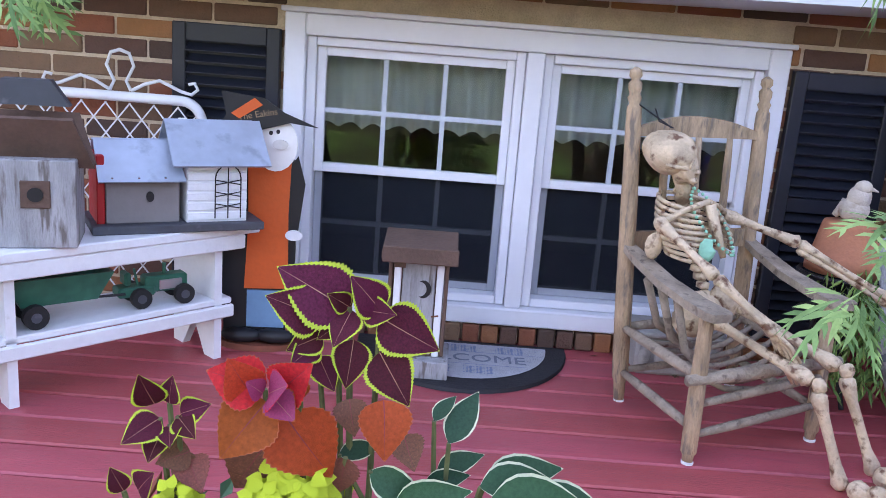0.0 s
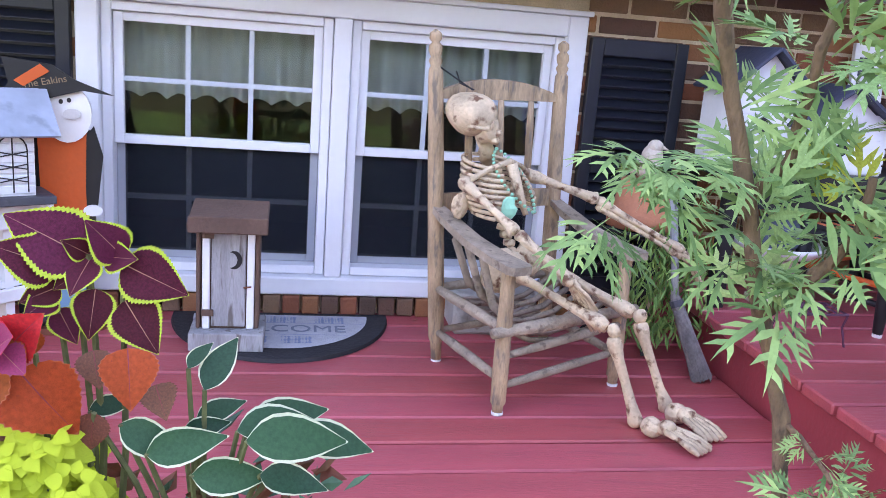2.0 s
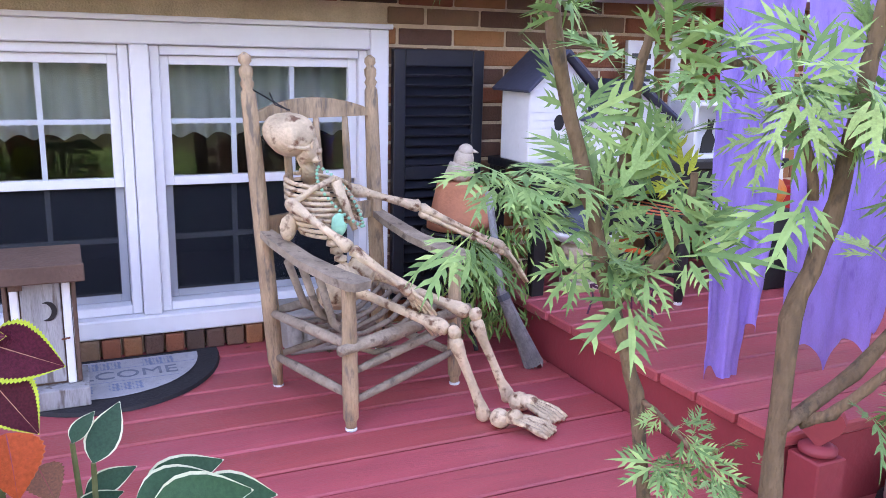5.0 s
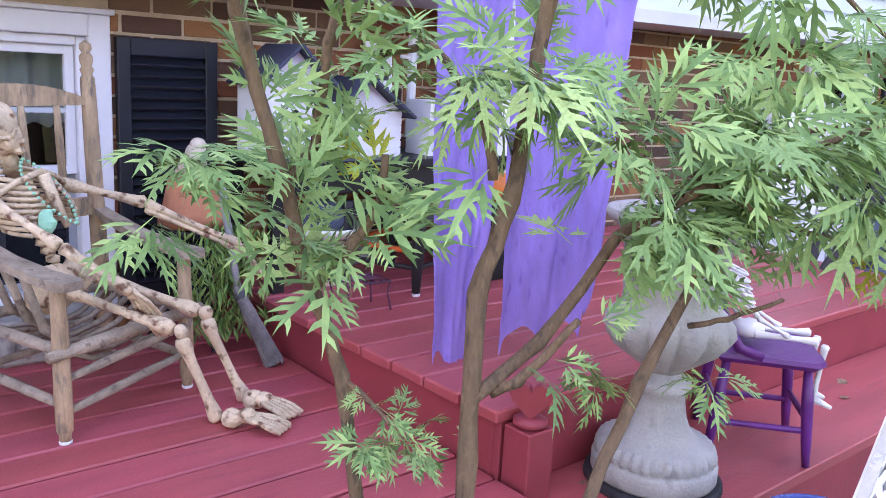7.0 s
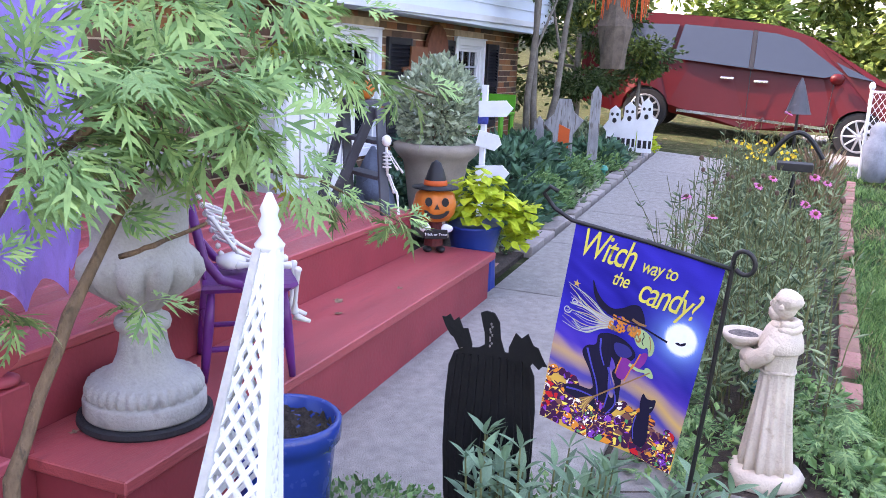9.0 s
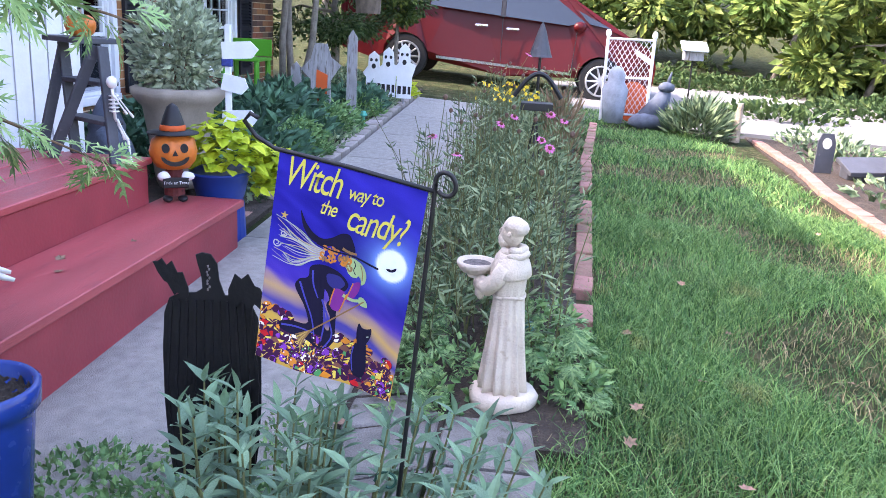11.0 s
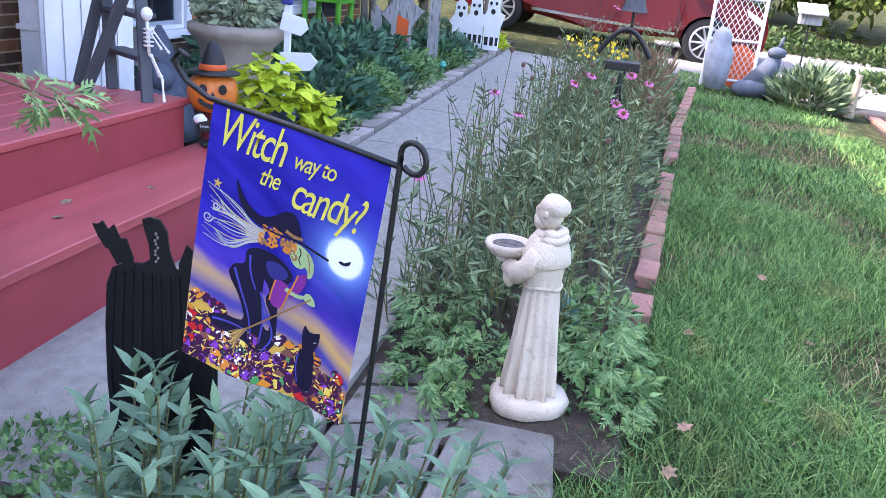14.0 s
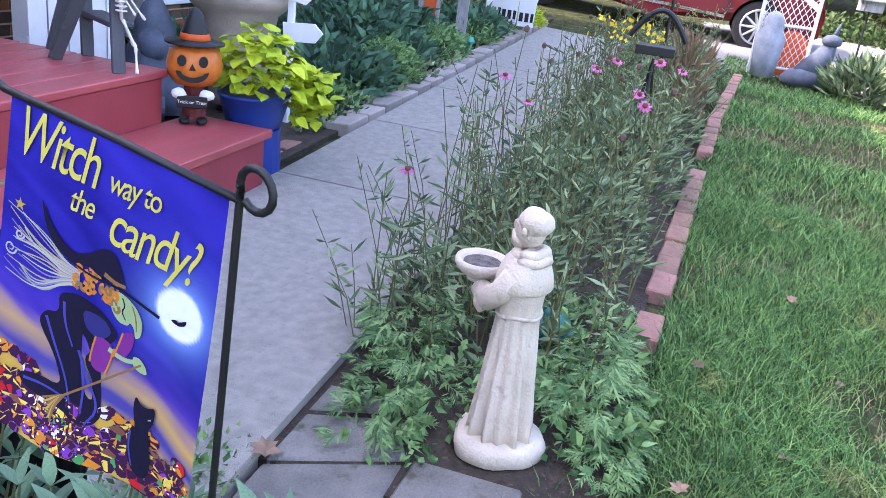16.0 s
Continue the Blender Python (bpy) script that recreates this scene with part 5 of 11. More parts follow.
def plant_stand():
    """Rusty wire stand with a terracotta pot, a white bird and a trailing plant."""
    o = Vector((1.275, 2.6, DECK_L))
    s = thing("wire_plant_stand", "dark curled iron plant stand against the shutter", "plant stand", o)
    top = 0.775
    bm = nb()
    tube(bm, [(o.x + 0.13 * math.cos(radians(a)), o.y + 0.13 * math.sin(radians(a)), top - 0.03) for a in range(0, 361, 20)], 0.008, 6)
    part("ring", bm, IRON, s)
    for a in (30, 150, 270):
        bm = nb()
        c, d = math.cos(radians(a)), math.sin(radians(a))
        tube(bm, [(o.x + 0.13 * c, o.y + 0.13 * d, top - 0.03), (o.x + 0.05 * c, o.y + 0.05 * d, 0.62), (o.x + 0.07 * c, o.y + 0.07 * d, 0.48), (o.x + 0.16 * c, o.y + 0.16 * d, DECK_L + 0.005)], 0.008, 6)
        part("leg", bm, IRON, s)
        bm = nb()
        tube(bm, [(o.x + (0.08 + 0.05 * math.cos(radians(q))) * c, o.y + (0.08 + 0.05 * math.cos(radians(q))) * d, 0.57 + 0.06 * math.sin(radians(q))) for q in range(0, 330, 30)], 0.006, 5)
        part("scroll", bm, IRON, s)
    p = thing("terracotta_pot", "upturned terracotta flower pot on the stand", "pot", (o.x, o.y, top - 0.02))
    bm = nb()
    lathe(bm, [(0.118, -0.02), (0.118, 0.03), (0.105, 0.034), (0.085, 0.13), (0.08, 0.14), (0.02, 0.142)], (o.x, o.y, top), 24)
    part("clay_body", bm, TERRACOTTA, p, "", True)
    bm = nb()
    c = Vector((o.x, o.y, top + 0.143))
    blob(bm, c + Vector((0, 0, 0.036)), (0.046, 0.042, 0.042), None, 3, 0.12, 22)
    blob(bm, c + Vector((0.006, -0.006, 0.075)), (0.036, 0.034, 0.042), None, 3, 0.1, 22)
    blob(bm, c + Vector((0.01, -0.012, 0.108)), (0.027, 0.026, 0.024), None, 3, 0.1, 25)
    tube(bm, [c + Vector((0.03, -0.028, 0.108)), c + Vector((0.045, -0.04, 0.102))], [0.007, 0.002], 6)
    tube(bm, [c + Vector((-0.02, 0.01, 0.06)), c + Vector((-0.05, 0.02, 0.01))], [0.02, 0.01], 6)
    tagged(part("bird_statue", bm, PALE_STONE, None, "", True), "small pale stone bird statue on the pot", "statue")


plant_stand()


# ---- things on the raised platform ----
def stool():
    A, B = Vector((1.92, 2.185, DECK_R)), Vector((2.225, 2.315, DECK_R))
    n = (B - A).cross(Vector((0, 0, 1))).normalized() * -0.3
    C, D = A + n, B + n
    s = thing("woven_stool", "black stool with orange and black woven seat", "stool", (A + D) / 2)
    h = Vector((0, 0, 0.31))
    for q in (A, B, C, D):
        bm = nb()
        tube(bm, [q, q + h * 0.06, q + h * 0.5, q + h * 0.92, q + h], [0.013, 0.016, 0.024, 0.024, 0.02], 10)
        leg = part("leg", bm, BLACK, s, "", True)
        bm = nb()
        lathe(bm, [(0.014, 0.0), (0.0155, 0.008), (0.014, 0.014)], q, 10)
        part("foot_cap", bm, WHITE_PAINT, leg)
    for p, q in ((A, B), (C, D), (A, C), (B, D)):
        for z, m in ((0.1, BLACK), (0.16, ORANGE)):
            if (p, q) == (A, B) and z > 0.12:
                continue
            bm = nb()
            tube(bm, [p + Vector((0, 0, z)), q + Vector((0, 0, z))], 0.01, 8)
            part("stretcher", bm, m, s)
        bm = nb()
        tube(bm, [p + Vector((0, 0, 0.27)), q + Vector((0, 0, 0.27))], 0.014, 8)
        part("seat_rail", bm, BLACK, s)
    k = 11
    for i in range(k):
        t = (i + 0.5) / k
        bm = nb()
        a, b = A.lerp(B, t) + Vector((0, 0, 0.288)), C.lerp(D, t) + Vector((0, 0, 0.288))
        tube(bm, [a, a.lerp(b, 0.5) + Vector((0, 0, -0.006)), b], 0.0135, 6)
        part("seat_weave", bm, mat("weave_orange", (0.6, 0.16, 0.07), 0.8, 0.2, 30, 0.3, 120) if i % 2 else BLACK, s)


stool()


def wire_stool():
    o = Vector((1.65, 2.14, DECK_R))
    s = thing("wire_footstool", "tiny purple-brown wire doll stool", "stool", o)
    m = mat("purple_wire", (0.09, 0.03, 0.06), 0.5, 0.2)
    z = 0.1
    c = [(-0.085, -0.05), (0.085, -0.05), (0.085, 0.06), (-0.085, 0.06)]
    bm = nb()
    tube(bm, [o + Vector((x, y, z)) for x, y in c + c[:1]], 0.004, 5)
    for i in range(5):
        x = -0.06 + i * 0.03
        tube(bm, [o + Vector((x, -0.05, z)), o + Vector((x, 0.06, z))], 0.003, 5)
    part("wire_seat", bm, m, s)
    bm = nb()
    box(bm, o + Vector((0, 0.005, z + 0.006)), (0.09, 0.06, 0.006), None, 0.002)
    part("seat_plate", bm, m, s)
    for x, y in c:
        bm = nb()
        tube(bm, [o + Vector((x, y, z)), o + Vector((x * 0.9, y * 0.9, 0.06)), o + Vector((x * 1.05, y * 1.05, 0.0))], 0.0035, 5)
        part("leg", bm, m, s)


wire_stool()


def bird_bath():
    o = Vector((1.73, 2.5, DECK_R))
    b = thing("bird_bath", "small white pedestal bird bath with grey stone ball", "bird bath", o)
    bm = nb()
    span(bm, o.x - 0.06, o.x + 0.06, o.y - 0.06, o.y + 0.06, DECK_R, DECK_R + 0.03, 0.004)
    part("plinth", bm, PALE_STONE, b)
    bm = nb()
    lathe(bm, [(0.05, 0.031), (0.035, 0.05), (0.028, 0.08), (0.04, 0.1), (0.075, 0.13), (0.08, 0.16), (0.06, 0.17)], o, 20)
    part("pedestal", bm, PALE_STONE, b, "", True)
    bm = nb()
    lathe(bm, [(0.05, 0.171), (0.12, 0.185), (0.15, 0.21), (0.152, 0.222), (0.14, 0.222), (0.11, 0.2), (0.02, 0.19)], o, 28)
    part("bowl", bm, WHITE_PAINT, b, "", True)
    bm = nb()
    blob(bm, o + Vector((0.0, 0.02, 0.25)), (0.1, 0.08, 0.065), None, 3, 0.1, 14)
    tagged(part("stone_ball", bm, SLATE_BLUE, None, "", True), "blue-grey stone dome resting in the bird bath", "ornament")
    # pale rocks behind
    bm = nb()
    blob(bm, (1.95, 2.72, DECK_R + 0.07), (0.16, 0.09, 0.09), None, 2, 0.3, 8)
    tagged(part("pale_rock", bm, mat("pale_rock", (0.45, 0.48, 0.52), 0.9, 0.2, 8, 0.3, 60)), "pale grey rock against the brick wall", "rock")


bird_bath()


def black_table():
    t = thing("black_table", "black painted slatted side table against the wall", "table", (2.1, 2.62, DECK_R))
    x0, x1, y0, y1, z = 1.48, 2.62, 2.42, 2.8, 0.98
    bm = nb()
    span(bm, x0, x1, y0, y1, z - 0.03, z, 0.003)
    part("tabletop", bm, BLACK, t)
    bm = nb()
    span(bm, x0 + 0.03, x1 - 0.03, y0 + 0.02, y0 + 0.04, z - 0.12, z - 0.031, 0.003)
    part("apron", bm, BLACK, t)
    for x in (x0 + 0.03, x1 - 0.03):
        for y in (y0 + 0.04, y1 - 0.03):
            bm = nb()
            span(bm, x - 0.025, x + 0.025, y - 0.02, y + 0.02, DECK_R, z - 0.031, 0.003)
            part("leg", bm, BLACK, t)
    return z


TABLE_Z = black_table()


def white_birdhouse():
    z = TABLE_Z
    o = (1.75, 2.6, z)
    h = thing("white_birdhouse", "white wooden birdhouse with dark slate-blue roof", "birdhouse", o)
    dark = mat("slate_blue_roof", (0.045, 0.055, 0.09), 0.6, 0.2)
    for x0, x1, y, h0 in ((1.49, 1.73, 2.52, 0.26), (1.735, 2.06, 2.5, 0.16)):
        bm = nb()
        span(bm, x0, x1, y, y + 0.2, z, z + h0, 0.004)
        b = part("body", bm, WHITE_PAINT, h)
        bm = nb()
        plate(bm, [(x0, z + h0), (x1, z + h0), ((x0 + x1) / 2, z + h0 + 0.12)], pose(0, y + 0.012, 0), 0.02)
        part("gable", bm, WHITE_PAINT, h)
        for s in (-1, 1):
            bm = nb()
            c = (x0 + x1) / 2
            w = (x1 - x0) / 2 + 0.035
            L = math.hypot(w, 0.14)
            box(bm, (c + s * w / 2, y + 0.08, z + h0 + 0.125 - 0.065), (L, 0.26, 0.012), Matrix.Rotation(s * math.atan2(0.14, w), 3, "Y"), 0.002)
            part("roof_slope", bm, dark, h)
        bm = nb()
        plate(bm, oval((x0 + x1) / 2, z + h0 * 0.55, 0.02, 0.028), pose(0, y - 0.002, 0), 0.006)
        part("entrance_hole", bm, BLACK, b)
        for i in range(7):
            bm = nb()
            span(bm, x0 + 0.002, x1 - 0.002, y - 0.004, y - 0.0005, z + 0.012 + i * 0.028, z + 0.034 + i * 0.028)
            part("lap_board", bm, WHITE_PAINT, b)
    # white shelf box with a black cat silhouette beside it
    s = thing("display_box", "white wooden display box with black cat cutout", "ornament", (2.32, 2.55, z))
    bm = nb()
    for a in ((2.2, 2.46, 2.5, 2.65, z, z + 0.015), (2.2, 2.46, 2.5, 2.65, z + 0.2, z + 0.215), (2.2, 2.215, 2.5, 2.65, z + 0.015, z + 0.2), (2.445, 2.46, 2.5, 2.65, z + 0.015, z + 0.2), (2.215, 2.445, 2.64, 2.65, z + 0.015, z + 0.2)):
        span(bm, *a)
    part("case", bm, WHITE_PAINT, s)
    bm = nb()
    plate(bm, [(0, 0), (0.06, 0), (0.07, 0.05), (0.05, 0.08), (0.06, 0.13), (0.045, 0.12), (0.03, 0.13), (0.03, 0.09), (0.01, 0.06)], pose(2.28, 2.55, z + 0.016), 0.006)
    part("cat_cutout", bm, BLACK, s)


white_birdhouse()


def white_sign(name, label, x, y, z0, w, h, face, marks, cat="sign", tilt=0):
    s = thing(name, label, cat, (x, y, z0))
    M = pose(x, y, z0, -4, 0, tilt)
    bm = nb()
    plate(bm, [(-w / 2, 0), (w / 2, 0), (w / 2, h), (-w / 2, h)], M, 0.018)
    part("board", bm, face, s)
    for i, (dx, dz, rx, rz, mt) in enumerate(marks):
        bm = nb()
        plate(bm, oval(dx, dz, rx, rz, 14), M @ pose(0, -0.011, 0), 0.006)
        part("painted_mark", bm, mt, s)
    return s, M


white_sign("ghost_board", "tall white painted ghost board with black eyes", 2.5, 2.45, DECK_R, 0.2, 1.05, WHITE_PAINT, [(-0.02, 0.86, 0.014, 0.032, BLACK), (0.035, 0.86, 0.014, 0.032, BLACK), (0.01, 0.66, 0.03, 0.05, DARK_GREY)], "cutout", -25)
s, M = white_sign("notice_board", "small white sign with rows of dark lettering", 2.15, 2.78, 1.12, 0.13, 0.3, WHITE_PAINT, [])
for i in range(5):
    bm = nb()
    bars(bm, [(-0.045, 0.045, 0.05 + i * 0.045, 0.07 + i * 0.045)], M @ pose(0, -0.011, 0), 0.003)
    part("printed_line", bm, DARK_GREY, s)
bm = nb()
tube(bm, [(2.3, 2.76, 1.03), (2.3, 2.76, 1.45)], 0.02, 10)
tube(bm, [(2.24, 2.76, 1.36), (2.36, 2.76, 1.36)], 0.008, 8)
tagged(part("white_post", bm, WHITE_PAINT), "white turned post with a small crossbar", "post")


def red_screen():
    """A narrow louvred panel leaning on the bricks, above a red box."""
    red = mat("bright_red_paint", (0.42, 0.012, 0.014), 0.45, 0.2, 8, 0.1, 60)
    p = thing("red_screen", "narrow bright red louvred screen against the bricks", "screen", (2.56, 2.8, 0.86))
    for x in (2.49, 2.63):
        bm = nb()
        span(bm, x - 0.015, x + 0.015, 2.78, 2.81, 0.86, 1.56, 0.003)
        part("stile", bm, red, p)
    for i in range(17):
        bm = nb()
        box(bm, (2.56, 2.795, 0.9 + i * 0.038), (0.11, 0.03, 0.006), Matrix.Rotation(radians(40), 3, "X"), 0.0015)
        part("slat", bm, red, p)
    b = thing("red_box", "bright red wooden box on the porch boards", "box", (2.7, 2.62, DECK_R))
    bm = nb()
    span(bm, 2.63, 2.83, 2.5, 2.74, DECK_R, 0.84, 0.004)
    part("body", bm, red, b)
    bm = nb()
    span(bm, 2.62, 2.84, 2.49, 2.75, 0.841, 0.86, 0.003)
    part("lid", bm, red, b)


red_screen()


def jack_pumpkin(name, label, c, r, ribs=10, face_to=(0, -1), mt=PUMPKIN):
    c = Vector(c)
    p = thing(name, label, "pumpkin", c)
    bm = nb()
    prof = [(0.25, -0.78), (0.6, -0.74), (0.85, -0.5), (1.0, -0.1), (0.98, 0.25), (0.8, 0.58), (0.5, 0.74), (0.2, 0.7), (0.05, 0.66)]
    lathe(bm, [(a * r, (b + 0.78) * r) for a, b in prof], c, 40, lambda a, z: 1 + 0.06 * abs(math.sin(a * ribs / 2)))
    part("flesh", bm, mt, p, "", True)
    bm = nb()
    tube(bm, [c + Vector((0, 0, 1.42 * r)), c + Vector((0.03 * r, 0, 1.65 * r)), c + Vector((0.15 * r, 0.05 * r, 1.8 * r))], [0.16 * r, 0.1 * r, 0.12 * r], 7)
    part("stem", bm, OLD_WOOD, p)
    return p


jack_pumpkin("dark_pumpkin", "dark orange carved pumpkin on the black table", (2.38, 2.3, DECK_R + 0.3), 0.075)
bm = nb()
span(bm, 2.3, 2.46, 2.22, 2.38, DECK_R, DECK_R + 0.3, 0.004)
tagged(part("black_crate", bm, BLACK), "black wooden crate holding the dark pumpkin", "crate")
bm = nb()
lathe(bm, [(0.07, 0.0), (0.085, 0.05), (0.08, 0.12), (0.06, 0.18), (0.065, 0.22), (0.05, 0.27), (0.015, 0.29)], (2.5, 2.12, DECK_R), 18)
tagged(part("white_ghost_figure", bm, WHITE_PAINT, None, "", True), "small white ghost figure standing on the boards", "ornament")


def gauze(name, label, a, b, z_top, ragged, ph, amp=0.035, width_low=0.75):
    a, b = Vector(a), Vector(b)
    t = thing(name, label, "drape", (a.x, a.y, z_top), group="purple drapes")
    bm = nb()
    d = (b - a)
    nrm = d.cross(Vector((0, 0, 1))).normalized()

    def f(u, v):
        w = 1 - (1 - width_low) * v
        uu = 0.5 + (u - 0.5) * w
        zb = ragged(u)
        p = a + d * uu + nrm * (amp * math.sin(u * 13 + ph + v * 1.5) * (0.5 + 0.5 * v) + 0.004 * math.sin(u * 33 + v * 9) + 0.012 * noise.noise(Vector((u * 6, v * 9, ph))) + 0.006 * noise.noise(Vector((u * 17, v * 24, ph))))
        p.z = z_top - (z_top - zb) * v
        return p

    grid_sheet(bm, 48, 30, f)
    part("cloth", bm, PURPLE_CLOTH, t, "", True)


gauze("purple_gauze", "purple ragged gauze hanging from the porch roof", (1.48, 1.62, 1.355), (1.7, 1.56, 1.372), 1.62, lambda u: 0.5 + 0.05 * math.sin(u * 9) + (0.12 if u > 0.75 else 0), 0.4, 0.01, 0.6)
gauze("purple_gauze", "wide purple ragged gauze hanging from the porch roof", (1.69, 1.56, 1.372), (2.13, 1.5, 1.405), 1.62, lambda u: 0.51 + 0.09 * abs(math.sin(u * 7.5)) + (0.1 if u > 0.8 else 0), 2.1, 0.014, 0.8)
bm = nb()
tube(bm, [(1.35, 1.58, 1.63), (2.6, 1.5, 1.64)], 0.006, 6)
tube(bm, [(1.35, 1.58, 1.63), (1.35, 2.44, 1.6)], 0.006, 6)
tube(bm, [(2.6, 1.5, 1.64), (2.6, 2.44, 1.62)], 0.006, 6)
tagged(part("drape_line", bm, IRON), "thin black line strung under the eaves", "line")


def urn():
    o = Vector((1.85, 1.085, STEP_Z))
    S = 0.86
    u = thing("stone_urn", "large grey cast-stone urn with gadrooned bowl and foot", "urn", o)
    bm = nb()
    lathe(bm, [(a * S, b) for a, b in [(0.2, 0.0), (0.205, 0.006), (0.203, 0.018), (0.195, 0.022)]], o, 40)
    part("rubber_saucer", bm, BLACK_RUBBER, u)
    bm = nb()
    bead = lambda a, z: 1 + (0.075 * abs(math.sin(a * 17)) if 0.077 < z < 0.118 else 0)
    lathe(bm, [(a * S, b) for a, b in [(0.18, 0.022), (0.185, 0.03), (0.185, 0.064), (0.181, 0.072), (0.17, 0.074), (0.168, 0.08), (0.166, 0.095), (0.158, 0.112), (0.148, 0.12), (0.135, 0.121), (0.118, 0.13), (0.095, 0.15), (0.08, 0.18), (0.072, 0.215), (0.068, 0.245), (0.08, 0.25), (0.085, 0.265), (0.08, 0.28), (0.06, 0.285), (0.055, 0.3)]], o, 204, bead)
    part("foot", bm, STONE, u, "", True)
    bm = nb()
    lobe = lambda a, z: 1 + (0.2 * (abs(math.cos(a * 6)) - 0.55) * min(1, max(0, (0.46 - z) / 0.05)) * min(1, (z - 0.3) / 0.03) if 0.3 < z < 0.46 else 0)
    lathe(bm, [(a * S, b) for a, b in [(0.055, 0.301), (0.07, 0.315), (0.105, 0.34), (0.15, 0.37), (0.175, 0.405), (0.175, 0.435), (0.158, 0.458), (0.142, 0.47), (0.14, 0.5), (0.143, 0.56), (0.152, 0.62), (0.168, 0.66), (0.2, 0.678), (0.21, 0.69), (0.205, 0.705), (0.185, 0.7), (0.16, 0.66), (0.02, 0.655)]], o, 144, lobe)
    part("bowl", bm, STONE, u, "", True)


urn()


def purple_chair():
    o = Vector((2.285, 1.07, STEP_Z))
    r = -50
    R, M = rz_(r), Matrix.Translation(o) @ rz_(r).to_4x4()
    c = thing("purple_chair", "small purple painted wooden spindle chair", "chair", o, r)
    h = 0.29
    bm = nb()
    pts = [(-0.13, -0.135), (0.12, -0.15), (0.145, -0.12), (0.145, 0.12), (0.12, 0.15), (-0.13, 0.135)]
    top = [bm.verts.new(M @ Vector((x, y, h + 0.012))) for x, y in pts]
    mid = [bm.verts.new(M @ Vector((x * 1.03, y * 1.03, h))) for x, y in pts]
    low = [bm.verts.new(M @ Vector((x * 0.95, y * 0.95, h - 0.014))) for x, y in pts]
    bm.faces.new(top)
    bm.faces.new(low[::-1])
    for a, b in ((top, mid), (mid, low)):
        for k in range(6):
            bm.faces.new((a[k], b[k], b[(k + 1) % 6], a[(k + 1) % 6]))
    bmesh.ops.recalc_face_normals(bm, faces=bm.faces)
    part("seat", bm, PURPLE_PAINT, c)
    for x in (-0.105, 0.105):
        for y in (-0.115, 0.115):
            bm = nb()
            a, b = M @ Vector((x, y, h - 0.01)), M @ Vector((x * 1.25, y * 1.12, 0.001))
            tube(bm, [a, a.lerp(b, 0.35), a.lerp(b, 0.75), b], [0.011, 0.016, 0.014, 0.01], 10)
            part("leg", bm, PURPLE_PAINT, c, "", True)
    for a, b in (((-0.12, -0.12, 0.1), (0.12, -0.12, 0.1)), ((-0.12, 0.12, 0.1), (0.12, 0.12, 0.1)), ((0.12, -0.12, 0.13), (0.12, 0.12, 0.13)), ((-0.12, -0.12, 0.15), (-0.12, 0.12, 0.15))):
        bm = nb()
        tube(bm, [M @ Vector(a), M @ Vector(b)], 0.009, 8)
        part("stretcher", bm, PURPLE_PAINT, c)
    hoop = [(-0.02, -0.14, h + 0.01), (-0.08, -0.142, h + 0.03), (-0.125, -0.135, h + 0.09), (-0.15, -0.12, h + 0.2), (-0.165, -0.08, h + 0.27), (-0.17, 0, h + 0.29), (-0.165, 0.08, h + 0.27), (-0.15, 0.12, h + 0.2), (-0.125, 0.135, h + 0.09), (-0.08, 0.142, h + 0.03), (-0.02, 0.14, h + 0.01)]
    bm = nb()
    tube(bm, [M @ Vector(q) for q in hoop], 0.014, 8)
    part("back_hoop", bm, PURPLE_PAINT, c, "", True)
    for y in (-0.06, 0, 0.06):
        bm = nb()
        tube(bm, [M @ Vector((-0.12, y, h + 0.01)), M @ Vector((-0.165, y, h + 0.275))], 0.007, 6)
        part("spindle", bm, PURPLE_PAINT, c)
    # small white skeleton seated on it
    bm = nb()
    z = h + 0.03
    P = lambda x, y, q: M @ Vector((x, y, z + q))
    for i in range(9):
        t = i / 8
        blob(bm, P(-0.06 - 0.07 * t, 0, 0.02 + 0.2 * t), (0.01, 0.01, 0.011), None, 1)
    for i in range(6):
        t = 0.35 + 0.1 * i
        cx, cz, w = -0.06 - 0.07 * t, 0.03 + 0.2 * t, 0.045 - 0.004 * abs(i - 2.5)
        for s in (-1, 1):
            tube(bm, [P(cx + 0.06 * (1 - math.cos(q)) / 2, s * w * math.sin(q), cz - 0.012 * (1 - math.cos(q))) for q in (0.1, 0.7, 1.3, 1.9, 2.5, 2.9)], 0.0045, 5)
    blob(bm, P(-0.04, 0, 0.02), (0.045, 0.055, 0.03), R, 2, 0.3, 25)
    for s in (-1, 1):
        bone(bm, P(-0.03, s * 0.035, 0.015), P(0.14, s * 0.045, 0.012), 0.009)
        bone(bm, P(-0.1, s * 0.05, 0.17), P(-0.03, s * 0.07, 0.07), 0.006)
        bone(bm, P(-0.03, s * 0.07, 0.07), P(0.06, s * 0.05, 0.02), 0.006)
        bone(bm, P(0.16, s * 0.045, 0.005), P(0.15, s * 0.035, -0.15), 0.008)
        tube(bm, [P(0.15, s * 0.035, -0.155), P(0.2, s * 0.04, -0.175)], [0.014, 0.006], 6)
    tagged(part("white_skeleton", bm, WHITE_BONE, None, "", True), "small white plastic skeleton seated on the purple chair", "halloween prop")


purple_chair()


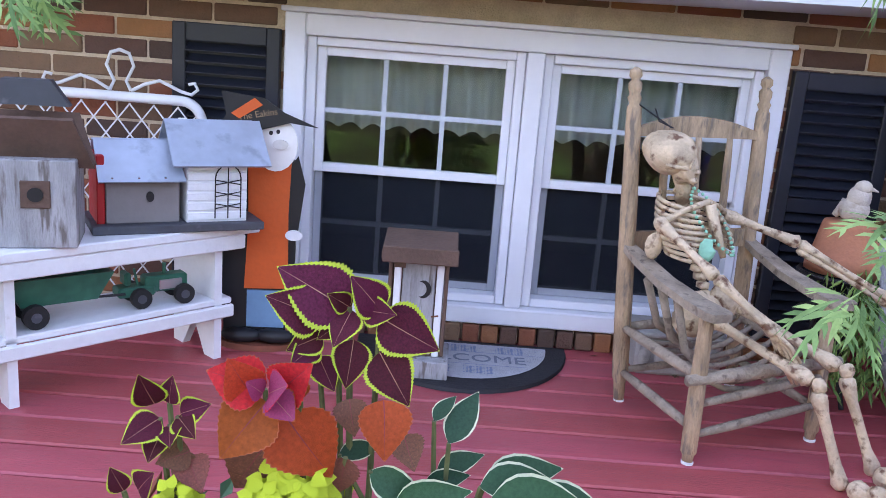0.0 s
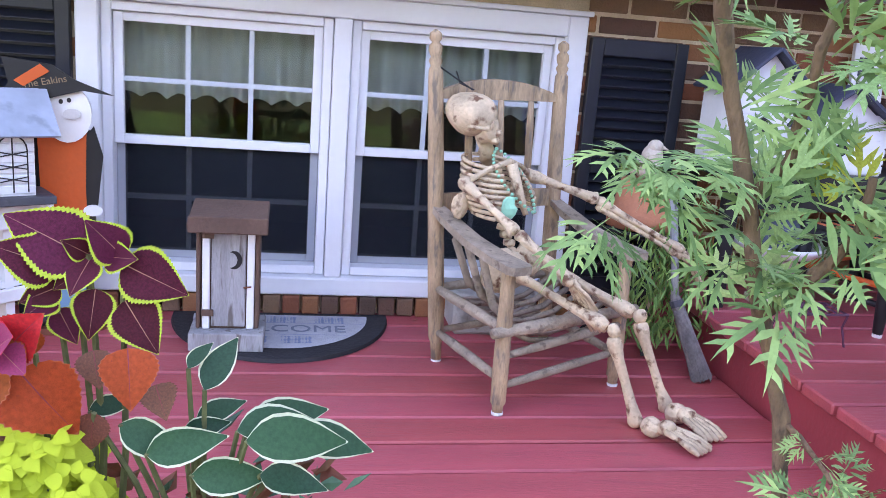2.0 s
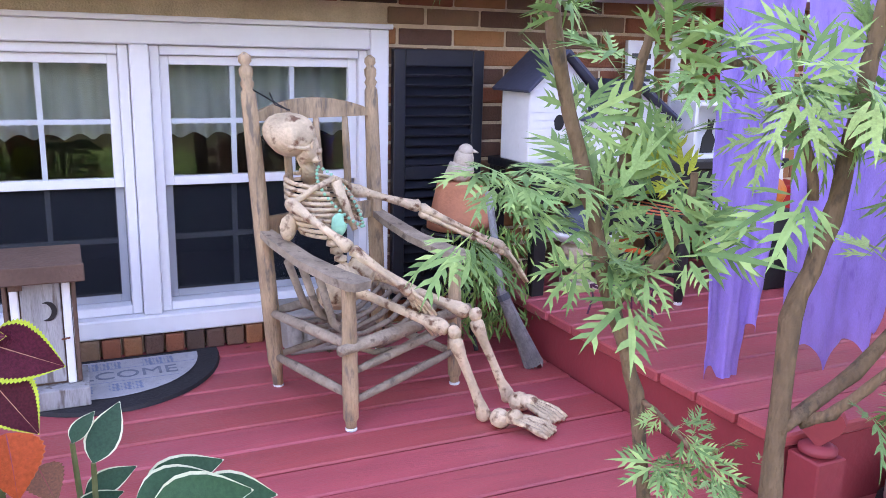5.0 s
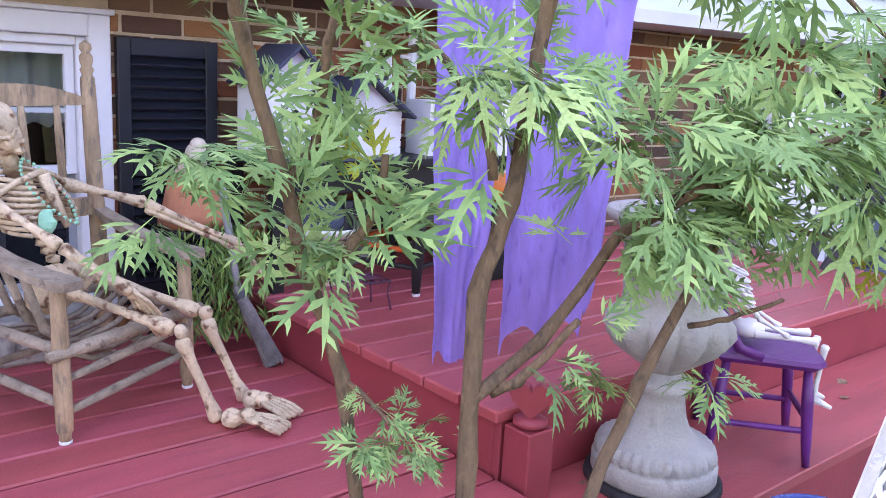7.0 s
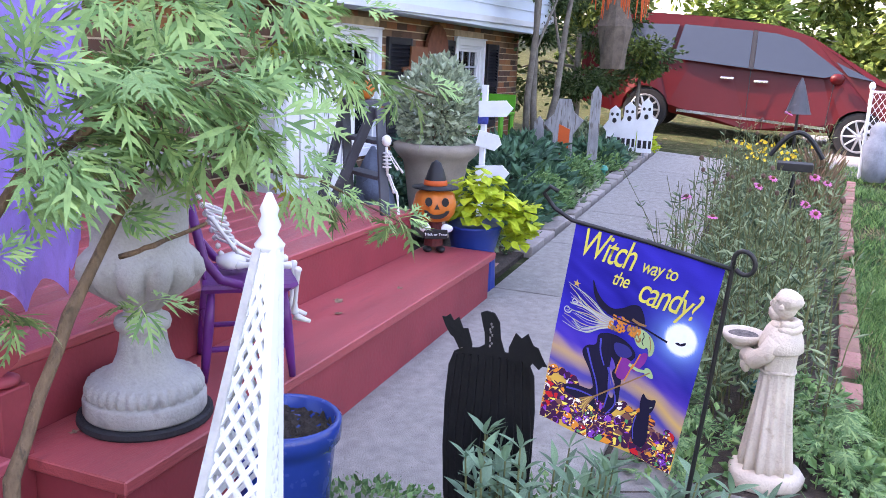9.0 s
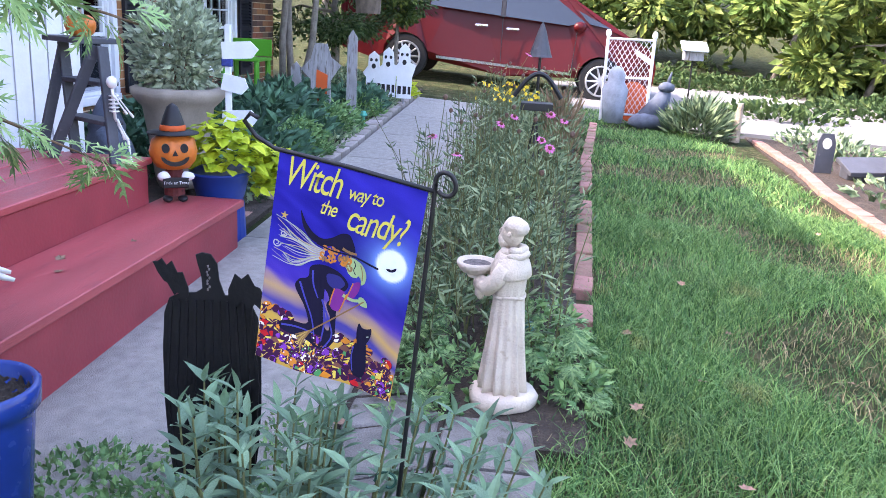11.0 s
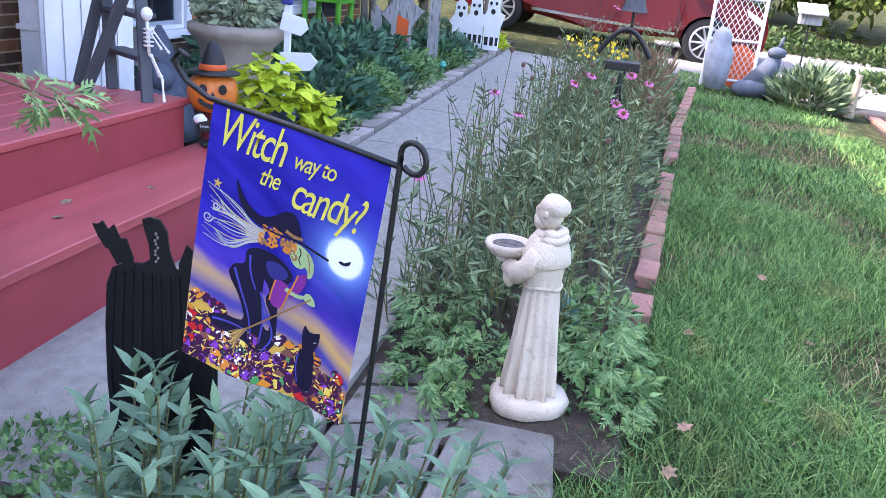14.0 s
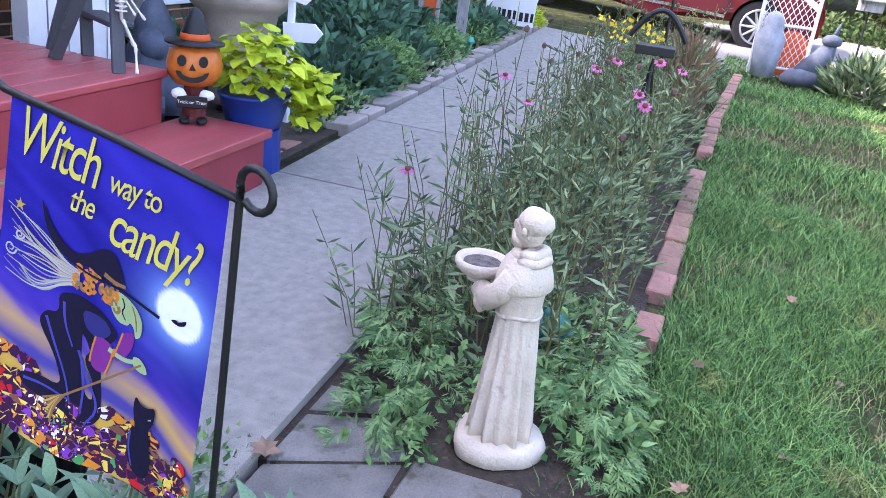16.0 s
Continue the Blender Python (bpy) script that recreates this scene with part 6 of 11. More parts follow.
def stepladder():
    o = Vector((3.95, 1.52, DECK_R))
    s = thing("stepladder", "dark grey wooden step ladder holding a pumpkin", "ladder", o)
    A, B = Vector((3.82, 1.32, DECK_R)), Vector((4.02, 1.62, DECK_R))
    up = Vector((0.03, 0.1, 0.52))
    back = Vector((0.25, -0.02, 0))

    def plank(name, p, q, w=0.05, t=0.02, mt=DARK_GREY):
        bm = nb()
        d = (q - p)
        side = (B - A).normalized()
        third = d.normalized().cross(side).normalized()
        m = Matrix((side, third, d.normalized())).transposed()
        box(bm, (p + q) / 2, (t, w, d.length), m, 0.003)
        part(name, bm, mt, s)

    for q in (A, B):
        plank("front_stile", q, q + up * 0.98 + back * 0.3)
        if q is A:
            plank("rear_stile", q + Vector((0.03, 0.02, 0)) + back * 0.0 + Vector((0.0, 0.3, 0)), q + up * 0.98 + back * 0.3 + Vector((0.0, 0.03, 0)))
    plank("rear_stile", Vector((4.0, 1.78, DECK_R)), B + up * 0.95 + back * 0.3)
    bm = nb()
    c = (A + B) / 2 + up + back * 0.3
    box(bm, c + Vector((0, 0, 0.01)), (0.2, 0.34, 0.024), rz_(-32), 0.003)
    part("top_step", bm, DARK_GREY, s)
    for f in (0.33, 0.66):
        bm = nb()
        box(bm, (A + B) / 2 + up * f + back * 0.3 * f + Vector((0.03, 0, 0)), (0.1, 0.33, 0.02), rz_(-32), 0.003)
        part("step", bm, DARK_GREY, s)
    return c + Vector((0, 0, 0.022))


LADDER_TOP = stepladder()
jack_pumpkin("orange_pumpkin", "round orange pumpkin on the ladder top", LADDER_TOP + Vector((0, 0.0, 0.0)), 0.065)


def tiny_skeleton():
    bm = nb()
    b = Vector((3.84, 1.28, DECK_R))
    blob(bm, b + Vector((0.02, 0.06, 0.36)), (0.026, 0.024, 0.03), None, 2, 0.1, 20)
    tube(bm, [b + Vector((0.02, 0.06, 0.33)), b + Vector((0.015, 0.05, 0.2))], 0.007, 6)
    for i in range(5):
        tube(bm, [b + Vector((0.02 + 0.02 * math.cos(q), 0.055 + 0.02 * math.sin(q), 0.3 - 0.017 * i)) for q in (0, 1.05, 2.1, 3.14, 4.2, 5.2, 6.28)], 0.0035, 4)
    bone(bm, b + Vector((0.01, 0.04, 0.2)), b + Vector((0.03, 0.0, 0.1)), 0.005)
    bone(bm, b + Vector((0.03, 0.0, 0.1)), b + Vector((0.01, -0.02, 0.005)), 0.005)
    bone(bm, b + Vector((0.03, 0.06, 0.2)), b + Vector((0.06, 0.03, 0.1)), 0.005)
    bone(bm, b + Vector((0.0, 0.05, 0.31)), b + Vector((0.03, 0.0, 0.22)), 0.004)
    bone(bm, b + Vector((0.04, 0.06, 0.31)), b + Vector((0.09, 0.0, 0.2)), 0.004)
    tagged(part("hanging_skeleton", bm, WHITE_BONE, None, "", True), "little white skeleton hung on the stepladder", "halloween prop")


tiny_skeleton()


def pumpkin_man():
    o = Vector((4.12, 1.18, STEP_Z))
    p = thing("pumpkin_witch_figure", "grinning pumpkin-headed figure in a starry witch hat", "figurine", o)
    M = Matrix.Translation(o) @ rz_(-62).to_4x4()
    Q = lambda x, y, z: M @ Vector((x, y, z))
    bm = nb()
    lathe(bm, [(0.02, 0.15), (0.075, 0.165), (0.1, 0.2), (0.108, 0.245), (0.095, 0.3), (0.06, 0.325), (0.02, 0.33)], o, 36, lambda a, z: 1 + 0.06 * abs(math.sin(a * 5)))
    head = part("pumpkin_head", bm, PUMPKIN, p, "", True)
    for x in (-0.042, 0.042):
        bm = nb()
        plate(bm, oval(x, 0.27, 0.018, 0.022, 12), M @ pose(0, -0.095, 0), 0.03)
        part("eye", bm, BLACK, head)
    bm = nb()
    plate(bm, [(-0.014, 0.235), (0.014, 0.235), (0, 0.262)], M @ pose(0, -0.106, 0), 0.02)
    part("nose", bm, BLACK, head)
    bm = nb()
    plate(bm, oval(0, 0.235, 0.065, 0.05, 12, 190, 350) + oval(0, 0.235, 0.05, 0.03, 10, 340, 200), M @ pose(0, -0.098, 0), 0.03)
    part("mouth", bm, BLACK, head)
    bm = nb()
    lathe(bm, [(0.02, 0.322), (0.12, 0.328), (0.12, 0.334), (0.062, 0.34), (0.056, 0.37), (0.04, 0.42), (0.025, 0.455), (0.004, 0.47)], o, 28)
    hat = part("hat", bm, BLACK, p, "", True)
    bm = nb()
    lathe(bm, [(0.06, 0.342), (0.0625, 0.345), (0.0585, 0.368), (0.055, 0.37)], o, 28)
    part("hat_band", bm, ORANGE, hat, "", True)
    for x in (-0.055, 0.055):
        bm = nb()
        blob(bm, Q(x, -0.09, 0.135), (0.032, 0.016, 0.026), rz_(-62), 2, 0.3, 30)
        part("glove", bm, WHITE_PAINT, p, "", True)
    bm = nb()
    box(bm, Q(0, -0.1, 0.105), (0.12, 0.012, 0.05), rz_(-62), 0.004)
    b = part("banner", bm, BLACK, p)
    lettering("Trick or Treat", 0.02, M @ pose(0, -0.108, 0.105, 90), WHITE_PAINT, b)
    bm = nb()
    tube(bm, [Q(0, 0, 0.03), Q(0, 0, 0.16)], [0.05, 0.04], 12)
    part("body", bm, mat("striped_suit", (0.12, 0.02, 0.02), 0.7, 0.5, 40, 0.1, 60), p)
    for x in (-0.035, 0.035):
        bm = nb()
        blob(bm, Q(x, -0.04, 0.016), (0.024, 0.045, 0.016), rz_(-62))
        part("boot", bm, BLACK, p, "", True)


pumpkin_man()

# ---- plants ----
def leaf_mesh(name, outline, fold=0.25, curl=0.3, margin=None, mats=(), rib=0.0):
    """One leaf along +y from the origin, from half-widths along its length; fold lifts the edges, curl bends the tip down.
    margin: the share of the half-width that belongs to the rim, which takes the second material."""
    verts, faces, ids = [], [], []
    n = len(outline)
    cols = 6 if rib else 5 if margin else 3
    for i, (t, w) in enumerate(outline):
        z = -curl * t * t * 0.5
        xs = (-w, -w * (1 - margin), 0, w * (1 - margin), w) if margin else (-w, 0, w)
        if rib:
            e = min(rib * (1.1 - t), w * 0.3)
            xs = (-w, -w * (1 - margin), -e, e, w * (1 - margin), w)
        for x in xs:
            verts.append((x, t, z + fold * abs(x)))
    for i in range(n - 1):
        for k in range(cols - 1):
            a = i * cols + k
            faces.append((a, a + 1, a + 1 + cols, a + cols))
            ids.append(1 if margin and (k in (0, cols - 2) or i >= n - 2) else 2 if rib and k == 2 else 0)
    me = bpy.data.meshes.new(name)
    me.from_pydata(verts, [], faces)
    for m in mats:
        me.materials.append(m)
    if margin:
        me.polygons.foreach_set("material_index", ids)
    me.polygons.foreach_set("use_smooth", [True] * len(faces))
    return me


def aim(p, d, up=(0, 0, 1), size=1.0, twist=0.0):
    """A pose at p whose y axis points along d, with z as near to up as it can."""
    y = Vector(d).normalized()
    x = y.cross(Vector(up))
    x = x.normalized() if x.length > 1e-4 else Vector((1, 0, 0))
    z = x.cross(y)
    m = Matrix((x, y, z)).transposed().to_4x4() @ Matrix.Rotation(twist, 4, "Y")
    return Matrix.Translation(p) @ m @ Matrix.Diagonal((size, size, size, 1))


def put_leaf(parent, me, m, name="leaf"):
    ob = new(name, me)
    ob.parent = parent
    ob.matrix_basis = FRAME_OF[parent].inverted() @ m
    return ob


def leaf_cloud(name, parent, material, pts, dirs, sizes, wide=0.35, fold=0.2, label="", kind="stuff"):
    """Many small leaves in one mesh: five corners and four facets each."""
    p, d, s = np.asarray(pts, float), np.asarray(dirs, float), np.asarray(sizes, float)[:, None]
    d = d / np.linalg.norm(d, axis=1)[:, None]
    r = np.random.RandomState(len(p)).normal(size=d.shape)
    x = np.cross(d, r)
    x /= np.linalg.norm(x, axis=1)[:, None] + 1e-9
    z = np.cross(x, d)
    base, tip = p, p + d * s
    mid = p + d * s * 0.5 - z * s * fold * 0.4
    lft, rgt = p + d * s * 0.45 - x * s * wide / 2 + z * s * 0.05, p + d * s * 0.45 + x * s * wide / 2 + z * s * 0.05
    v = np.stack([base, lft, rgt, tip, mid], 1).reshape(-1, 3)
    n = len(p)
    k = (np.arange(n) * 5)[:, None]
    f = np.concatenate([k + np.array([[0, 4, 1]]), k + np.array([[0, 2, 4]]), k + np.array([[1, 4, 3]]), k + np.array([[4, 2, 3]])], 0)
    inv = np.array(FRAME_OF[parent].inverted()) if parent is not None else np.eye(4)
    v = v @ inv[:3, :3].T + inv[:3, 3]
    me = bpy.data.meshes.new(name)
    me.from_pydata(v.tolist(), [], f.tolist())
    ob = link_mesh(name, me, material, parent, label)
    if kind:
        ob["kind"] = kind
    return ob


def serrate(rows, amp, n):
    """Finer rows with a toothed edge."""
    out = []
    for i in range(n + 1):
        t = i / n
        for (t0, w0), (t1, w1) in zip(rows, rows[1:]):
            if t0 <= t <= t1 + 1e-9:
                w = w0 + (w1 - w0) * (t - t0) / (t1 - t0)
                break
        out.append((t, w * (1 + (amp if i % 2 else -amp * 0.4)) if 0 < i < n else w))
    return out


OVATE = [(0, 0.0), (0.05, 0.2), (0.13, 0.35), (0.25, 0.44), (0.38, 0.455), (0.55, 0.38), (0.72, 0.255), (0.87, 0.12), (1, 0.0)]
VEIN = mat("pale_leaf_vein", (0.42, 0.2, 0.13), 0.55, 0.2, 30, 0.1, 60, thin=0.1)
CORAL_VEIN = mat("dark_leaf_vein", (0.25, 0.03, 0.045), 0.55, 0.2, 30, 0.1, 60)
BRONZE_LEAF = mat("bronze_coleus_leaf", (0.16, 0.055, 0.03), 0.6, 0.4, 18, 0.3, 70, rnd=0.3, col2=(0.3, 0.12, 0.05), cut=0.58, thin=0.1)
VIOLET_LEAF = mat("violet_red_leaf", (0.28, 0.03, 0.09), 0.55, 0.3, 24, 0.2, 70)
COLEUS = leaf_mesh("leaf", serrate([(t, w * 0.92) for t, w in OVATE], 0.055, 44), 0.16, 0.35, 0.15, (COLEUS_IN, COLEUS_EDGE, VEIN), 0.008)
CORAL = leaf_mesh("leaf", serrate(OVATE, 0.05, 26), 0.24, 0.45, 0.03, (COLEUS_RED, COLEUS_RIM, CORAL_VEIN), 0.009)
BRONZE = leaf_mesh("leaf", serrate(OVATE, 0.08, 24), 0.24, 0.45, 0.04, (BRONZE_LEAF, BRONZE_LEAF, CORAL_VEIN), 0.009)
VIOLET = leaf_mesh("leaf", serrate(OVATE, 0.06, 18), 0.2, 0.2, 0.08, (VIOLET_LEAF, COLEUS_RED, VEIN), 0.012)
HOSTA = leaf_mesh("leaf", [(0, 0.02), (0.06, 0.1), (0.14, 0.18), (0.25, 0.235), (0.4, 0.25), (0.55, 0.225), (0.7, 0.165), (0.82, 0.1), (0.92, 0.045), (0.97, 0.02), (1, 0.0)], 0.35, 0.5, 0.13, (HOSTA_IN, HOSTA_EDGE))
LANCE = leaf_mesh("leaf", [(0, 0.01), (0.12, 0.085), (0.35, 0.16), (0.6, 0.135), (0.82, 0.065), (1, 0.0)], 0.35, 0.3, None, (SHRUB_OBJ,))
LIMEF = leaf_mesh("leaf", serrate(OVATE, 0.12, 18), 0.2, 0.3, None, (LIME,))


def whorl(parent, tip, n, size, me, tiers=3, rng=RNG, droop=0.2, start=0.0, lean=(0.0, -0.72, 0.7)):
    """Opposite pairs of leaves round a stem's tip, smaller towards the top; the rosette leans towards the light."""
    tip = Vector(tip)
    ax = Vector(lean).normalized()
    e1 = Vector((1, 0, 0))
    e2 = ax.cross(e1).normalized()
    for k in range(tiers):
        f = 0.42 + 0.58 * k / max(1, tiers - 1)
        for i in range(n):
            a = start + 2 * math.pi * i / n + (math.pi / n if k % 2 else 0) + rng.uniform(-0.22, 0.22)
            d = e1 * math.cos(a) + e2 * math.sin(a) + ax * (0.35 - 0.55 * k / max(1, tiers - 1) - droop + rng.uniform(-0.15, 0.15))
            d = d + Vector((0, 0, -0.25))
            put_leaf(parent, me, aim(tip - ax * 0.022 * k + d.normalized() * 0.01, d, ax, size * f * rng.uniform(0.85, 1.12), rng.uniform(-0.25, 0.25)))


def coleus_bed():
    """Potted coleus and hosta in front of the porch, near the camera at the start."""
    r = random.Random(11)
    pot = thing("foliage_pot", "brown planter half hidden by coleus and hosta leaves", "planter", (-0.1, 1.0, 0))
    bm = nb()
    lathe(bm, [(0.22, 0.0), (0.25, 0.2), (0.28, 0.5), (0.3, 0.52), (0.3, 0.56), (0.27, 0.56), (0.26, 0.53), (0.02, 0.53)], (-0.12, 0.92, 0.0), 28)
    part("pot_body", bm, BROWN_WOOD, pot, "", True)
    soil_z = 0.53

    def plant(name, label, rows, me, stalk):
        """Leaves from their base to their tip, facing up and out, on a few stems."""
        base = Vector((sum(a[0] for a, b in rows) / len(rows), 0.94, soil_z))
        p = thing(name, label, "plant", base)
        for a, b in rows[::stalk]:
            bm = nb()
            a = Vector(a)
            b0 = Vector((base.x * 0.6 + a.x * 0.4, 0.95, soil_z - 0.02))
            tube(bm, [b0, b0.lerp(a, 0.5) + Vector((0.01, 0.01, 0.02)), a], [0.005, 0.0045, 0.0035], 6)
            part("stem", bm, STEM, p)
        for a, b in rows:
            a, b = Vector(a), Vector(b)
            put_leaf(p, me, aim(a, b - a, (r.uniform(-0.2, 0.2), -0.9, 0.45), (b - a).length * 0.94, r.uniform(-0.2, 0.2)))
        return p

    def whorled(name, label, tips, me, n=4, tiers=3, droop=0.2):
        base = Vector((sum(t[0] for t in tips) / len(tips), sum(t[1] for t in tips) / len(tips), soil_z))
        p = thing(name, label, "plant", base)
        for t in tips:
            whorl(p, t[:3], n, t[3], me, tiers, r, droop, r.random() * 3)
        return p

    plant("burgundy_coleus", "burgundy coleus plant with toothed lime green leaf margins", [((-0.108, 0.95, 1.036), (-0.196, 0.93, 1.093)), ((-0.071, 0.95, 1.039), (-0.103, 0.92, 1.088)), ((-0.14, 0.95, 1.023), (-0.2, 0.91, 1.061)), ((-0.109, 0.95, 1.041), (-0.132, 0.93, 1.061)), ((-0.091, 0.95, 1.038), (-0.053, 0.92, 1.046)), ((-0.106, 0.95, 1.037), (-0.123, 0.91, 1.004)), ((-0.072, 0.95, 1.031), (0.006, 0.93, 0.998)), ((-0.102, 0.95, 1.0), (-0.104, 0.92, 0.945)), ((-0.07, 0.95, 0.987), (-0.027, 0.91, 0.934)), ((-0.143, 0.95, 0.975), (-0.119, 0.93, 0.937)), ((-0.14, 0.95, 1.002), (-0.178, 0.92, 0.991)), ((-0.147, 0.95, 0.991), (-0.169, 0.91, 0.978)), ((-0.122, 0.95, 1.017), (-0.144, 0.93, 1.004))], COLEUS, 3)
    plant("burgundy_coleus", "small burgundy coleus sprig with wide lime margins", [((-0.315, 0.92, 0.912), (-0.312, 0.91, 0.951)), ((-0.333, 0.92, 0.91), (-0.342, 0.89, 0.954)), ((-0.327, 0.92, 0.892), (-0.361, 0.88, 0.876)), ((-0.302, 0.92, 0.9), (-0.264, 0.91, 0.92)), ((-0.305, 0.92, 0.896), (-0.277, 0.89, 0.885)), ((-0.328, 0.92, 0.867), (-0.328, 0.88, 0.857)), ((-0.372, 0.92, 0.791), (-0.385, 0.91, 0.826)), ((-0.354, 0.92, 0.793), (-0.331, 0.89, 0.833)), ((-0.315, 0.92, 0.884), (-0.304, 0.88, 0.879))], COLEUS, 2)
    coral = plant("coral_coleus", "coral red coleus plant with large drooping leaves", [((-0.197, 0.9, 0.949), (-0.268, 0.89, 0.972)), ((-0.182, 0.9, 0.945), (-0.144, 0.87, 0.993)), ((-0.194, 0.9, 0.934), (-0.245, 0.86, 0.872)), ((-0.174, 0.9, 0.92), (-0.108, 0.89, 0.835)), ((-0.214, 0.9, 0.942), (-0.231, 0.87, 0.991)), ((-0.058, 0.9, 0.947), (-0.047, 0.86, 0.886)), ((-0.155, 0.9, 0.939), (-0.179, 0.89, 0.978))], CORAL, 3)
    for a, b in [((-0.197, 0.89, 0.948), (-0.211, 0.87, 0.969)), ((-0.187, 0.89, 0.946), (-0.155, 0.86, 0.932)), ((-0.19, 0.89, 0.948), (-0.166, 0.85, 0.978))]:
        a, b = Vector(a), Vector(b)
        put_leaf(coral, VIOLET, aim(a, b - a, (0, -0.8, 0.6), (b - a).length))
    plant("bronze_coleus", "bronze brown coleus leaves under the coral ones", [((-0.194, 0.93, 0.876), (-0.243, 0.92, 0.791)), ((-0.101, 0.93, 0.932), (-0.091, 0.9, 0.896)), ((-0.033, 0.93, 0.89), (-0.016, 0.89, 0.866)), ((-0.102, 0.93, 0.854), (-0.108, 0.92, 0.805)), ((-0.293, 0.93, 0.846), (-0.326, 0.9, 0.842)), ((-0.296, 0.93, 0.838), (-0.268, 0.89, 0.817)), ((-0.3, 0.93, 0.845), (-0.292, 0.92, 0.82))], BRONZE, 3)
    whorled("lime_coleus", "bright lime green ruffled coleus", [(*(-0.146, 0.9, 0.844), 0.05), (*(-0.17, 0.89, 0.825), 0.05), (*(-0.195, 0.88, 0.817), 0.05), (*(-0.158, 0.9, 0.802), 0.05), (*(-0.188, 0.9, 0.83), 0.05), (*(-0.2, 0.88, 0.799), 0.05), (*(-0.116, 0.88, 0.792), 0.045), (*(-0.302, 0.88, 0.812), 0.04)], LIMEF, 8, 5, 0.1)
    h = thing("variegated_hosta", "blue-green hosta with cream leaf margins", "plant", (0.05, 0.95, soil_z))
    base = Vector((0.02, 0.95, soil_z))
    look_up = Vector((0.0, -0.75, 0.66)).normalized()
    e2 = look_up.cross(Vector((1, 0, 0))).normalized()
    for p, ang, ln in (((0.023, 0.93, 0.884), 65, 0.078), ((0.003, 0.94, 0.907), 58, 0.045), ((0.064, 0.9, 0.845), 14, 0.1), ((0.012, 0.95, 0.836), 22, 0.062), ((-0.069, 0.91, 0.849), -28, 0.085), ((0.076, 0.87, 0.847), 4, 0.12), ((-0.001, 0.93, 0.831), 8, 0.055), ((-0.112, 0.95, 0.847), 18, 0.055), ((-0.035, 0.88, 0.827), 10, 0.09), ((0.074, 0.95, 0.829), 12, 0.1), ((0.129, 0.92, 0.829), -8, 0.1), ((0.016, 0.87, 0.805), -2, 0.09), ((0.092, 0.88, 0.799), -12, 0.08)):
        p = Vector(p)
        bm = nb()
        tube(bm, [base, base.lerp(p, 0.6) + Vector((0, 0, 0.03)), p], [0.005, 0.004, 0.003], 5)
        part("leaf_stalk", bm, STEM, h)
        d = Vector((1, 0, 0)) * math.cos(radians(ang)) + e2 * math.sin(radians(ang)) + look_up * r.uniform(-0.1, 0.25)
        put_leaf(h, HOSTA, aim(p, d, look_up, ln, r.uniform(-0.4, 0.4)))
    # dark understorey that fills the pot
    pts, ds, ss = [], [], []
    for i in range(500):
        pts.append((r.uniform(-0.4, 0.2), r.uniform(0.78, 1.08), r.uniform(0.5, 0.76)))
        ds.append((r.uniform(-1, 1), r.uniform(-1, 0.5), r.uniform(-0.2, 1)))
        ss.append(r.uniform(0.03, 0.06))
    under = thing("pot_filler", "dark green and bronze leaves filling the planter", "plant", (-0.1, 0.93, soil_z))
    leaf_cloud("leaves", under, HOSTA_DARK, pts[:300], ds[:300], ss[:300], 0.5)
    leaf_cloud("bronze_leaves", under, mat("bronze_leaf", (0.16, 0.06, 0.025), 0.6, 0.3, 30, 0.1, 60, rnd=0.4, island=True, thin=0.2), pts[300:], ds[300:], ss[300:], 0.6)


coleus_bed()


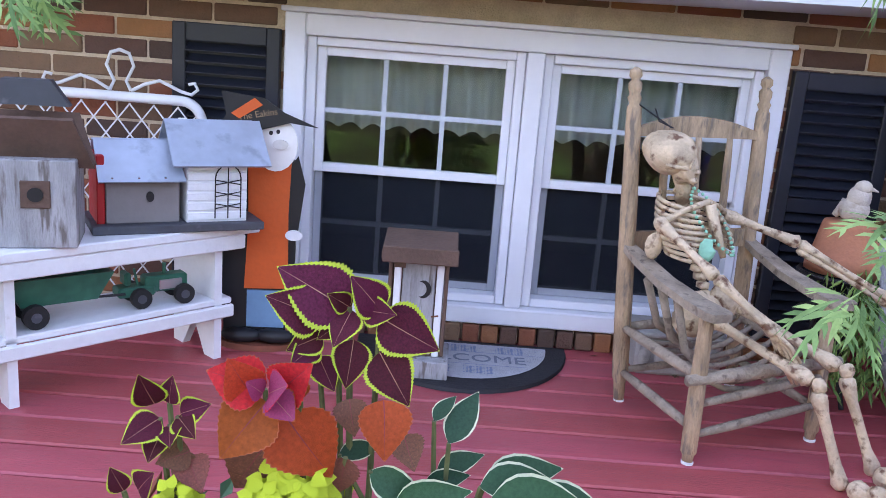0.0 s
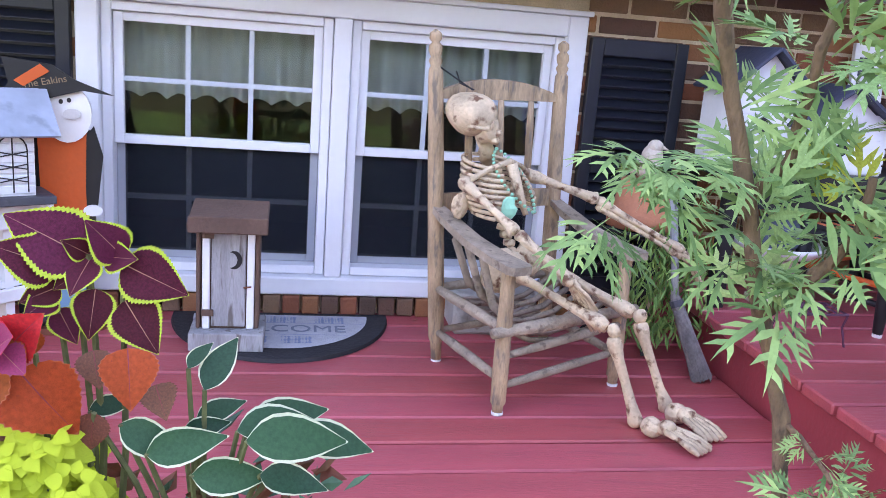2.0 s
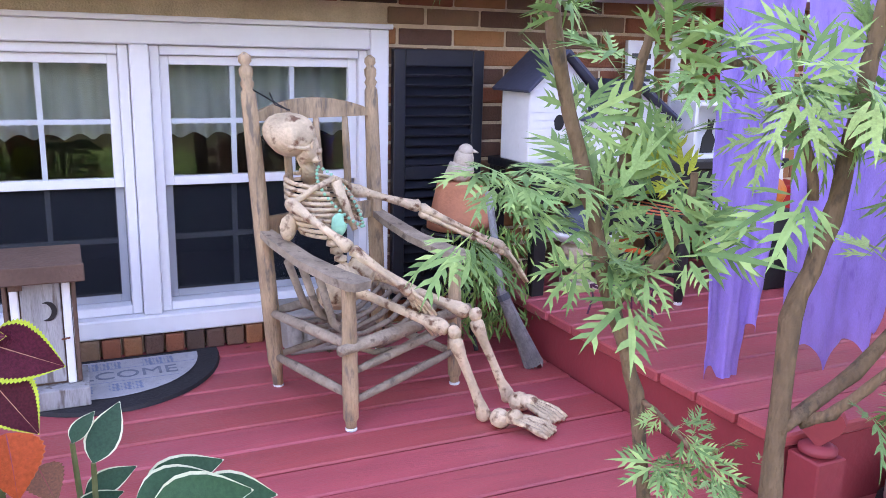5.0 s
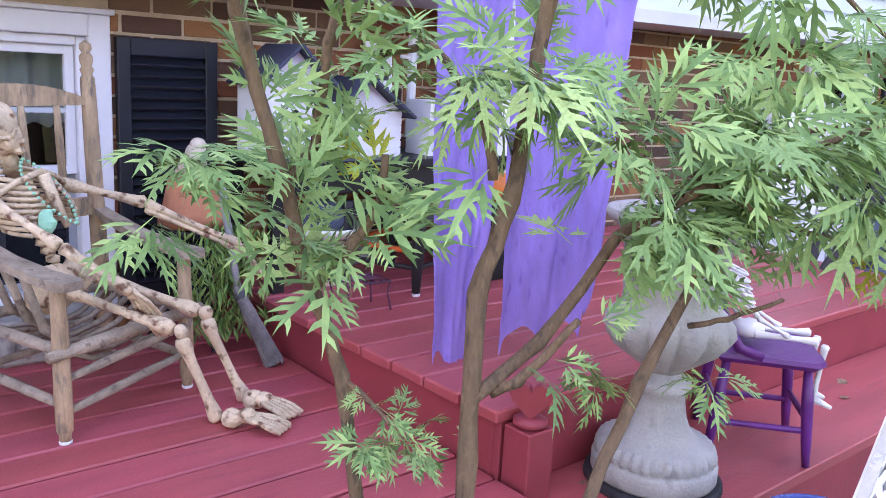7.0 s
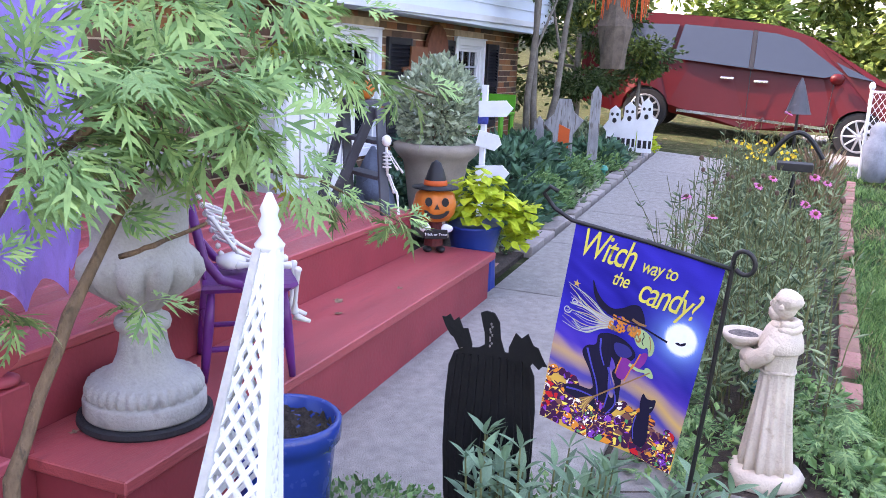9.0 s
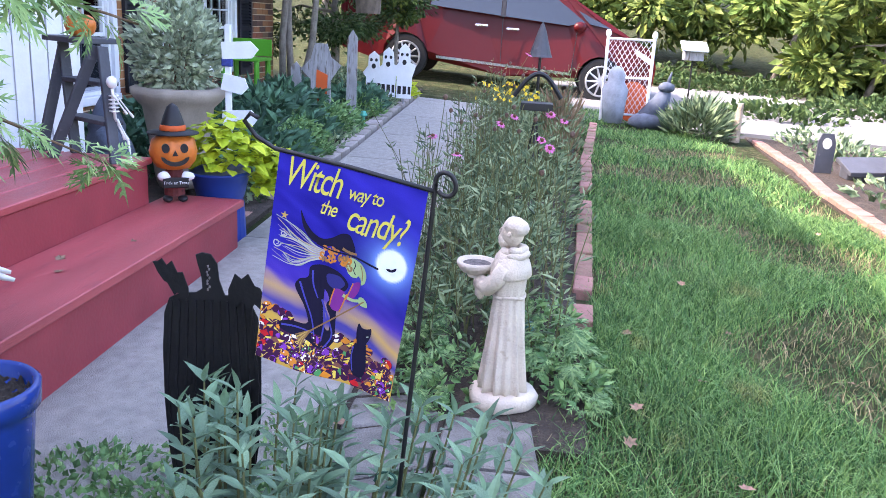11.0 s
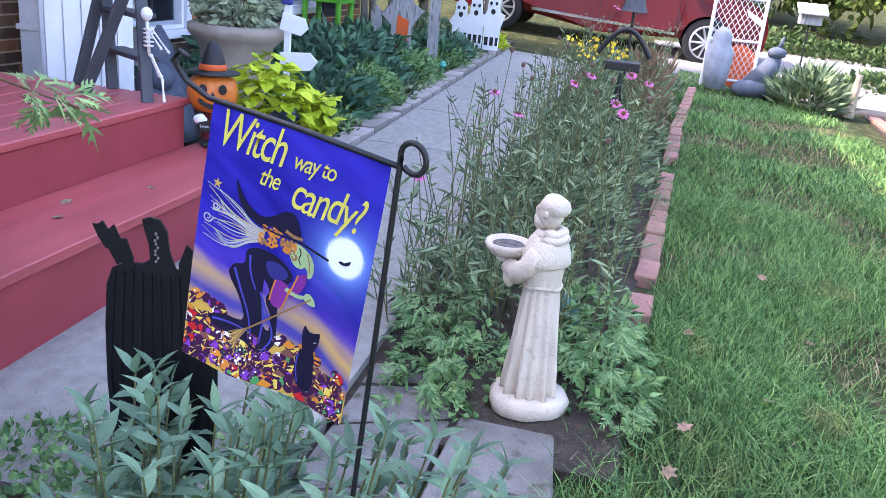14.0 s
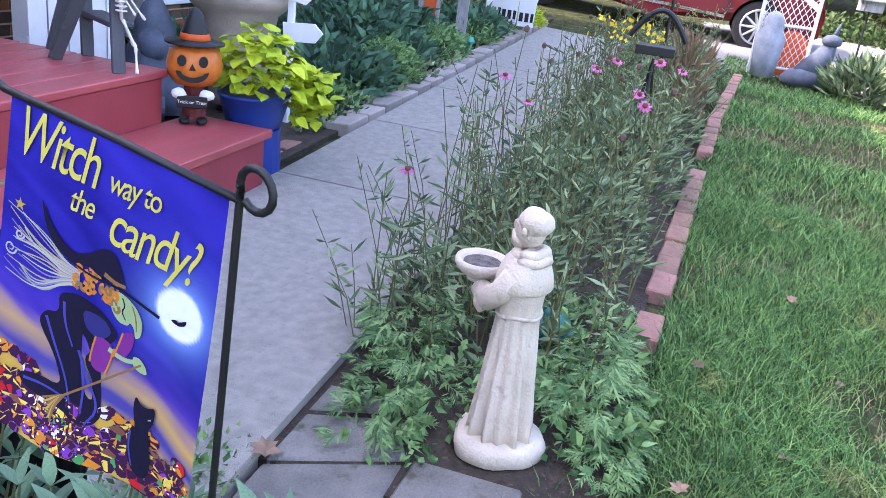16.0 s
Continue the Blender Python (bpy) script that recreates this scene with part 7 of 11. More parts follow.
def lacy_leaf(name, seed, mt):
    """A drooping palmate leaf of seven narrow lobes with a few long side teeth, about one unit long."""
    r = random.Random(seed)
    verts, faces = [], []

    def leaflet(ang, ln, droop, side):
        c, s = math.cos(ang), math.sin(ang)

        def P(x, y):
            d = 0.16 + y
            verts.append((c * x + s * d, -s * x + c * d, -droop * d * d + 0.15 * abs(x)))
            return len(verts) - 1

        rows = []
        n = 5
        for i in range(n + 1):
            y = ln * i / n
            w = (0.015, 0.034, 0.05, 0.052, 0.038, 0.015)[i]
            rows.append((P(-w, y), P(0, y), P(w, y), w, y))
        for a, b in zip(rows, rows[1:]):
            faces.append((a[0], a[1], b[1], b[0]))
            faces.append((a[1], a[2], b[2], b[1]))
        tip = P(r.uniform(-0.02, 0.02), ln * 1.16)
        faces.append((rows[-1][0], rows[-1][1], tip))
        faces.append((rows[-1][1], rows[-1][2], tip))
        # side teeth: narrow, pointing forward, unevenly set
        for i in range(1, n):
            for sg, k in ((-1, 0), (1, 2)):
                if r.random() > side:
                    continue
                a, b = rows[i], rows[i + 1] if i < n else rows[i]
                L = ln * r.uniform(0.24, 0.42) * (1.15 - 0.12 * i)
                m0 = P(sg * (a[3] + L * 0.42), a[4] + L * 0.36)
                m1 = P(sg * (a[3] + L * 0.2), a[4] + L * 0.56)
                tp = P(sg * (a[3] + L * 0.72), a[4] + L * 1.05)
                lo = P(sg * a[3] * 0.9, a[4] - ln * 0.015)
                hi = P(sg * a[3] * 0.9, a[4] + ln * 0.11)
                q = [(lo, m0, m1, hi), (m0, tp, m1)]
                faces.extend(q if sg > 0 else [f[::-1] for f in q])

    for a, l in ((0, 0.92), (0.55, 0.74), (-0.55, 0.74), (1.15, 0.48), (-1.15, 0.48)):
        leaflet(a + r.uniform(-0.14, 0.14), l * r.uniform(0.85, 1.12), r.uniform(0.1, 0.55), 0.8 if l > 0.5 else 0.5)
    b = len(verts)
    verts.extend([(-0.007, -0.25, 0.0), (0.007, -0.25, 0.0), (0.02, 0.17, -0.01), (-0.02, 0.17, -0.01), (0.0, 0.2, -0.01)])
    faces.append((b, b + 1, b + 2, b + 3))
    faces.append((b + 3, b + 2, b + 4))
    me = bpy.data.meshes.new(name)
    me.from_pydata(verts, [], faces)
    me.materials.append(mt)
    return me


LACE_LEAVES = [lacy_leaf("leaf", i, LACY_OBJ) for i in range(5)]
YELLOW_LEAVES = [lacy_leaf("leaf", 20 + i, LACY_YELLOW) for i in range(2)]


def join_leaves(name, parent, items, material):
    """Joins posed copies of leaf meshes into one mesh."""
    vs, fs, o = [], [], 0
    inv = FRAME_OF[parent].inverted() if parent is not None else Matrix()
    for me, m in items:
        q = np.array(inv @ m)
        co = np.empty(len(me.vertices) * 3)
        me.vertices.foreach_get("co", co)
        co = co.reshape(-1, 3) @ q[:3, :3].T + q[:3, 3]
        vs.append(co)
        fs.extend([tuple(v + o for v in p.vertices) for p in me.polygons])
        o += len(co)
    out = bpy.data.meshes.new(name)
    out.from_pydata(np.concatenate(vs).tolist(), [], fs)
    ob = link_mesh(name, out, material, parent)
    ob["kind"] = "stuff"
    return ob


def lacy_tree():
    """The cut-leaf shrub with several thin stems between the camera and the porch."""
    r = random.Random(5)
    t = thing("cutleaf_tree", "multi-stemmed cut-leaf shrub tree with lacy green leaves", "tree", (0.97, 0.9, 0))
    V = Vector

    def limb(pts, r0, r1, wob=0.12):
        bm = nb()
        pts = [V(p) for p in pts]
        fine = []
        for a, b in zip(pts, pts[1:]):
            for k in range(4):
                q = a.lerp(b, k / 4)
                fine.append(q + V((r.uniform(-1, 1), r.uniform(-1, 1), 0)) * 0.003)
        fine.append(pts[-1])
        n = len(fine)
        rads = [(r0 + (r1 - r0) * i / (n - 1)) * (1.18 if i % 4 == 0 and 0 < i < n - 1 else 1) for i in range(n)]
        tube(bm, fine, rads, 9, 0.12, r)
        part("limb", bm, BARK, t, "", True)
        return fine

    stem1 = limb([(0.93, 1.0, -0.02), (0.905, 1.02, 0.4), (0.85, 1.03, 0.805), (0.788, 1.03, 0.953), (0.728, 1.03, 1.155), (0.655, 1.03, 1.372), (0.63, 1.03, 1.6)], 0.0125, 0.01)
    stem2 = limb([(0.99, 0.86, -0.02), (0.975, 0.85, 0.4), (0.969, 0.84, 0.697), (0.965, 0.84, 0.975), (1.023, 0.84, 1.115), (1.045, 0.84, 1.235), (1.07, 0.83, 1.45), (1.1, 0.83, 1.62)], 0.0175, 0.011)
    stem3 = limb([(1.1, 0.76, -0.02), (1.143, 0.76, 0.53), (1.288, 0.76, 0.789), (1.461, 0.76, 0.997), (1.55, 0.74, 1.16)], 0.014, 0.008)
    side = limb([(0.963, 0.84, 0.801), (1.094, 0.82, 0.879), (1.242, 0.8, 1.048), (1.4, 0.74, 1.15), (1.429, 0.7, 1.212), (1.685, 0.66, 1.247)], 0.012, 0.005)
    arch = limb([(1.242, 0.8, 1.048), (1.308, 0.68, 1.147), (1.628, 0.6, 1.24), (1.856, 0.55, 1.268), (2.435, 0.52, 1.172)], 0.009, 0.003)
    arch2 = limb([(1.27, 0.7, 1.175), (1.404, 0.6, 1.09), (1.826, 0.55, 0.999), (2.282, 0.52, 0.816)], 0.007, 0.002)
    fork = limb([(0.798, 1.03, 0.964), (0.828, 0.98, 1.038), (0.863, 0.96, 1.101), (0.861, 0.95, 1.178)], 0.009, 0.006)
    fork2 = limb([(0.743, 1.03, 1.137), (0.772, 1.0, 1.191), (0.774, 0.98, 1.337), (0.796, 0.97, 1.421)], 0.009, 0.006)
    fork3 = limb([(0.985, 0.84, 1.149), (0.969, 0.86, 1.25), (0.903, 0.9, 1.34), (0.807, 0.9, 1.324)], 0.008, 0.005)
    twig = limb([(1.43, 0.76, 0.872), (1.45, 0.7, 0.898), (1.566, 0.66, 0.928)], 0.006, 0.004)
    low1 = limb([(0.855, 1.02, 0.794), (0.855, 0.96, 0.785), (0.852, 0.9, 0.765)], 0.005, 0.003)
    right = limb([(1.009, 0.84, 0.804), (1.029, 0.8, 0.831), (1.049, 0.76, 0.884), (1.066, 0.72, 0.947)], 0.01, 0.006)
    top = limb([(0.63, 1.03, 1.5), (0.5, 0.95, 1.55), (0.35, 0.85, 1.5)], 0.008, 0.004)
    top2 = limb([(1.08, 0.83, 1.5), (1.25, 0.75, 1.55), (1.5, 0.65, 1.5), (1.75, 0.55, 1.35)], 0.009, 0.003)
    items = []

    def spray(path, lo, hi, n, size, jitter=0.05, out=0.5, down=0.4):
        m = len(path) - 1
        for i in range(int(n * 0.5)):
            f = (lo + (hi - lo) * r.random()) * m
            k = min(int(f), m - 1)
            p = path[k].lerp(path[k + 1], f - k)
            d = V((r.gauss(0, 1), r.gauss(0, 1), r.gauss(0, 0.6))).normalized()
            q = p + d * r.random() * jitter
            a = (d * out + V((0, 0, -down)) + (path[k + 1] - path[k]).normalized() * 0.8)
            items.append((q, a, size * 0.86 * r.uniform(0.6, 1.2)))

    spray(stem1, 0.46, 0.62, 20, 0.13, 0.07, 1.0, 0.35)
    spray(stem1, 0.6, 1.0, 36, 0.13, 0.09, 1.0, 0.2)
    spray(fork, 0.2, 1, 26, 0.12, 0.08, 1.0, 0.4)
    spray(fork2, 0.1, 1, 30, 0.12, 0.08, 1.0, 0.25)
    spray(fork3, 0.2, 1, 34, 0.12, 0.1, 1.0, 0.3)
    spray(stem2, 0.7, 1.0, 36, 0.12, 0.12, 1.0, 0.2)
    spray(side, 0.35, 1, 70, 0.12, 0.1, 0.9, 0.25)
    spray(arch, 0.15, 1, 110, 0.12, 0.06, 0.8, 0.2)
    spray(arch2, 0.1, 1, 60, 0.11, 0.06, 0.8, 0.25)
    spray(stem3, 0.66, 1, 24, 0.11, 0.08, 0.9, 0.2)
    spray(right, 0.6, 1, 8, 0.09, 0.08, 1, 0.3)
    spray(low1, 0.4, 1, 9, 0.07, 0.05, 1, 0.3)
    spray(top, 0.3, 1, 14, 0.12, 0.07, 1, 0.3)
    spray(top2, 0.0, 1, 60, 0.12, 0.08, 0.9, 0.2)
    for c, n, rad, sz in (((0.573, 1.0, 1.173), 20, 0.07, 0.1), ((0.53, 1.02, 1.083), 7, 0.04, 0.1), ((0.843, 0.95, 0.714), 6, 0.04, 0.07), ((0.956, 0.9, 0.719), 7, 0.05, 0.07), ((0.905, 0.95, 0.704), 10, 0.05, 0.07), ((0.927, 0.95, 0.699), 12, 0.06, 0.07), ((1.428, 0.7, 0.783), 8, 0.05, 0.09), ((1.181, 0.75, 0.82), 8, 0.08, 0.09), ((1.322, 0.6, 1.242), 36, 0.15, 0.12), ((1.504, 0.5, 1.134), 36, 0.13, 0.12), ((1.202, 0.65, 1.105), 24, 0.1, 0.12), ((1.818, 0.55, 1.314), 40, 0.14, 0.11), ((1.452, 0.65, 1.356), 34, 0.15, 0.12), ((0.961, 0.75, 1.305), 30, 0.1, 0.12), ((1.179, 0.7, 1.234), 34, 0.1, 0.12)):
        for i in range(int(n * 0.5)):
            d = V((r.gauss(0, 1), r.gauss(0, 1), r.gauss(0, 0.5))).normalized()
            items.append((V(c) + d * rad * r.random(), d + V((0.5, -0.3, -0.25)), 0.84 * sz * r.uniform(0.7, 1.2)))
    singles, rest = items[::4][:290], [q for i, q in enumerate(items) if i % 4 or i // 4 >= 290]
    for i, (p, d, s) in enumerate(singles):
        me = YELLOW_LEAVES[i % 2] if i % 41 == 7 else LACE_LEAVES[i % 5]
        put_leaf(t, me, aim(p, d, (r.uniform(-0.6, 0.3), r.uniform(-1.1, -0.1), 0.9), s, r.uniform(-0.5, 0.5)))
    join_leaves("foliage", t, [(LACE_LEAVES[i % 5], aim(p, d, (r.uniform(-0.6, 0.3), r.uniform(-1.1, -0.1), 0.9), s, r.uniform(-0.5, 0.5))) for i, (p, d, s) in enumerate(rest)], LACY)
    # trailing branch at the upper left of the porch view
    b = thing("overhanging_branch", "tip of a green lacy branch hanging into the porch", "branch", (-0.55, 0.9, 1.45))
    its = [(LACE_LEAVES[i % 5], aim(V((-0.469, 0.95, 1.365)) + V((r.uniform(-0.04, 0.04), r.uniform(-0.03, 0.03), r.uniform(0, 0.05))), (r.uniform(-0.6, 1), r.uniform(-0.3, 0.3), r.uniform(-0.9, 0.1)), (0, -1, 0.5), 0.055)) for i in range(6)]
    join_leaves("foliage", b, its, LACY)


lacy_tree()


def trailing_plant():
    r = random.Random(8)
    t = thing("trailing_plant", "fine-leaved green plant trailing from the pot stand", "plant", (1.28, 2.45, 0.72))
    pts, ds, ss = [], [], []
    for i in range(700):
        a = r.gauss(0, 0.07)
        z = r.uniform(0.44, 0.8)
        pts.append((1.3 + a, 2.42 + r.gauss(0, 0.04), z))
        ds.append((r.gauss(0, 0.5), r.gauss(0, 0.5), -1))
        ss.append(r.uniform(0.03, 0.07))
    leaf_cloud("fine_leaves", t, leaf_mat("trailing_leaf", (0.2, 0.36, 0.11), 0.4), pts, ds, ss, 0.18)


trailing_plant()


# ---- garden ----
def obelisk():
    top, base = Vector((1.24, 0.295, 1.04)), Vector((1.05, 0.315, 0.0))
    o = thing("garden_obelisk", "white vinyl lattice garden obelisk with pointed finial", "obelisk", base)
    white = mat("white_lattice", (0.78, 0.79, 0.8), 0.5, 0.05, 6, 0.05, 40)
    # the left face's shade, painted as grey on its one corner rail
    grey = mat("shaded_lattice_edge", (0.5, 0.5, 0.48), 0.8, 0.25, 12, 0.3, 80)
    hb, ht, z1 = 0.106, 0.012, 0.985
    rot = rz_(20)
    cz = lambda z: base.lerp(Vector((top.x, top.y, 1.0)), z / 1.0)

    def corner(sx, sy, z):
        w = hb + (ht - hb) * z / z1
        q = cz(z)
        return Vector((q.x, q.y, z)) + rot @ Vector((sx * w, sy * w, 0))

    cs = [(-1, -1), (1, -1), (1, 1), (-1, 1)]
    for c in cs:
        bm = nb()
        tube(bm, [corner(*c, 0.0), corner(*c, z1)], [0.013, 0.009], 4)
        part("corner_rail", bm, white if c[1] < 0 or c[0] > 0 else grey, o)
    n = 26
    for i in range(4):
        a, b = cs[i], cs[(i + 1) % 4]
        bm = nb()
        for k in range(-n, n):
            for sg in (1, -1):
                pts = []
                for s in range(13):
                    u = s / 12
                    z = (k + 3.2 * (u if sg > 0 else 1 - u)) * z1 / n
                    if 0 <= z <= z1:
                        pts.append(corner(*a, z).lerp(corner(*b, z), u))
                if len(pts) > 1:
                    tube(bm, [pts[0], pts[-1]], 0.0052, 4)
        part("lattice_panel", bm, white, o)
    bm = nb()
    lathe(bm, [(0.02, -0.06), (0.024, -0.05), (0.012, -0.035), (0.018, -0.02), (0.012, -0.005), (0.015, 0.005), (0.004, 0.03)], top, 12)
    part("finial", bm, white, o, "", True)


obelisk()


def blue_pot():
    o = Vector((1.766, 0.6, 0.0))
    p = thing("blue_pot", "cobalt blue glazed flower pot filled with dark soil", "pot", o)
    bm = nb()
    lathe(bm, [(0.085, 0.0), (0.095, 0.05), (0.122, 0.36), (0.124, 0.38), (0.136, 0.385), (0.138, 0.43), (0.13, 0.437), (0.12, 0.43), (0.118, 0.4), (0.02, 0.398)], o, 40)
    part("pot_body", bm, BLUE_GLAZE, p, "", True)
    bm = nb()
    grid_sheet(bm, 24, 24, lambda u, v: o + Vector((0.117 * (2 * u - 1) * math.sqrt(1 - 0.5 * (2 * v - 1) ** 2), 0.117 * (2 * v - 1) * math.sqrt(1 - 0.5 * (2 * u - 1) ** 2), 0.404 + 0.018 * noise.noise(Vector((u * 11, v * 11, 0))))))
    part("soil", bm, SOIL, p)


blue_pot()


MATT_BLACK = mat("matt_black_sheet", (0.009, 0.009, 0.01), 0.65, 0.3, 14, 0.2, 80, spec=0.25)


def black_pumpkin():
    o = Vector((2.035, 0.175, 0.0))
    b = thing("black_pumpkin_cutout", "flat black ribbed metal pumpkin stake with leafy stem", "yard stake", o)
    M = pose(*o, 0, 0, -80)
    bm = nb()
    left = [(-0.098, 0.12), (-0.108, 0.2), (-0.114, 0.32), (-0.114, 0.45), (-0.108, 0.54), (-0.096, 0.575), (-0.07, 0.588), (-0.035, 0.59)]
    right = [(0.03, 0.585), (0.065, 0.58), (0.09, 0.565), (0.106, 0.53), (0.113, 0.44), (0.113, 0.3), (0.107, 0.2), (0.096, 0.12)]
    stem = [(-0.02, 0.6), (-0.022, 0.63), (-0.03, 0.66), (-0.034, 0.68), (-0.02, 0.686), (0.0, 0.682), (0.014, 0.66), (0.018, 0.62)]
    plate(bm, left + stem + right, M, 0.006)
    part("pumpkin_sheet", bm, MATT_BLACK, b)
    for i in range(11):
        x = -0.09 + i * 0.018
        bm = nb()
        tube(bm, [M @ Vector((x * 1.05, -0.005, 0.14)), M @ Vector((x * 1.18, -0.005, 0.36)), M @ Vector((x, -0.005, 0.572))], 0.0042, 4)
        part("rib", bm, MATT_BLACK, b)

    def jagged(pts, tip):
        """A toothed leaf along a line of (x, z, half width)."""
        up, dn = [], []
        for i, (x, z, w) in enumerate(pts):
            k = 1.7 if i % 2 else 1.0
            up.append((x, z + w * k))
            dn.append((x + (0.004 if i % 2 else 0), z - w * k))
        return up + [tip] + dn[::-1]

    for pts, tip in (([(-0.05, 0.594, 0.008), (-0.062, 0.606, 0.02), (-0.074, 0.615, 0.024), (-0.086, 0.626, 0.024), (-0.098, 0.636, 0.02), (-0.108, 0.645, 0.016), (-0.118, 0.652, 0.012)], (-0.128, 0.664)), ([(0.04, 0.592, 0.01), (0.055, 0.6, 0.024), (0.07, 0.602, 0.026), (0.085, 0.597, 0.026), (0.1, 0.59, 0.022), (0.112, 0.58, 0.016), (0.124, 0.572, 0.01)], (0.136, 0.562))):
        bm = nb()
        plate(bm, jagged(pts, tip), M @ pose(0, -0.009, 0), 0.004)
        part("leaf_cutout", bm, MATT_BLACK, b)
    bm = nb()
    for i in range(9):
        q = M @ Vector((-0.006 + 0.003 * math.sin(i * 2.0), -0.006, 0.655 - 0.007 * i))
        blob(bm, q, (0.003, 0.003, 0.004), None, 1)
    part("hanging_chain", bm, STRAW, b)
    for x in (-0.05, 0.05):
        bm = nb()
        tube(bm, [M @ Vector((x, 0.006, -0.08)), M @ Vector((x, 0.006, 0.3))], 0.005, 6)
        part("stake", bm, IRON, b)


black_pumpkin()


def garden_flag():
    a, b = Vector((1.814, -0.054, 0.97)), Vector((1.775, -0.349, 0.922))
    low_a, low_b = Vector((1.794, -0.012, 0.553)), Vector((1.8, -0.288, 0.474))
    f = thing("garden_flag", "blue halloween garden flag on a black iron stand", "flag", (b.x, b.y - 0.006, 0))
    d = (b - a).normalized()
    pole = b + d * 0.012
    bm = nb()
    curl = [pole + d * (0.02 + 0.02 * math.cos(radians(q))) + Vector((0, 0, 0.018 + 0.022 * math.sin(radians(q)))) for q in range(200, -160, -24)]
    foot = Vector((pole.x + 0.02, pole.y + 0.07, -0.1))
    tube(bm, [foot, foot.lerp(pole, 0.5), pole, pole + Vector((0, 0, 0.015))] + curl, 0.0046, 8)
    part("pole", bm, IRON, f, "", True)
    bm = nb()
    arm = [pole, a.lerp(b, 0.5) + Vector((0, 0, 0.003)), a - d * 0.01, a - d * 0.05 + Vector((0, 0, 0.014)), a - d * 0.075 + Vector((0, 0, 0.038)), a - d * 0.062 + Vector((0, 0, 0.055)), a - d * 0.045 + Vector((0, 0, 0.05))]
    tube(bm, arm, 0.0046, 8)
    part("arm", bm, IRON, f, "", True)
    # scrolled foot of the stand
    bm = nb()
    sc = Vector((pole.x + 0.012, pole.y + 0.055, 0.33))
    tube(bm, [sc + Vector((0.0, 0.012 + (0.028 - 0.004 * q) * math.cos(q), -0.03 + (0.03 - 0.004 * q) * math.sin(q))) for q in [0.4 * i for i in range(14)]], 0.003, 6)
    part("scroll", bm, mat("green_iron", (0.02, 0.09, 0.06), 0.5), f)
    # cloth: hangs from the arm, with a slight belly; u along the arm, v downwards
    H = 0.435
    nrm = d.cross(Vector((0, 0, 1))).normalized()
    if nrm.x > 0:
        nrm = -nrm

    def at(u, v, lift=0.0):
        p = a.lerp(b, u).lerp(low_a.lerp(low_b, u), v)
        return p + nrm * (0.008 * math.sin(u * 5 + 1) * v + 0.004 * math.sin(u * 11 + v * 4) * v + lift)

    cloth = lambda n, c: mat(n, c, 0.8, 0.12, 12, 0.1, 300, spec=0.12)
    sand, black = cloth("flag_sand", (0.5, 0.33, 0.09)), cloth("flag_black", (0.012, 0.01, 0.03))

    # the printed sky: blues and violets swept over sand, with a glowing moon, as dye in the cloth
    def mixc(p, q, t):
        t = max(0.0, min(1.0, t))
        return [x + (y - x) * t for x, y in zip(p, q)]

    def dye(u, v):
        sweep = 0.5 * math.sin(u * 3.2 - v * 9) + 0.9 * noise.noise(Vector((u * 2.2, v * 11 - u * 3.5, 3))) + 0.5 * noise.noise(Vector((u * 6, v * 26 - u * 8, 9)))
        c = mixc([0.012, 0.01, 0.2], [0.035, 0.03, 0.42], 0.5 + 0.55 * sweep)
        c = mixc(c, [0.11, 0.05, 0.36], (v - 0.42) * 3.2 + 0.35 * sweep - 0.2)
        hor = v - (0.56 + 0.1 * u + 0.025 * math.sin(u * 7))
        c = mixc(c, [0.42, 0.28, 0.2], hor * 9 + 0.5 * sweep)
        c = mixc(c, [0.62, 0.38, 0.07], hor * 9 - 0.2 + 0.35 * sweep)
        band = 0.66 + 0.16 * u + 0.03 * math.sin(u * 6 + 1)
        c = mixc(c, [0.07, 0.06, 0.3], 1 - abs(v - band) * 16 + 0.3 * sweep)
        m = math.hypot((u - 0.845) * 0.302, (v - 0.375) * H) / 0.032
        halo = math.exp(-max(0.0, m - 0.9) * 1.8)
        c = mixc(c, [0.2, 0.38, 0.85], halo * 0.85)
        if m < 1.05:
            c = mixc([0.8, 0.85, 0.86], c, (m - 0.92) / 0.13)
            c = mixc(c, [0.62, 0.72, 0.8], 0.6 * noise.noise(Vector((u * 40, v * 40, 1))))
        return c

    nu, nv = 84, 120
    bm = nb()
    grid_sheet(bm, nu, nv, lambda u, v: at(u, v))
    base = part("cloth", bm, cloth("flag_print", (0.5, 0.5, 0.5)), f, "", True)
    att = base.data.color_attributes.new("dye", "FLOAT_COLOR", "POINT")
    att.data.foreach_set("color", [q for j in range(nv + 1) for i in range(nu + 1) for q in (*dye(i / nu, j / nv), 1.0)])
    fm = base.data.materials[0]
    an = fm.node_tree.nodes.new("ShaderNodeAttribute")
    an.attribute_name = "dye"
    fm.node_tree.links.new(an.outputs["Color"], fm.node_tree.nodes["Principled BSDF"].inputs["Base Color"])

    def shape(name, pts, mt, lift=0.003):
        """A printed patch; its outline is rounded by cutting the corners twice."""
        for _ in range(2 if len(pts) > 4 else 0):
            out = []
            for p, q in zip(pts, pts[1:] + pts[:1]):
                out += [(p[0] * 0.78 + q[0] * 0.22, p[1] * 0.78 + q[1] * 0.22), (p[0] * 0.22 + q[0] * 0.78, p[1] * 0.22 + q[1] * 0.78)]
            pts = out
        bm = nb()
        bm.faces.new([bm.verts.new(at(u, v, lift * 0.45)) for u, v in pts])
        bmesh.ops.triangulate(bm, faces=bm.faces)
        return part(name, bm, mt, base)

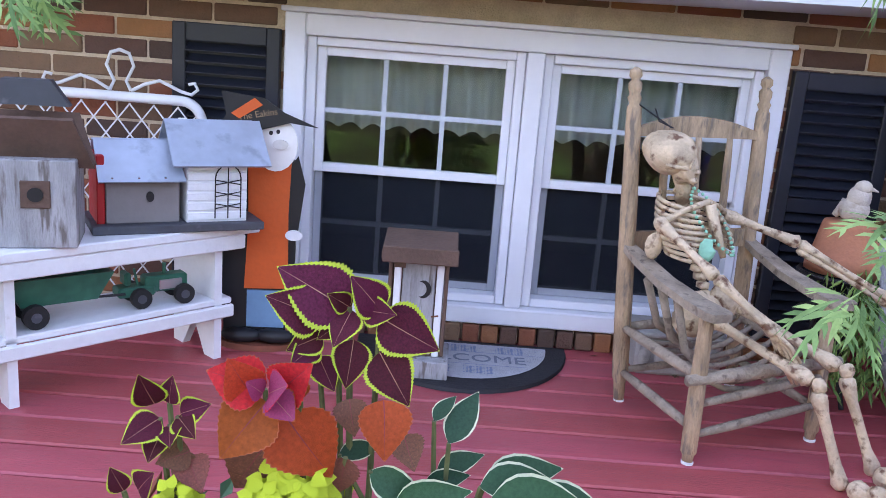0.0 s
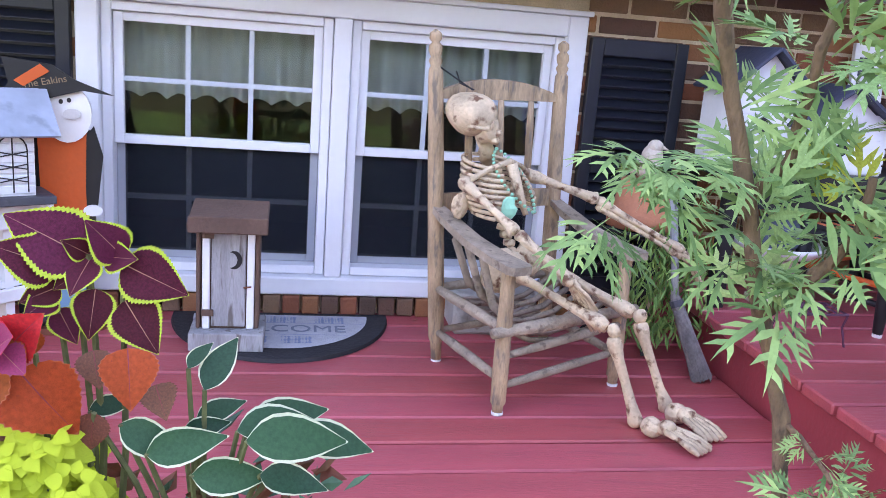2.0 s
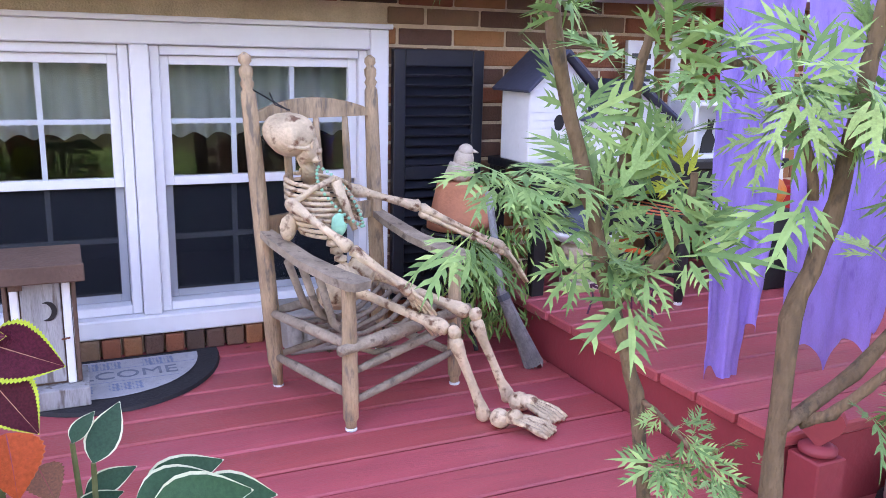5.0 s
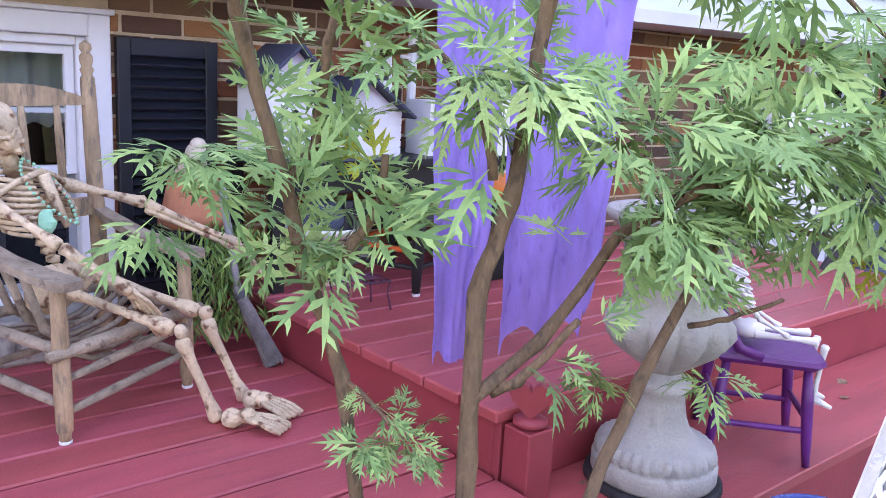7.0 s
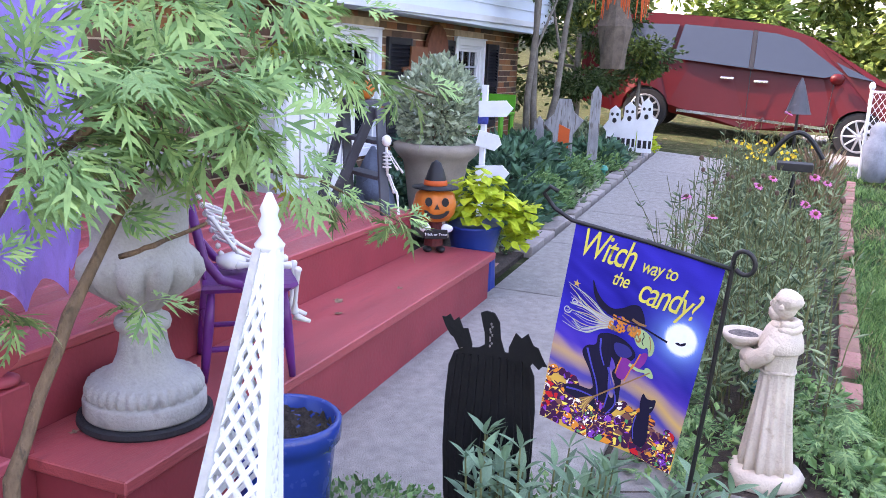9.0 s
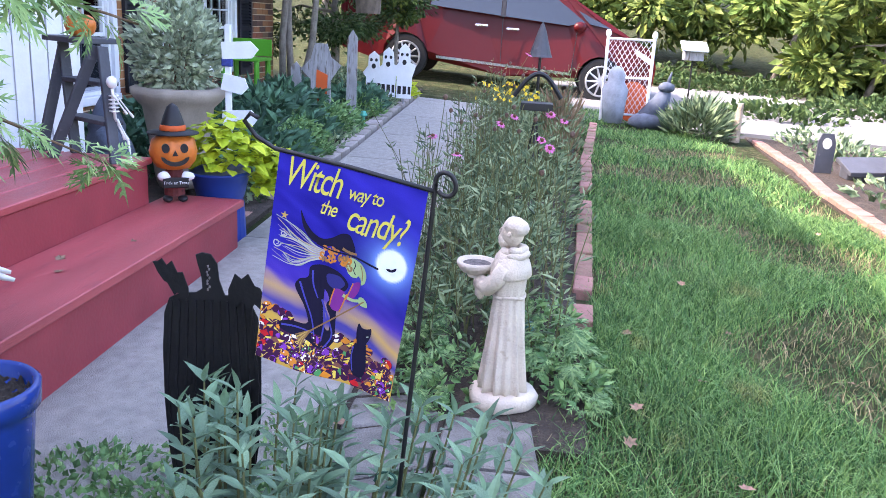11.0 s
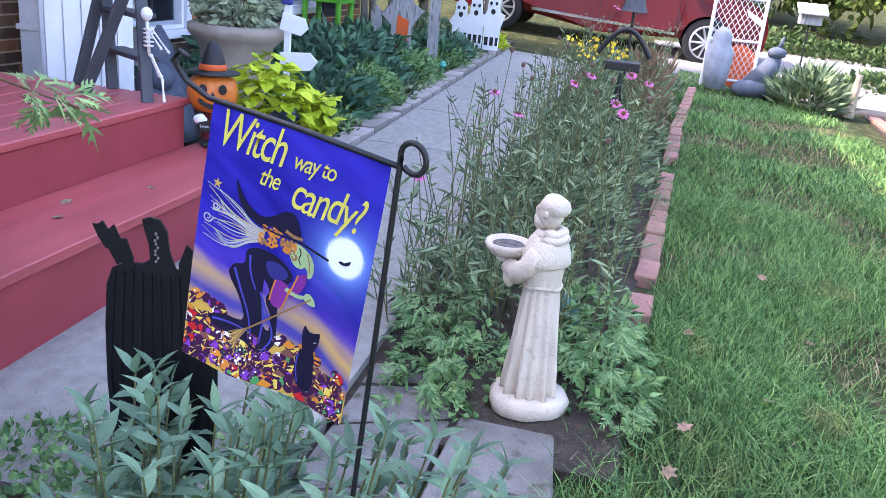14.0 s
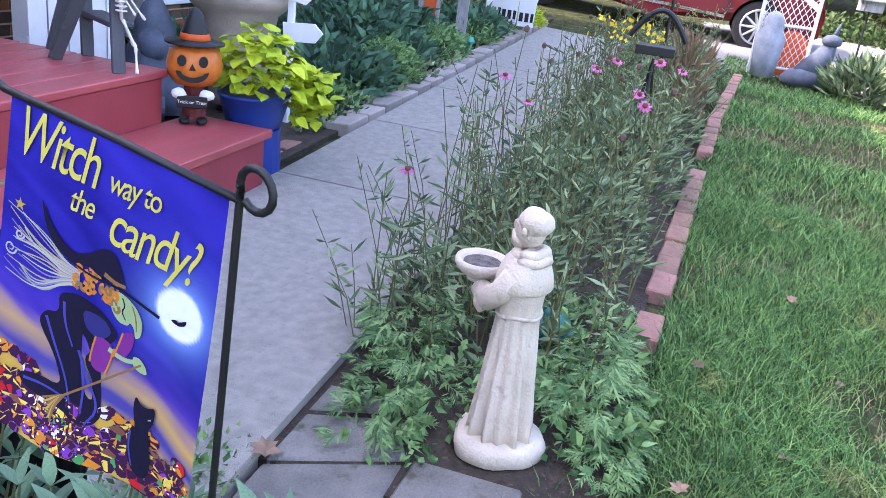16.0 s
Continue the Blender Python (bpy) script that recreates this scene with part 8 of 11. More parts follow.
    def stroke(name, pts, w0, w1, mt, lift):
        """A tapered brush stroke through points, smoothed."""
        for _ in range(3):
            pts = [pts[0]] + [q for p, r2 in zip(pts, pts[1:]) for q in ((p[0] * 0.75 + r2[0] * 0.25, p[1] * 0.75 + r2[1] * 0.25), (p[0] * 0.25 + r2[0] * 0.75, p[1] * 0.25 + r2[1] * 0.75))] + [pts[-1]]
        n = len(pts)
        bm = nb()
        rows = []
        for i, (u, v) in enumerate(pts):
            p, q = pts[max(0, i - 1)], pts[min(n - 1, i + 1)]
            du, dv = (q[0] - p[0]) * 0.302, (q[1] - p[1]) * H
            l = math.hypot(du, dv) + 1e-9
            w = w0 + (w1 - w0) * i / (n - 1)
            rows.append([bm.verts.new(at(u - dv / l * w * sg / 0.302, v + du / l * w * sg / H, lift * 0.45)) for sg in (-1, 1)])
        for p, q in zip(rows, rows[1:]):
            bm.faces.new((p[0], q[0], q[1], p[1]))
        return part(name, bm, mt, base)

    orange_print, green_print, plum_print = cloth("flag_orange", (0.55, 0.19, 0.03)), cloth("flag_green", (0.3, 0.42, 0.2)), cloth("flag_plum", (0.2, 0.03, 0.22))
    navy, indigo, brown = cloth("flag_navy", (0.03, 0.03, 0.16)), cloth("flag_indigo", (0.06, 0.06, 0.34)), cloth("flag_brown", (0.26, 0.14, 0.06))
    hair = [cloth("flag_hair_%s" % q, c) for q, c in (("sage", (0.3, 0.36, 0.28)), ("silver", (0.42, 0.42, 0.4)), ("lilac", (0.24, 0.2, 0.36)), ("straw", (0.45, 0.36, 0.2)))]
    # windblown hair, from the head to the cloth's edge
    rs = random.Random(5)
    for i in range(26):
        t = i / 25
        v1 = 0.3 + 0.2 * t + rs.uniform(-0.01, 0.01)
        mid = (0.2 + rs.uniform(-0.03, 0.03), 0.33 + 0.17 * t + 0.03 * math.sin(t * 9))
        stroke("printed_hair", [(0.39, 0.395 + 0.035 * t), (0.31, 0.385 + 0.07 * t), mid, (0.03 + 0.09 * abs(math.sin(i)), v1 - 0.01)], 0.0016, 0.0005, hair[i % 4], 0.0022 + 0.00006 * i)
    for cu, cv, rr in ((0.06, 0.42, 0.03), (0.1, 0.37, 0.022)):
        stroke("printed_curl", [(cu + rr * (1 - 0.06 * i) * math.cos(i * 0.7), cv + rr * 0.7 * (1 - 0.06 * i) * math.sin(i * 0.7)) for i in range(13)], 0.0014, 0.0006, hair[1], 0.004)
    # robe, skirts and lit folds
    shape("printed_robe", [(0.3, 0.48), (0.4, 0.455), (0.52, 0.47), (0.6, 0.52), (0.52, 0.585), (0.44, 0.63), (0.5, 0.7), (0.55, 0.79), (0.5, 0.85), (0.42, 0.86), (0.36, 0.83), (0.16, 0.83), (0.13, 0.79), (0.22, 0.765), (0.36, 0.76), (0.31, 0.68), (0.21, 0.6), (0.24, 0.555), (0.31, 0.54)], black, 0.0046)
    for p in ([(0.42, 0.62), (0.48, 0.7), (0.53, 0.78), (0.47, 0.85)], [(0.25, 0.57), (0.3, 0.64), (0.37, 0.72), (0.4, 0.8)], [(0.33, 0.5), (0.34, 0.56), (0.39, 0.62)], [(0.16, 0.8), (0.27, 0.785), (0.4, 0.79)], [(0.44, 0.65), (0.46, 0.73), (0.45, 0.82)]):
        stroke("printed_fold", p, 0.0022, 0.0012, indigo, 0.0052)
    shape("printed_sleeve", [(0.42, 0.49), (0.52, 0.485), (0.57, 0.52), (0.51, 0.56), (0.44, 0.54)], navy, 0.0054)
    shape("printed_cuff", [(0.49, 0.55), (0.535, 0.545), (0.58, 0.56), (0.545, 0.655), (0.5, 0.655), (0.475, 0.635)], plum_print, 0.0058)
    shape("printed_cuff", [(0.61, 0.5), (0.665, 0.485), (0.655, 0.545), (0.6, 0.6), (0.575, 0.59)], plum_print, 0.0056)
    for p in ([(0.495, 0.55), (0.48, 0.6), (0.476, 0.636)], [(0.58, 0.562), (0.565, 0.61), (0.546, 0.655)], [(0.613, 0.502), (0.59, 0.56), (0.577, 0.588)]):
        stroke("printed_trim", p, 0.0012, 0.0012, orange_print, 0.0062)
    stroke("printed_arm", [(0.555, 0.57), (0.62, 0.585), (0.675, 0.575)], 0.0035, 0.0028, green_print, 0.006)
    shape("printed_hand", [(0.66, 0.56), (0.69, 0.555), (0.72, 0.575), (0.73, 0.6), (0.69, 0.6), (0.665, 0.59)], green_print, 0.0064)
    # head: tousled curls, profile and hat
    for i in range(34):
        q = rs.uniform(0, 1)
        cu, cv = 0.37 + 0.2 * q + rs.uniform(-0.01, 0.01), 0.395 + 0.012 * q + rs.uniform(-0.025, 0.035)
        stroke("printed_curl", [(cu + 0.014 * math.cos(k * 1.1 + i), cv + 0.011 * math.sin(k * 1.1 + i)) for k in range(5)], 0.0026, 0.0014, orange_print if i % 3 else brown, 0.006 + 0.00004 * i)
    shape("printed_face", [(0.53, 0.405), (0.58, 0.385), (0.63, 0.395), (0.67, 0.415), (0.695, 0.45), (0.69, 0.49), (0.665, 0.505), (0.66, 0.475), (0.64, 0.46), (0.63, 0.475), (0.59, 0.475), (0.56, 0.455)], green_print, 0.0064)
    stroke("printed_face_line", [(0.6, 0.4), (0.615, 0.42), (0.6, 0.44), (0.62, 0.46)], 0.001, 0.0008, black, 0.007)
    stroke("printed_face_line", [(0.645, 0.41), (0.665, 0.44), (0.67, 0.48)], 0.001, 0.0008, brown, 0.007)
    shape("printed_hat", [(0.19, 0.225), (0.235, 0.285), (0.29, 0.325), (0.36, 0.345), (0.43, 0.325), (0.49, 0.29), (0.545, 0.285), (0.58, 0.32), (0.605, 0.365), (0.55, 0.375), (0.47, 0.37), (0.44, 0.36), (0.37, 0.375), (0.28, 0.36), (0.22, 0.31)], black, 0.0068)
    stroke("printed_hat_band", [(0.51, 0.358), (0.56, 0.368), (0.61, 0.366)], 0.003, 0.002, brown, 0.0072)
    stroke("printed_brim", [(0.33, 0.37), (0.45, 0.385), (0.58, 0.375), (0.7, 0.395), (0.765, 0.405)], 0.0012, 0.0022, black, 0.0072)
    # broom, cat, bat and star
    stroke("printed_broom", [(0.7, 0.575), (0.55, 0.67), (0.36, 0.79)], 0.0013, 0.0016, brown, 0.007)
    for i in range(7):
        stroke("printed_bristle", [(0.37, 0.785), (0.33, 0.8 + 0.006 * i), (0.27 + 0.008 * i, 0.825 + 0.011 * i)], 0.0022, 0.0012, sand if i % 2 else brown, 0.0072 + 0.0001 * i)
    shape("printed_cat", [(0.68, 0.715), (0.69, 0.675), (0.715, 0.7), (0.75, 0.7), (0.785, 0.685), (0.785, 0.73), (0.765, 0.765), (0.74, 0.775), (0.775, 0.83), (0.79, 0.9), (0.76, 0.945), (0.69, 0.94), (0.66, 0.88), (0.665, 0.81), (0.69, 0.77)], black, 0.009)
    stroke("printed_cat_light", [(0.675, 0.8), (0.668, 0.86), (0.69, 0.92)], 0.0014, 0.001, indigo, 0.0094)
    stroke("printed_cat_light", [(0.705, 0.725), (0.735, 0.745), (0.77, 0.73)], 0.0009, 0.0009, hair[0], 0.0094)
    stroke("printed_cat_collar", [(0.675, 0.765), (0.72, 0.785), (0.775, 0.775)], 0.0035, 0.0026, orange_print, 0.0096)
    shape("printed_bat", [(0.81, 0.395), (0.835, 0.388), (0.845, 0.393), (0.86, 0.386), (0.885, 0.375), (0.88, 0.392), (0.855, 0.402), (0.83, 0.402)], black, 0.004)
    star = [(0.09 + (0.028 if i % 2 == 0 else 0.011) * math.sin(i * math.pi / 5), 0.285 - (0.02 if i % 2 == 0 else 0.008) * math.cos(i * math.pi / 5)) for i in range(10)]
    bm = nb()
    bm.faces.new([bm.verts.new(at(u, v, 0.0015)) for u, v in star])
    bmesh.ops.triangulate(bm, faces=bm.faces)
    part("printed_star", bm, sand, base)
    # printed sweets: round drops with a pale glint, candy corn, wrapped bars
    r = random.Random(21)
    cols = [cloth("sweet_%s" % n, c) for n, c in (("red", (0.55, 0.02, 0.025)), ("orange", (0.68, 0.24, 0.03)), ("purple", (0.22, 0.05, 0.42)), ("green", (0.06, 0.3, 0.1)), ("yellow", (0.75, 0.58, 0.1)), ("brown", (0.2, 0.08, 0.06)), ("white", (0.8, 0.74, 0.68)), ("shade", (0.05, 0.012, 0.05)))]
    bags = [nb() for _ in cols]

    def spot(ci, pts, lift):
        bags[ci].faces.new([bags[ci].verts.new(at(min(0.995, max(0.005, x)), min(0.996, y), lift)) for x, y in pts])

    crest = lambda u: 0.735 + 0.06 * u + (0.05 if 0.25 < u < 0.55 else 0) + 0.06 * max(0, u - 0.55)
    i = 0
    rows_n = 13
    for j in range(rows_n):
        for k in range(21):
            u = (k + 0.5 * (j % 2) + r.uniform(-0.3, 0.3)) / 20.5
            v = crest(u) + (1.0 - crest(u)) * (j + r.uniform(-0.4, 0.4)) / (rows_n - 1)
            if j < 3 and r.random() < 0.55 or not 0.01 < u < 0.99 or v > 0.985:
                continue
            i += 1
            z = 0.0017 + 0.0000045 * i
            s0 = r.uniform(0.024, 0.034)
            kind = r.random()
            t0 = r.uniform(-0.9, 0.9)
            ring = lambda w, h, n, ou=0.0, ov=0.0: [(u + ou + w * math.cos(t0 + 6.2832 * q / n), v + ov + h * 0.7 * math.sin(t0 + 6.2832 * q / n)) for q in range(n)]
            spot(7, ring(s0 * 1.1, s0 * 1.1, 8, 0.002, 0.002), z - 0.000002)
            if kind < 0.55:
                spot(r.choice((0, 1, 2, 2, 3, 4, 6)), ring(s0, s0, 10), z)
                spot(6, ring(s0 * 0.22, s0 * 0.22, 5, -s0 * 0.35, -s0 * 0.25), z + 0.000002)
            elif kind < 0.8:
                t0 += 1.57
                c1, c2, c3 = ring(s0 * 1.15, s0 * 1.15, 3)
                m = lambda p, q, t: (p[0] + (q[0] - p[0]) * t, p[1] + (q[1] - p[1]) * t)
                spot(6, [c1, m(c1, c2, 0.35), m(c1, c3, 0.35)], z)
                spot(1, [m(c1, c2, 0.35), m(c1, c2, 0.7), m(c1, c3, 0.7), m(c1, c3, 0.35)], z)
                spot(4, [m(c1, c2, 0.7), c2, c3, m(c1, c3, 0.7)], z)
            else:
                spot(r.choice((5, 5, 2, 0, 1)), ring(s0 * 1.3, s0 * 1.05, 4), z)
                spot(r.choice((5, 4, 3)), ring(s0 * 0.7, s0 * 0.5, 4), z + 0.000002)
    for bm, m in zip(bags, cols):
        part("candy_print", bm, m, base)["kind"] = "stuff"
    # words
    gold = cloth("flag_gold", (0.62, 0.55, 0.1))

    def words(txt, size, u, v, wide, shear=0.35, drop=0.0):
        cu = bpy.data.curves.new("words", "FONT")
        cu.body, cu.size, cu.align_x, cu.align_y, cu.shear, cu.offset, cu.space_character = txt, size, "CENTER", "CENTER", shear, 0.0002, 0.88
        tmp = bpy.data.objects.new("tmp", cu)
        scene.collection.objects.link(tmp)
        me = bpy.data.meshes.new_from_object(tmp.evaluated_get(bpy.context.evaluated_depsgraph_get()))
        bpy.data.objects.remove(tmp)
        bm = nb()
        bm.from_mesh(me)
        for vt in bm.verts:
            x, y = vt.co.x, vt.co.y
            vt.co = at(u + wide * x / 0.302, v - (y + drop * math.sin(x * 60)) / H, 0.0032)
        part("lettering", bm, gold, base)

    words("Witch", 0.084, 0.245, 0.085, 0.62)
    words("way to", 0.04, 0.61, 0.1, 0.74, 0.3, 0.0015)
    words("the", 0.042, 0.375, 0.2, 0.7)
    words("candy?", 0.078, 0.7, 0.215, 0.66, 0.35, 0.002)


garden_flag()


def monk():
    o = Vector((2.85, -0.5, 0.0))
    bm = nb()
    M = Matrix.Translation(o) @ rz_(158).to_4x4()
    P = lambda x, y, z: M @ Vector((x, y, z))
    lathe(bm, [(0.098, 0.0), (0.112, 0.01), (0.114, 0.04), (0.104, 0.056), (0.08, 0.06)], o, 36, lambda a, z: 1 + 0.06 * math.sin(a * 3) + 0.02 * math.sin(a * 8 + z * 60))

    def robe(prof, n, deep, lean):
        """An oval robe with vertical folds; rows of (half width, half depth, height)."""
        rings = []
        for w, dp, z in prof:
            ring = []
            for k in range(n):
                a = 2 * math.pi * k / n
                q = 1 + deep * max(0, 1 - z / 0.42) ** 0.6 * (0.6 * abs(math.sin(a * 4.5 + 0.6 * math.sin(z * 9))) + 0.4 * math.sin(a * 13 + z * 4) - 0.3)
                ring.append(bm.verts.new(P(w * q * math.cos(a), dp * q * math.sin(a) + lean * z, z)))
            rings.append(ring)
        for a, b in zip(rings, rings[1:]):
            for k in range(n):
                bm.faces.new((a[k], a[(k + 1) % n], b[(k + 1) % n], b[k]))
        bm.faces.new(rings[0][::-1])
        bm.faces.new(rings[-1])

    robe([(0.076, 0.076, 0.05), (0.073, 0.073, 0.09), (0.067, 0.066, 0.16), (0.061, 0.059, 0.24), (0.056, 0.052, 0.32), (0.053, 0.047, 0.385), (0.06, 0.052, 0.43), (0.066, 0.054, 0.47), (0.058, 0.048, 0.505), (0.036, 0.036, 0.53)], 120, 0.34, 0.0)
    # rope belt with its hanging end
    tube(bm, [P(0.056 * math.cos(q), 0.05 * math.sin(q), 0.383 + 0.004 * math.sin(q * 3)) for q in [6.2832 * i / 20 for i in range(21)]], 0.0055, 6)
    tube(bm, [P(-0.045, -0.038, 0.38), P(-0.05, -0.044, 0.3), P(-0.054, -0.05, 0.2)], 0.005, 6, 0.15)
    # short cape and rolled hood
    robe([(0.074, 0.062, 0.447), (0.078, 0.066, 0.452), (0.074, 0.062, 0.48), (0.06, 0.05, 0.515), (0.036, 0.036, 0.535)], 40, 0.0, 0.0)
    for z, w in ((0.516, 0.042), (0.532, 0.035)):
        tube(bm, [P(w * math.cos(q), w * 0.95 * math.sin(q) + 0.006, z + 0.008 * math.sin(q) + 0.003 * math.sin(q * 5)) for q in [6.2832 * i / 24 for i in range(25)]], 0.0135, 8, 0.14)
    # head with cropped hair, brow, nose and beard
    R = rz_(158)
    blob(bm, P(0.0, -0.004, 0.588), (0.034, 0.038, 0.044), R, 3, 0.08, 28)
    blob(bm, P(0.0, 0.007, 0.606), (0.0395, 0.0405, 0.034), R, 3, 0.16, 45)
    blob(bm, P(0.0, -0.028, 0.56), (0.026, 0.022, 0.03), R, 3, 0.3, 60)
    blob(bm, P(0.0, -0.043, 0.586), (0.0065, 0.009, 0.011), R, 2)
    tube(bm, [P(-0.02, -0.034, 0.6), P(0, -0.039, 0.598), P(0.02, -0.034, 0.6)], 0.0055, 6)
    for sg in (-1, 1):
        blob(bm, P(sg * 0.036, 0.0, 0.588), (0.006, 0.009, 0.012), R, 1)
        tube(bm, [P(sg * 0.056, 0.002, 0.49), P(sg * 0.062, -0.02, 0.44), P(sg * 0.052, -0.055, 0.41), P(sg * 0.036, -0.095, 0.42)], [0.024, 0.028, 0.031, 0.024], 12, 0.1)
        tube(bm, [P(sg * 0.04, -0.085, 0.402), P(sg * 0.036, -0.088, 0.375), P(sg * 0.035, -0.084, 0.36)], [0.02, 0.016, 0.008], 8, 0.15)
        blob(bm, P(sg * 0.03, -0.118, 0.432), (0.014, 0.022, 0.011), R, 2, 0.3, 40)
    c = P(0, -0.122, 0.43)
    lathe(bm, [(0.024, 0.0), (0.05, 0.01), (0.064, 0.026), (0.069, 0.036), (0.066, 0.045), (0.056, 0.044), (0.048, 0.032), (0.01, 0.026)], c, 36, lambda a, z: 1 + 0.02 * math.sin(a * 3))
    bmesh.ops.remove_doubles(bm, verts=bm.verts, dist=0.0002)
    tagged(part("monk_statue", bm, PALE_STONE, None, "", True), "pale cast-stone robed monk statue holding a bowl", "statue")
    bm = nb()
    lathe(bm, [(0.046, 0.03), (0.046, 0.036), (0.005, 0.039)], c, 24)
    tagged(part("bowl_seed", bm, mat("bowl_seed", (0.14, 0.12, 0.11), 0.95, 0.6, 60, 0.8, 200)), "dark seed heaped in the statue bowl", "seed")


monk()


def frog():
    o = Vector((3.42, -0.52, 0.09))
    bm = nb()
    blob(bm, o, (0.085, 0.06, 0.055), rz_(-30), 3, 0.15, 14)
    blob(bm, o + Vector((-0.07, 0.05, 0.05)), (0.055, 0.05, 0.04), rz_(-30), 3, 0.1, 16)
    for s in (-1, 1):
        blob(bm, o + Vector((-0.07 + s * 0.018, 0.04 + s * 0.03, 0.09)), (0.016, 0.016, 0.018), None, 2)
        blob(bm, o + Vector((0.03 + s * 0.03, -0.01 + s * 0.05, -0.03)), (0.05, 0.03, 0.03), None, 2, 0.2, 20)
    blob(bm, o + Vector((0, 0, -0.06)), (0.08, 0.07, 0.03), None, 2)
    tagged(part("frog_ornament", bm, TEAL, None, "", True), "glossy teal green frog garden ornament", "ornament")


frog()


def edging(name, label, pts, mt, length=0.2, w=0.09, h=0.06, gap_at=()):
    e = thing(name, label, "edging", (pts[0][0], pts[0][1], 0), kind="structure")
    me = None
    i = 0
    for (x0, y0), (x1, y1) in zip(pts, pts[1:]):
        L = math.hypot(x1 - x0, y1 - y0)
        n = max(1, round(L / length))
        for k in range(n):
            if me is None:
                bm = nb()
                box(bm, (0, 0, 0), (length - 0.008, w, h), None, 0.006)
                me = bpy.data.meshes.new("brick")
                bm.to_mesh(me)
                bm.free()
                me.materials.append(mt)
            i += 1
            if i in gap_at:
                continue
            t = (k + 0.5) / n
            x, y = x0 + (x1 - x0) * t, y0 + (y1 - y0) * t
            ob = new("brick", me)
            ob.parent = e
            ob.location = (x - pts[0][0] + RNG.uniform(-0.006, 0.006), y - pts[0][1] + RNG.uniform(-0.005, 0.005), ground_z(x, y) - 0.008 + RNG.uniform(-0.005, 0.005))
            ob.rotation_euler = (RNG.uniform(-0.05, 0.05), RNG.uniform(-0.03, 0.03), math.atan2(y1 - y0, x1 - x0) + RNG.uniform(-0.03, 0.03))


edging("brick_edging", "old red bricks edging the flower bed", [(3.62, -0.8), (4.6, -0.86), (7.6, -1.02), (10.4, -1.25)], EDGE_BRICK, 0.215, gap_at=(2, 12, 13))
edging("stone_edging", "grey stone blocks edging the house bed", [(5.3, 1.03), (8.0, 1.03), (11.4, 1.05)], EDGE_STONE, 0.3, 0.14, 0.1)
edging("lawn_edging", "reddish bricks edging the bed across the lawn", [(10.4, -3.15), (8.2, -3.0), (6.9, -2.82), (5.4, -2.8)], EDGE_BRICK, 0.22, 0.11, 0.08)
edging("brick_landing", "mossy bricks laid beside the step", [(4.35, 1.25), (5.0, 1.25)], EDGE_BRICK, 0.2, 0.1, 0.02)
edging("brick_landing", "mossy bricks laid beside the step", [(4.35, 1.13), (5.0, 1.13)], EDGE_BRICK, 0.2, 0.1, 0.02)


def lime_planter():
    o = Vector((4.42, 1.06, 0))
    z = STEP_Z - 0.05
    p = thing("blue_planter", "blue plastic oval planter beside the step", "planter", (o.x, o.y, z))
    bm = nb()
    lathe(bm, [(0.12, 0.0), (0.13, 0.02), (0.165, 0.145), (0.175, 0.15), (0.172, 0.162), (0.15, 0.155), (0.02, 0.145)], (o.x, o.y, z), 32, lambda a, q: 1 + 0.12 * math.cos(2 * a))
    part("tub", bm, BLUE_PLASTIC, p, "", True)
    bm = nb()
    lathe(bm, [(0.13, 0.03), (0.12, z - 0.002)], (o.x, o.y, 0), 20)
    part("stand", bm, BLUE_PLASTIC, p)
    r = random.Random(4)
    s = thing("sweet_potato_vine", "bright lime green sweet potato vine spilling over", "plant", (o.x, o.y, z + 0.15))
    items = []
    for i in range(430):
        a, q = r.random() * 6.28, r.random() ** 0.6
        x, y, zz = math.cos(a) * q * 0.2, math.sin(a) * q * 0.2, r.uniform(0.02, 0.29) * (1 - 0.55 * q * q)
        if i % 3 == 0:
            x, y, zz = r.gauss(0.12, 0.05), r.gauss(-0.22, 0.04), r.uniform(-0.12, 0.1)
        items.append((LIMEF, aim(Vector((o.x + x, o.y + y, z + 0.17 + zz)), (math.cos(a), math.sin(a), r.uniform(-0.6, 0.4)), (0, 0, 1), r.uniform(0.05, 0.08), r.uniform(-0.5, 0.5))))
    join_leaves("leaves", s, items, LIME)


lime_planter()


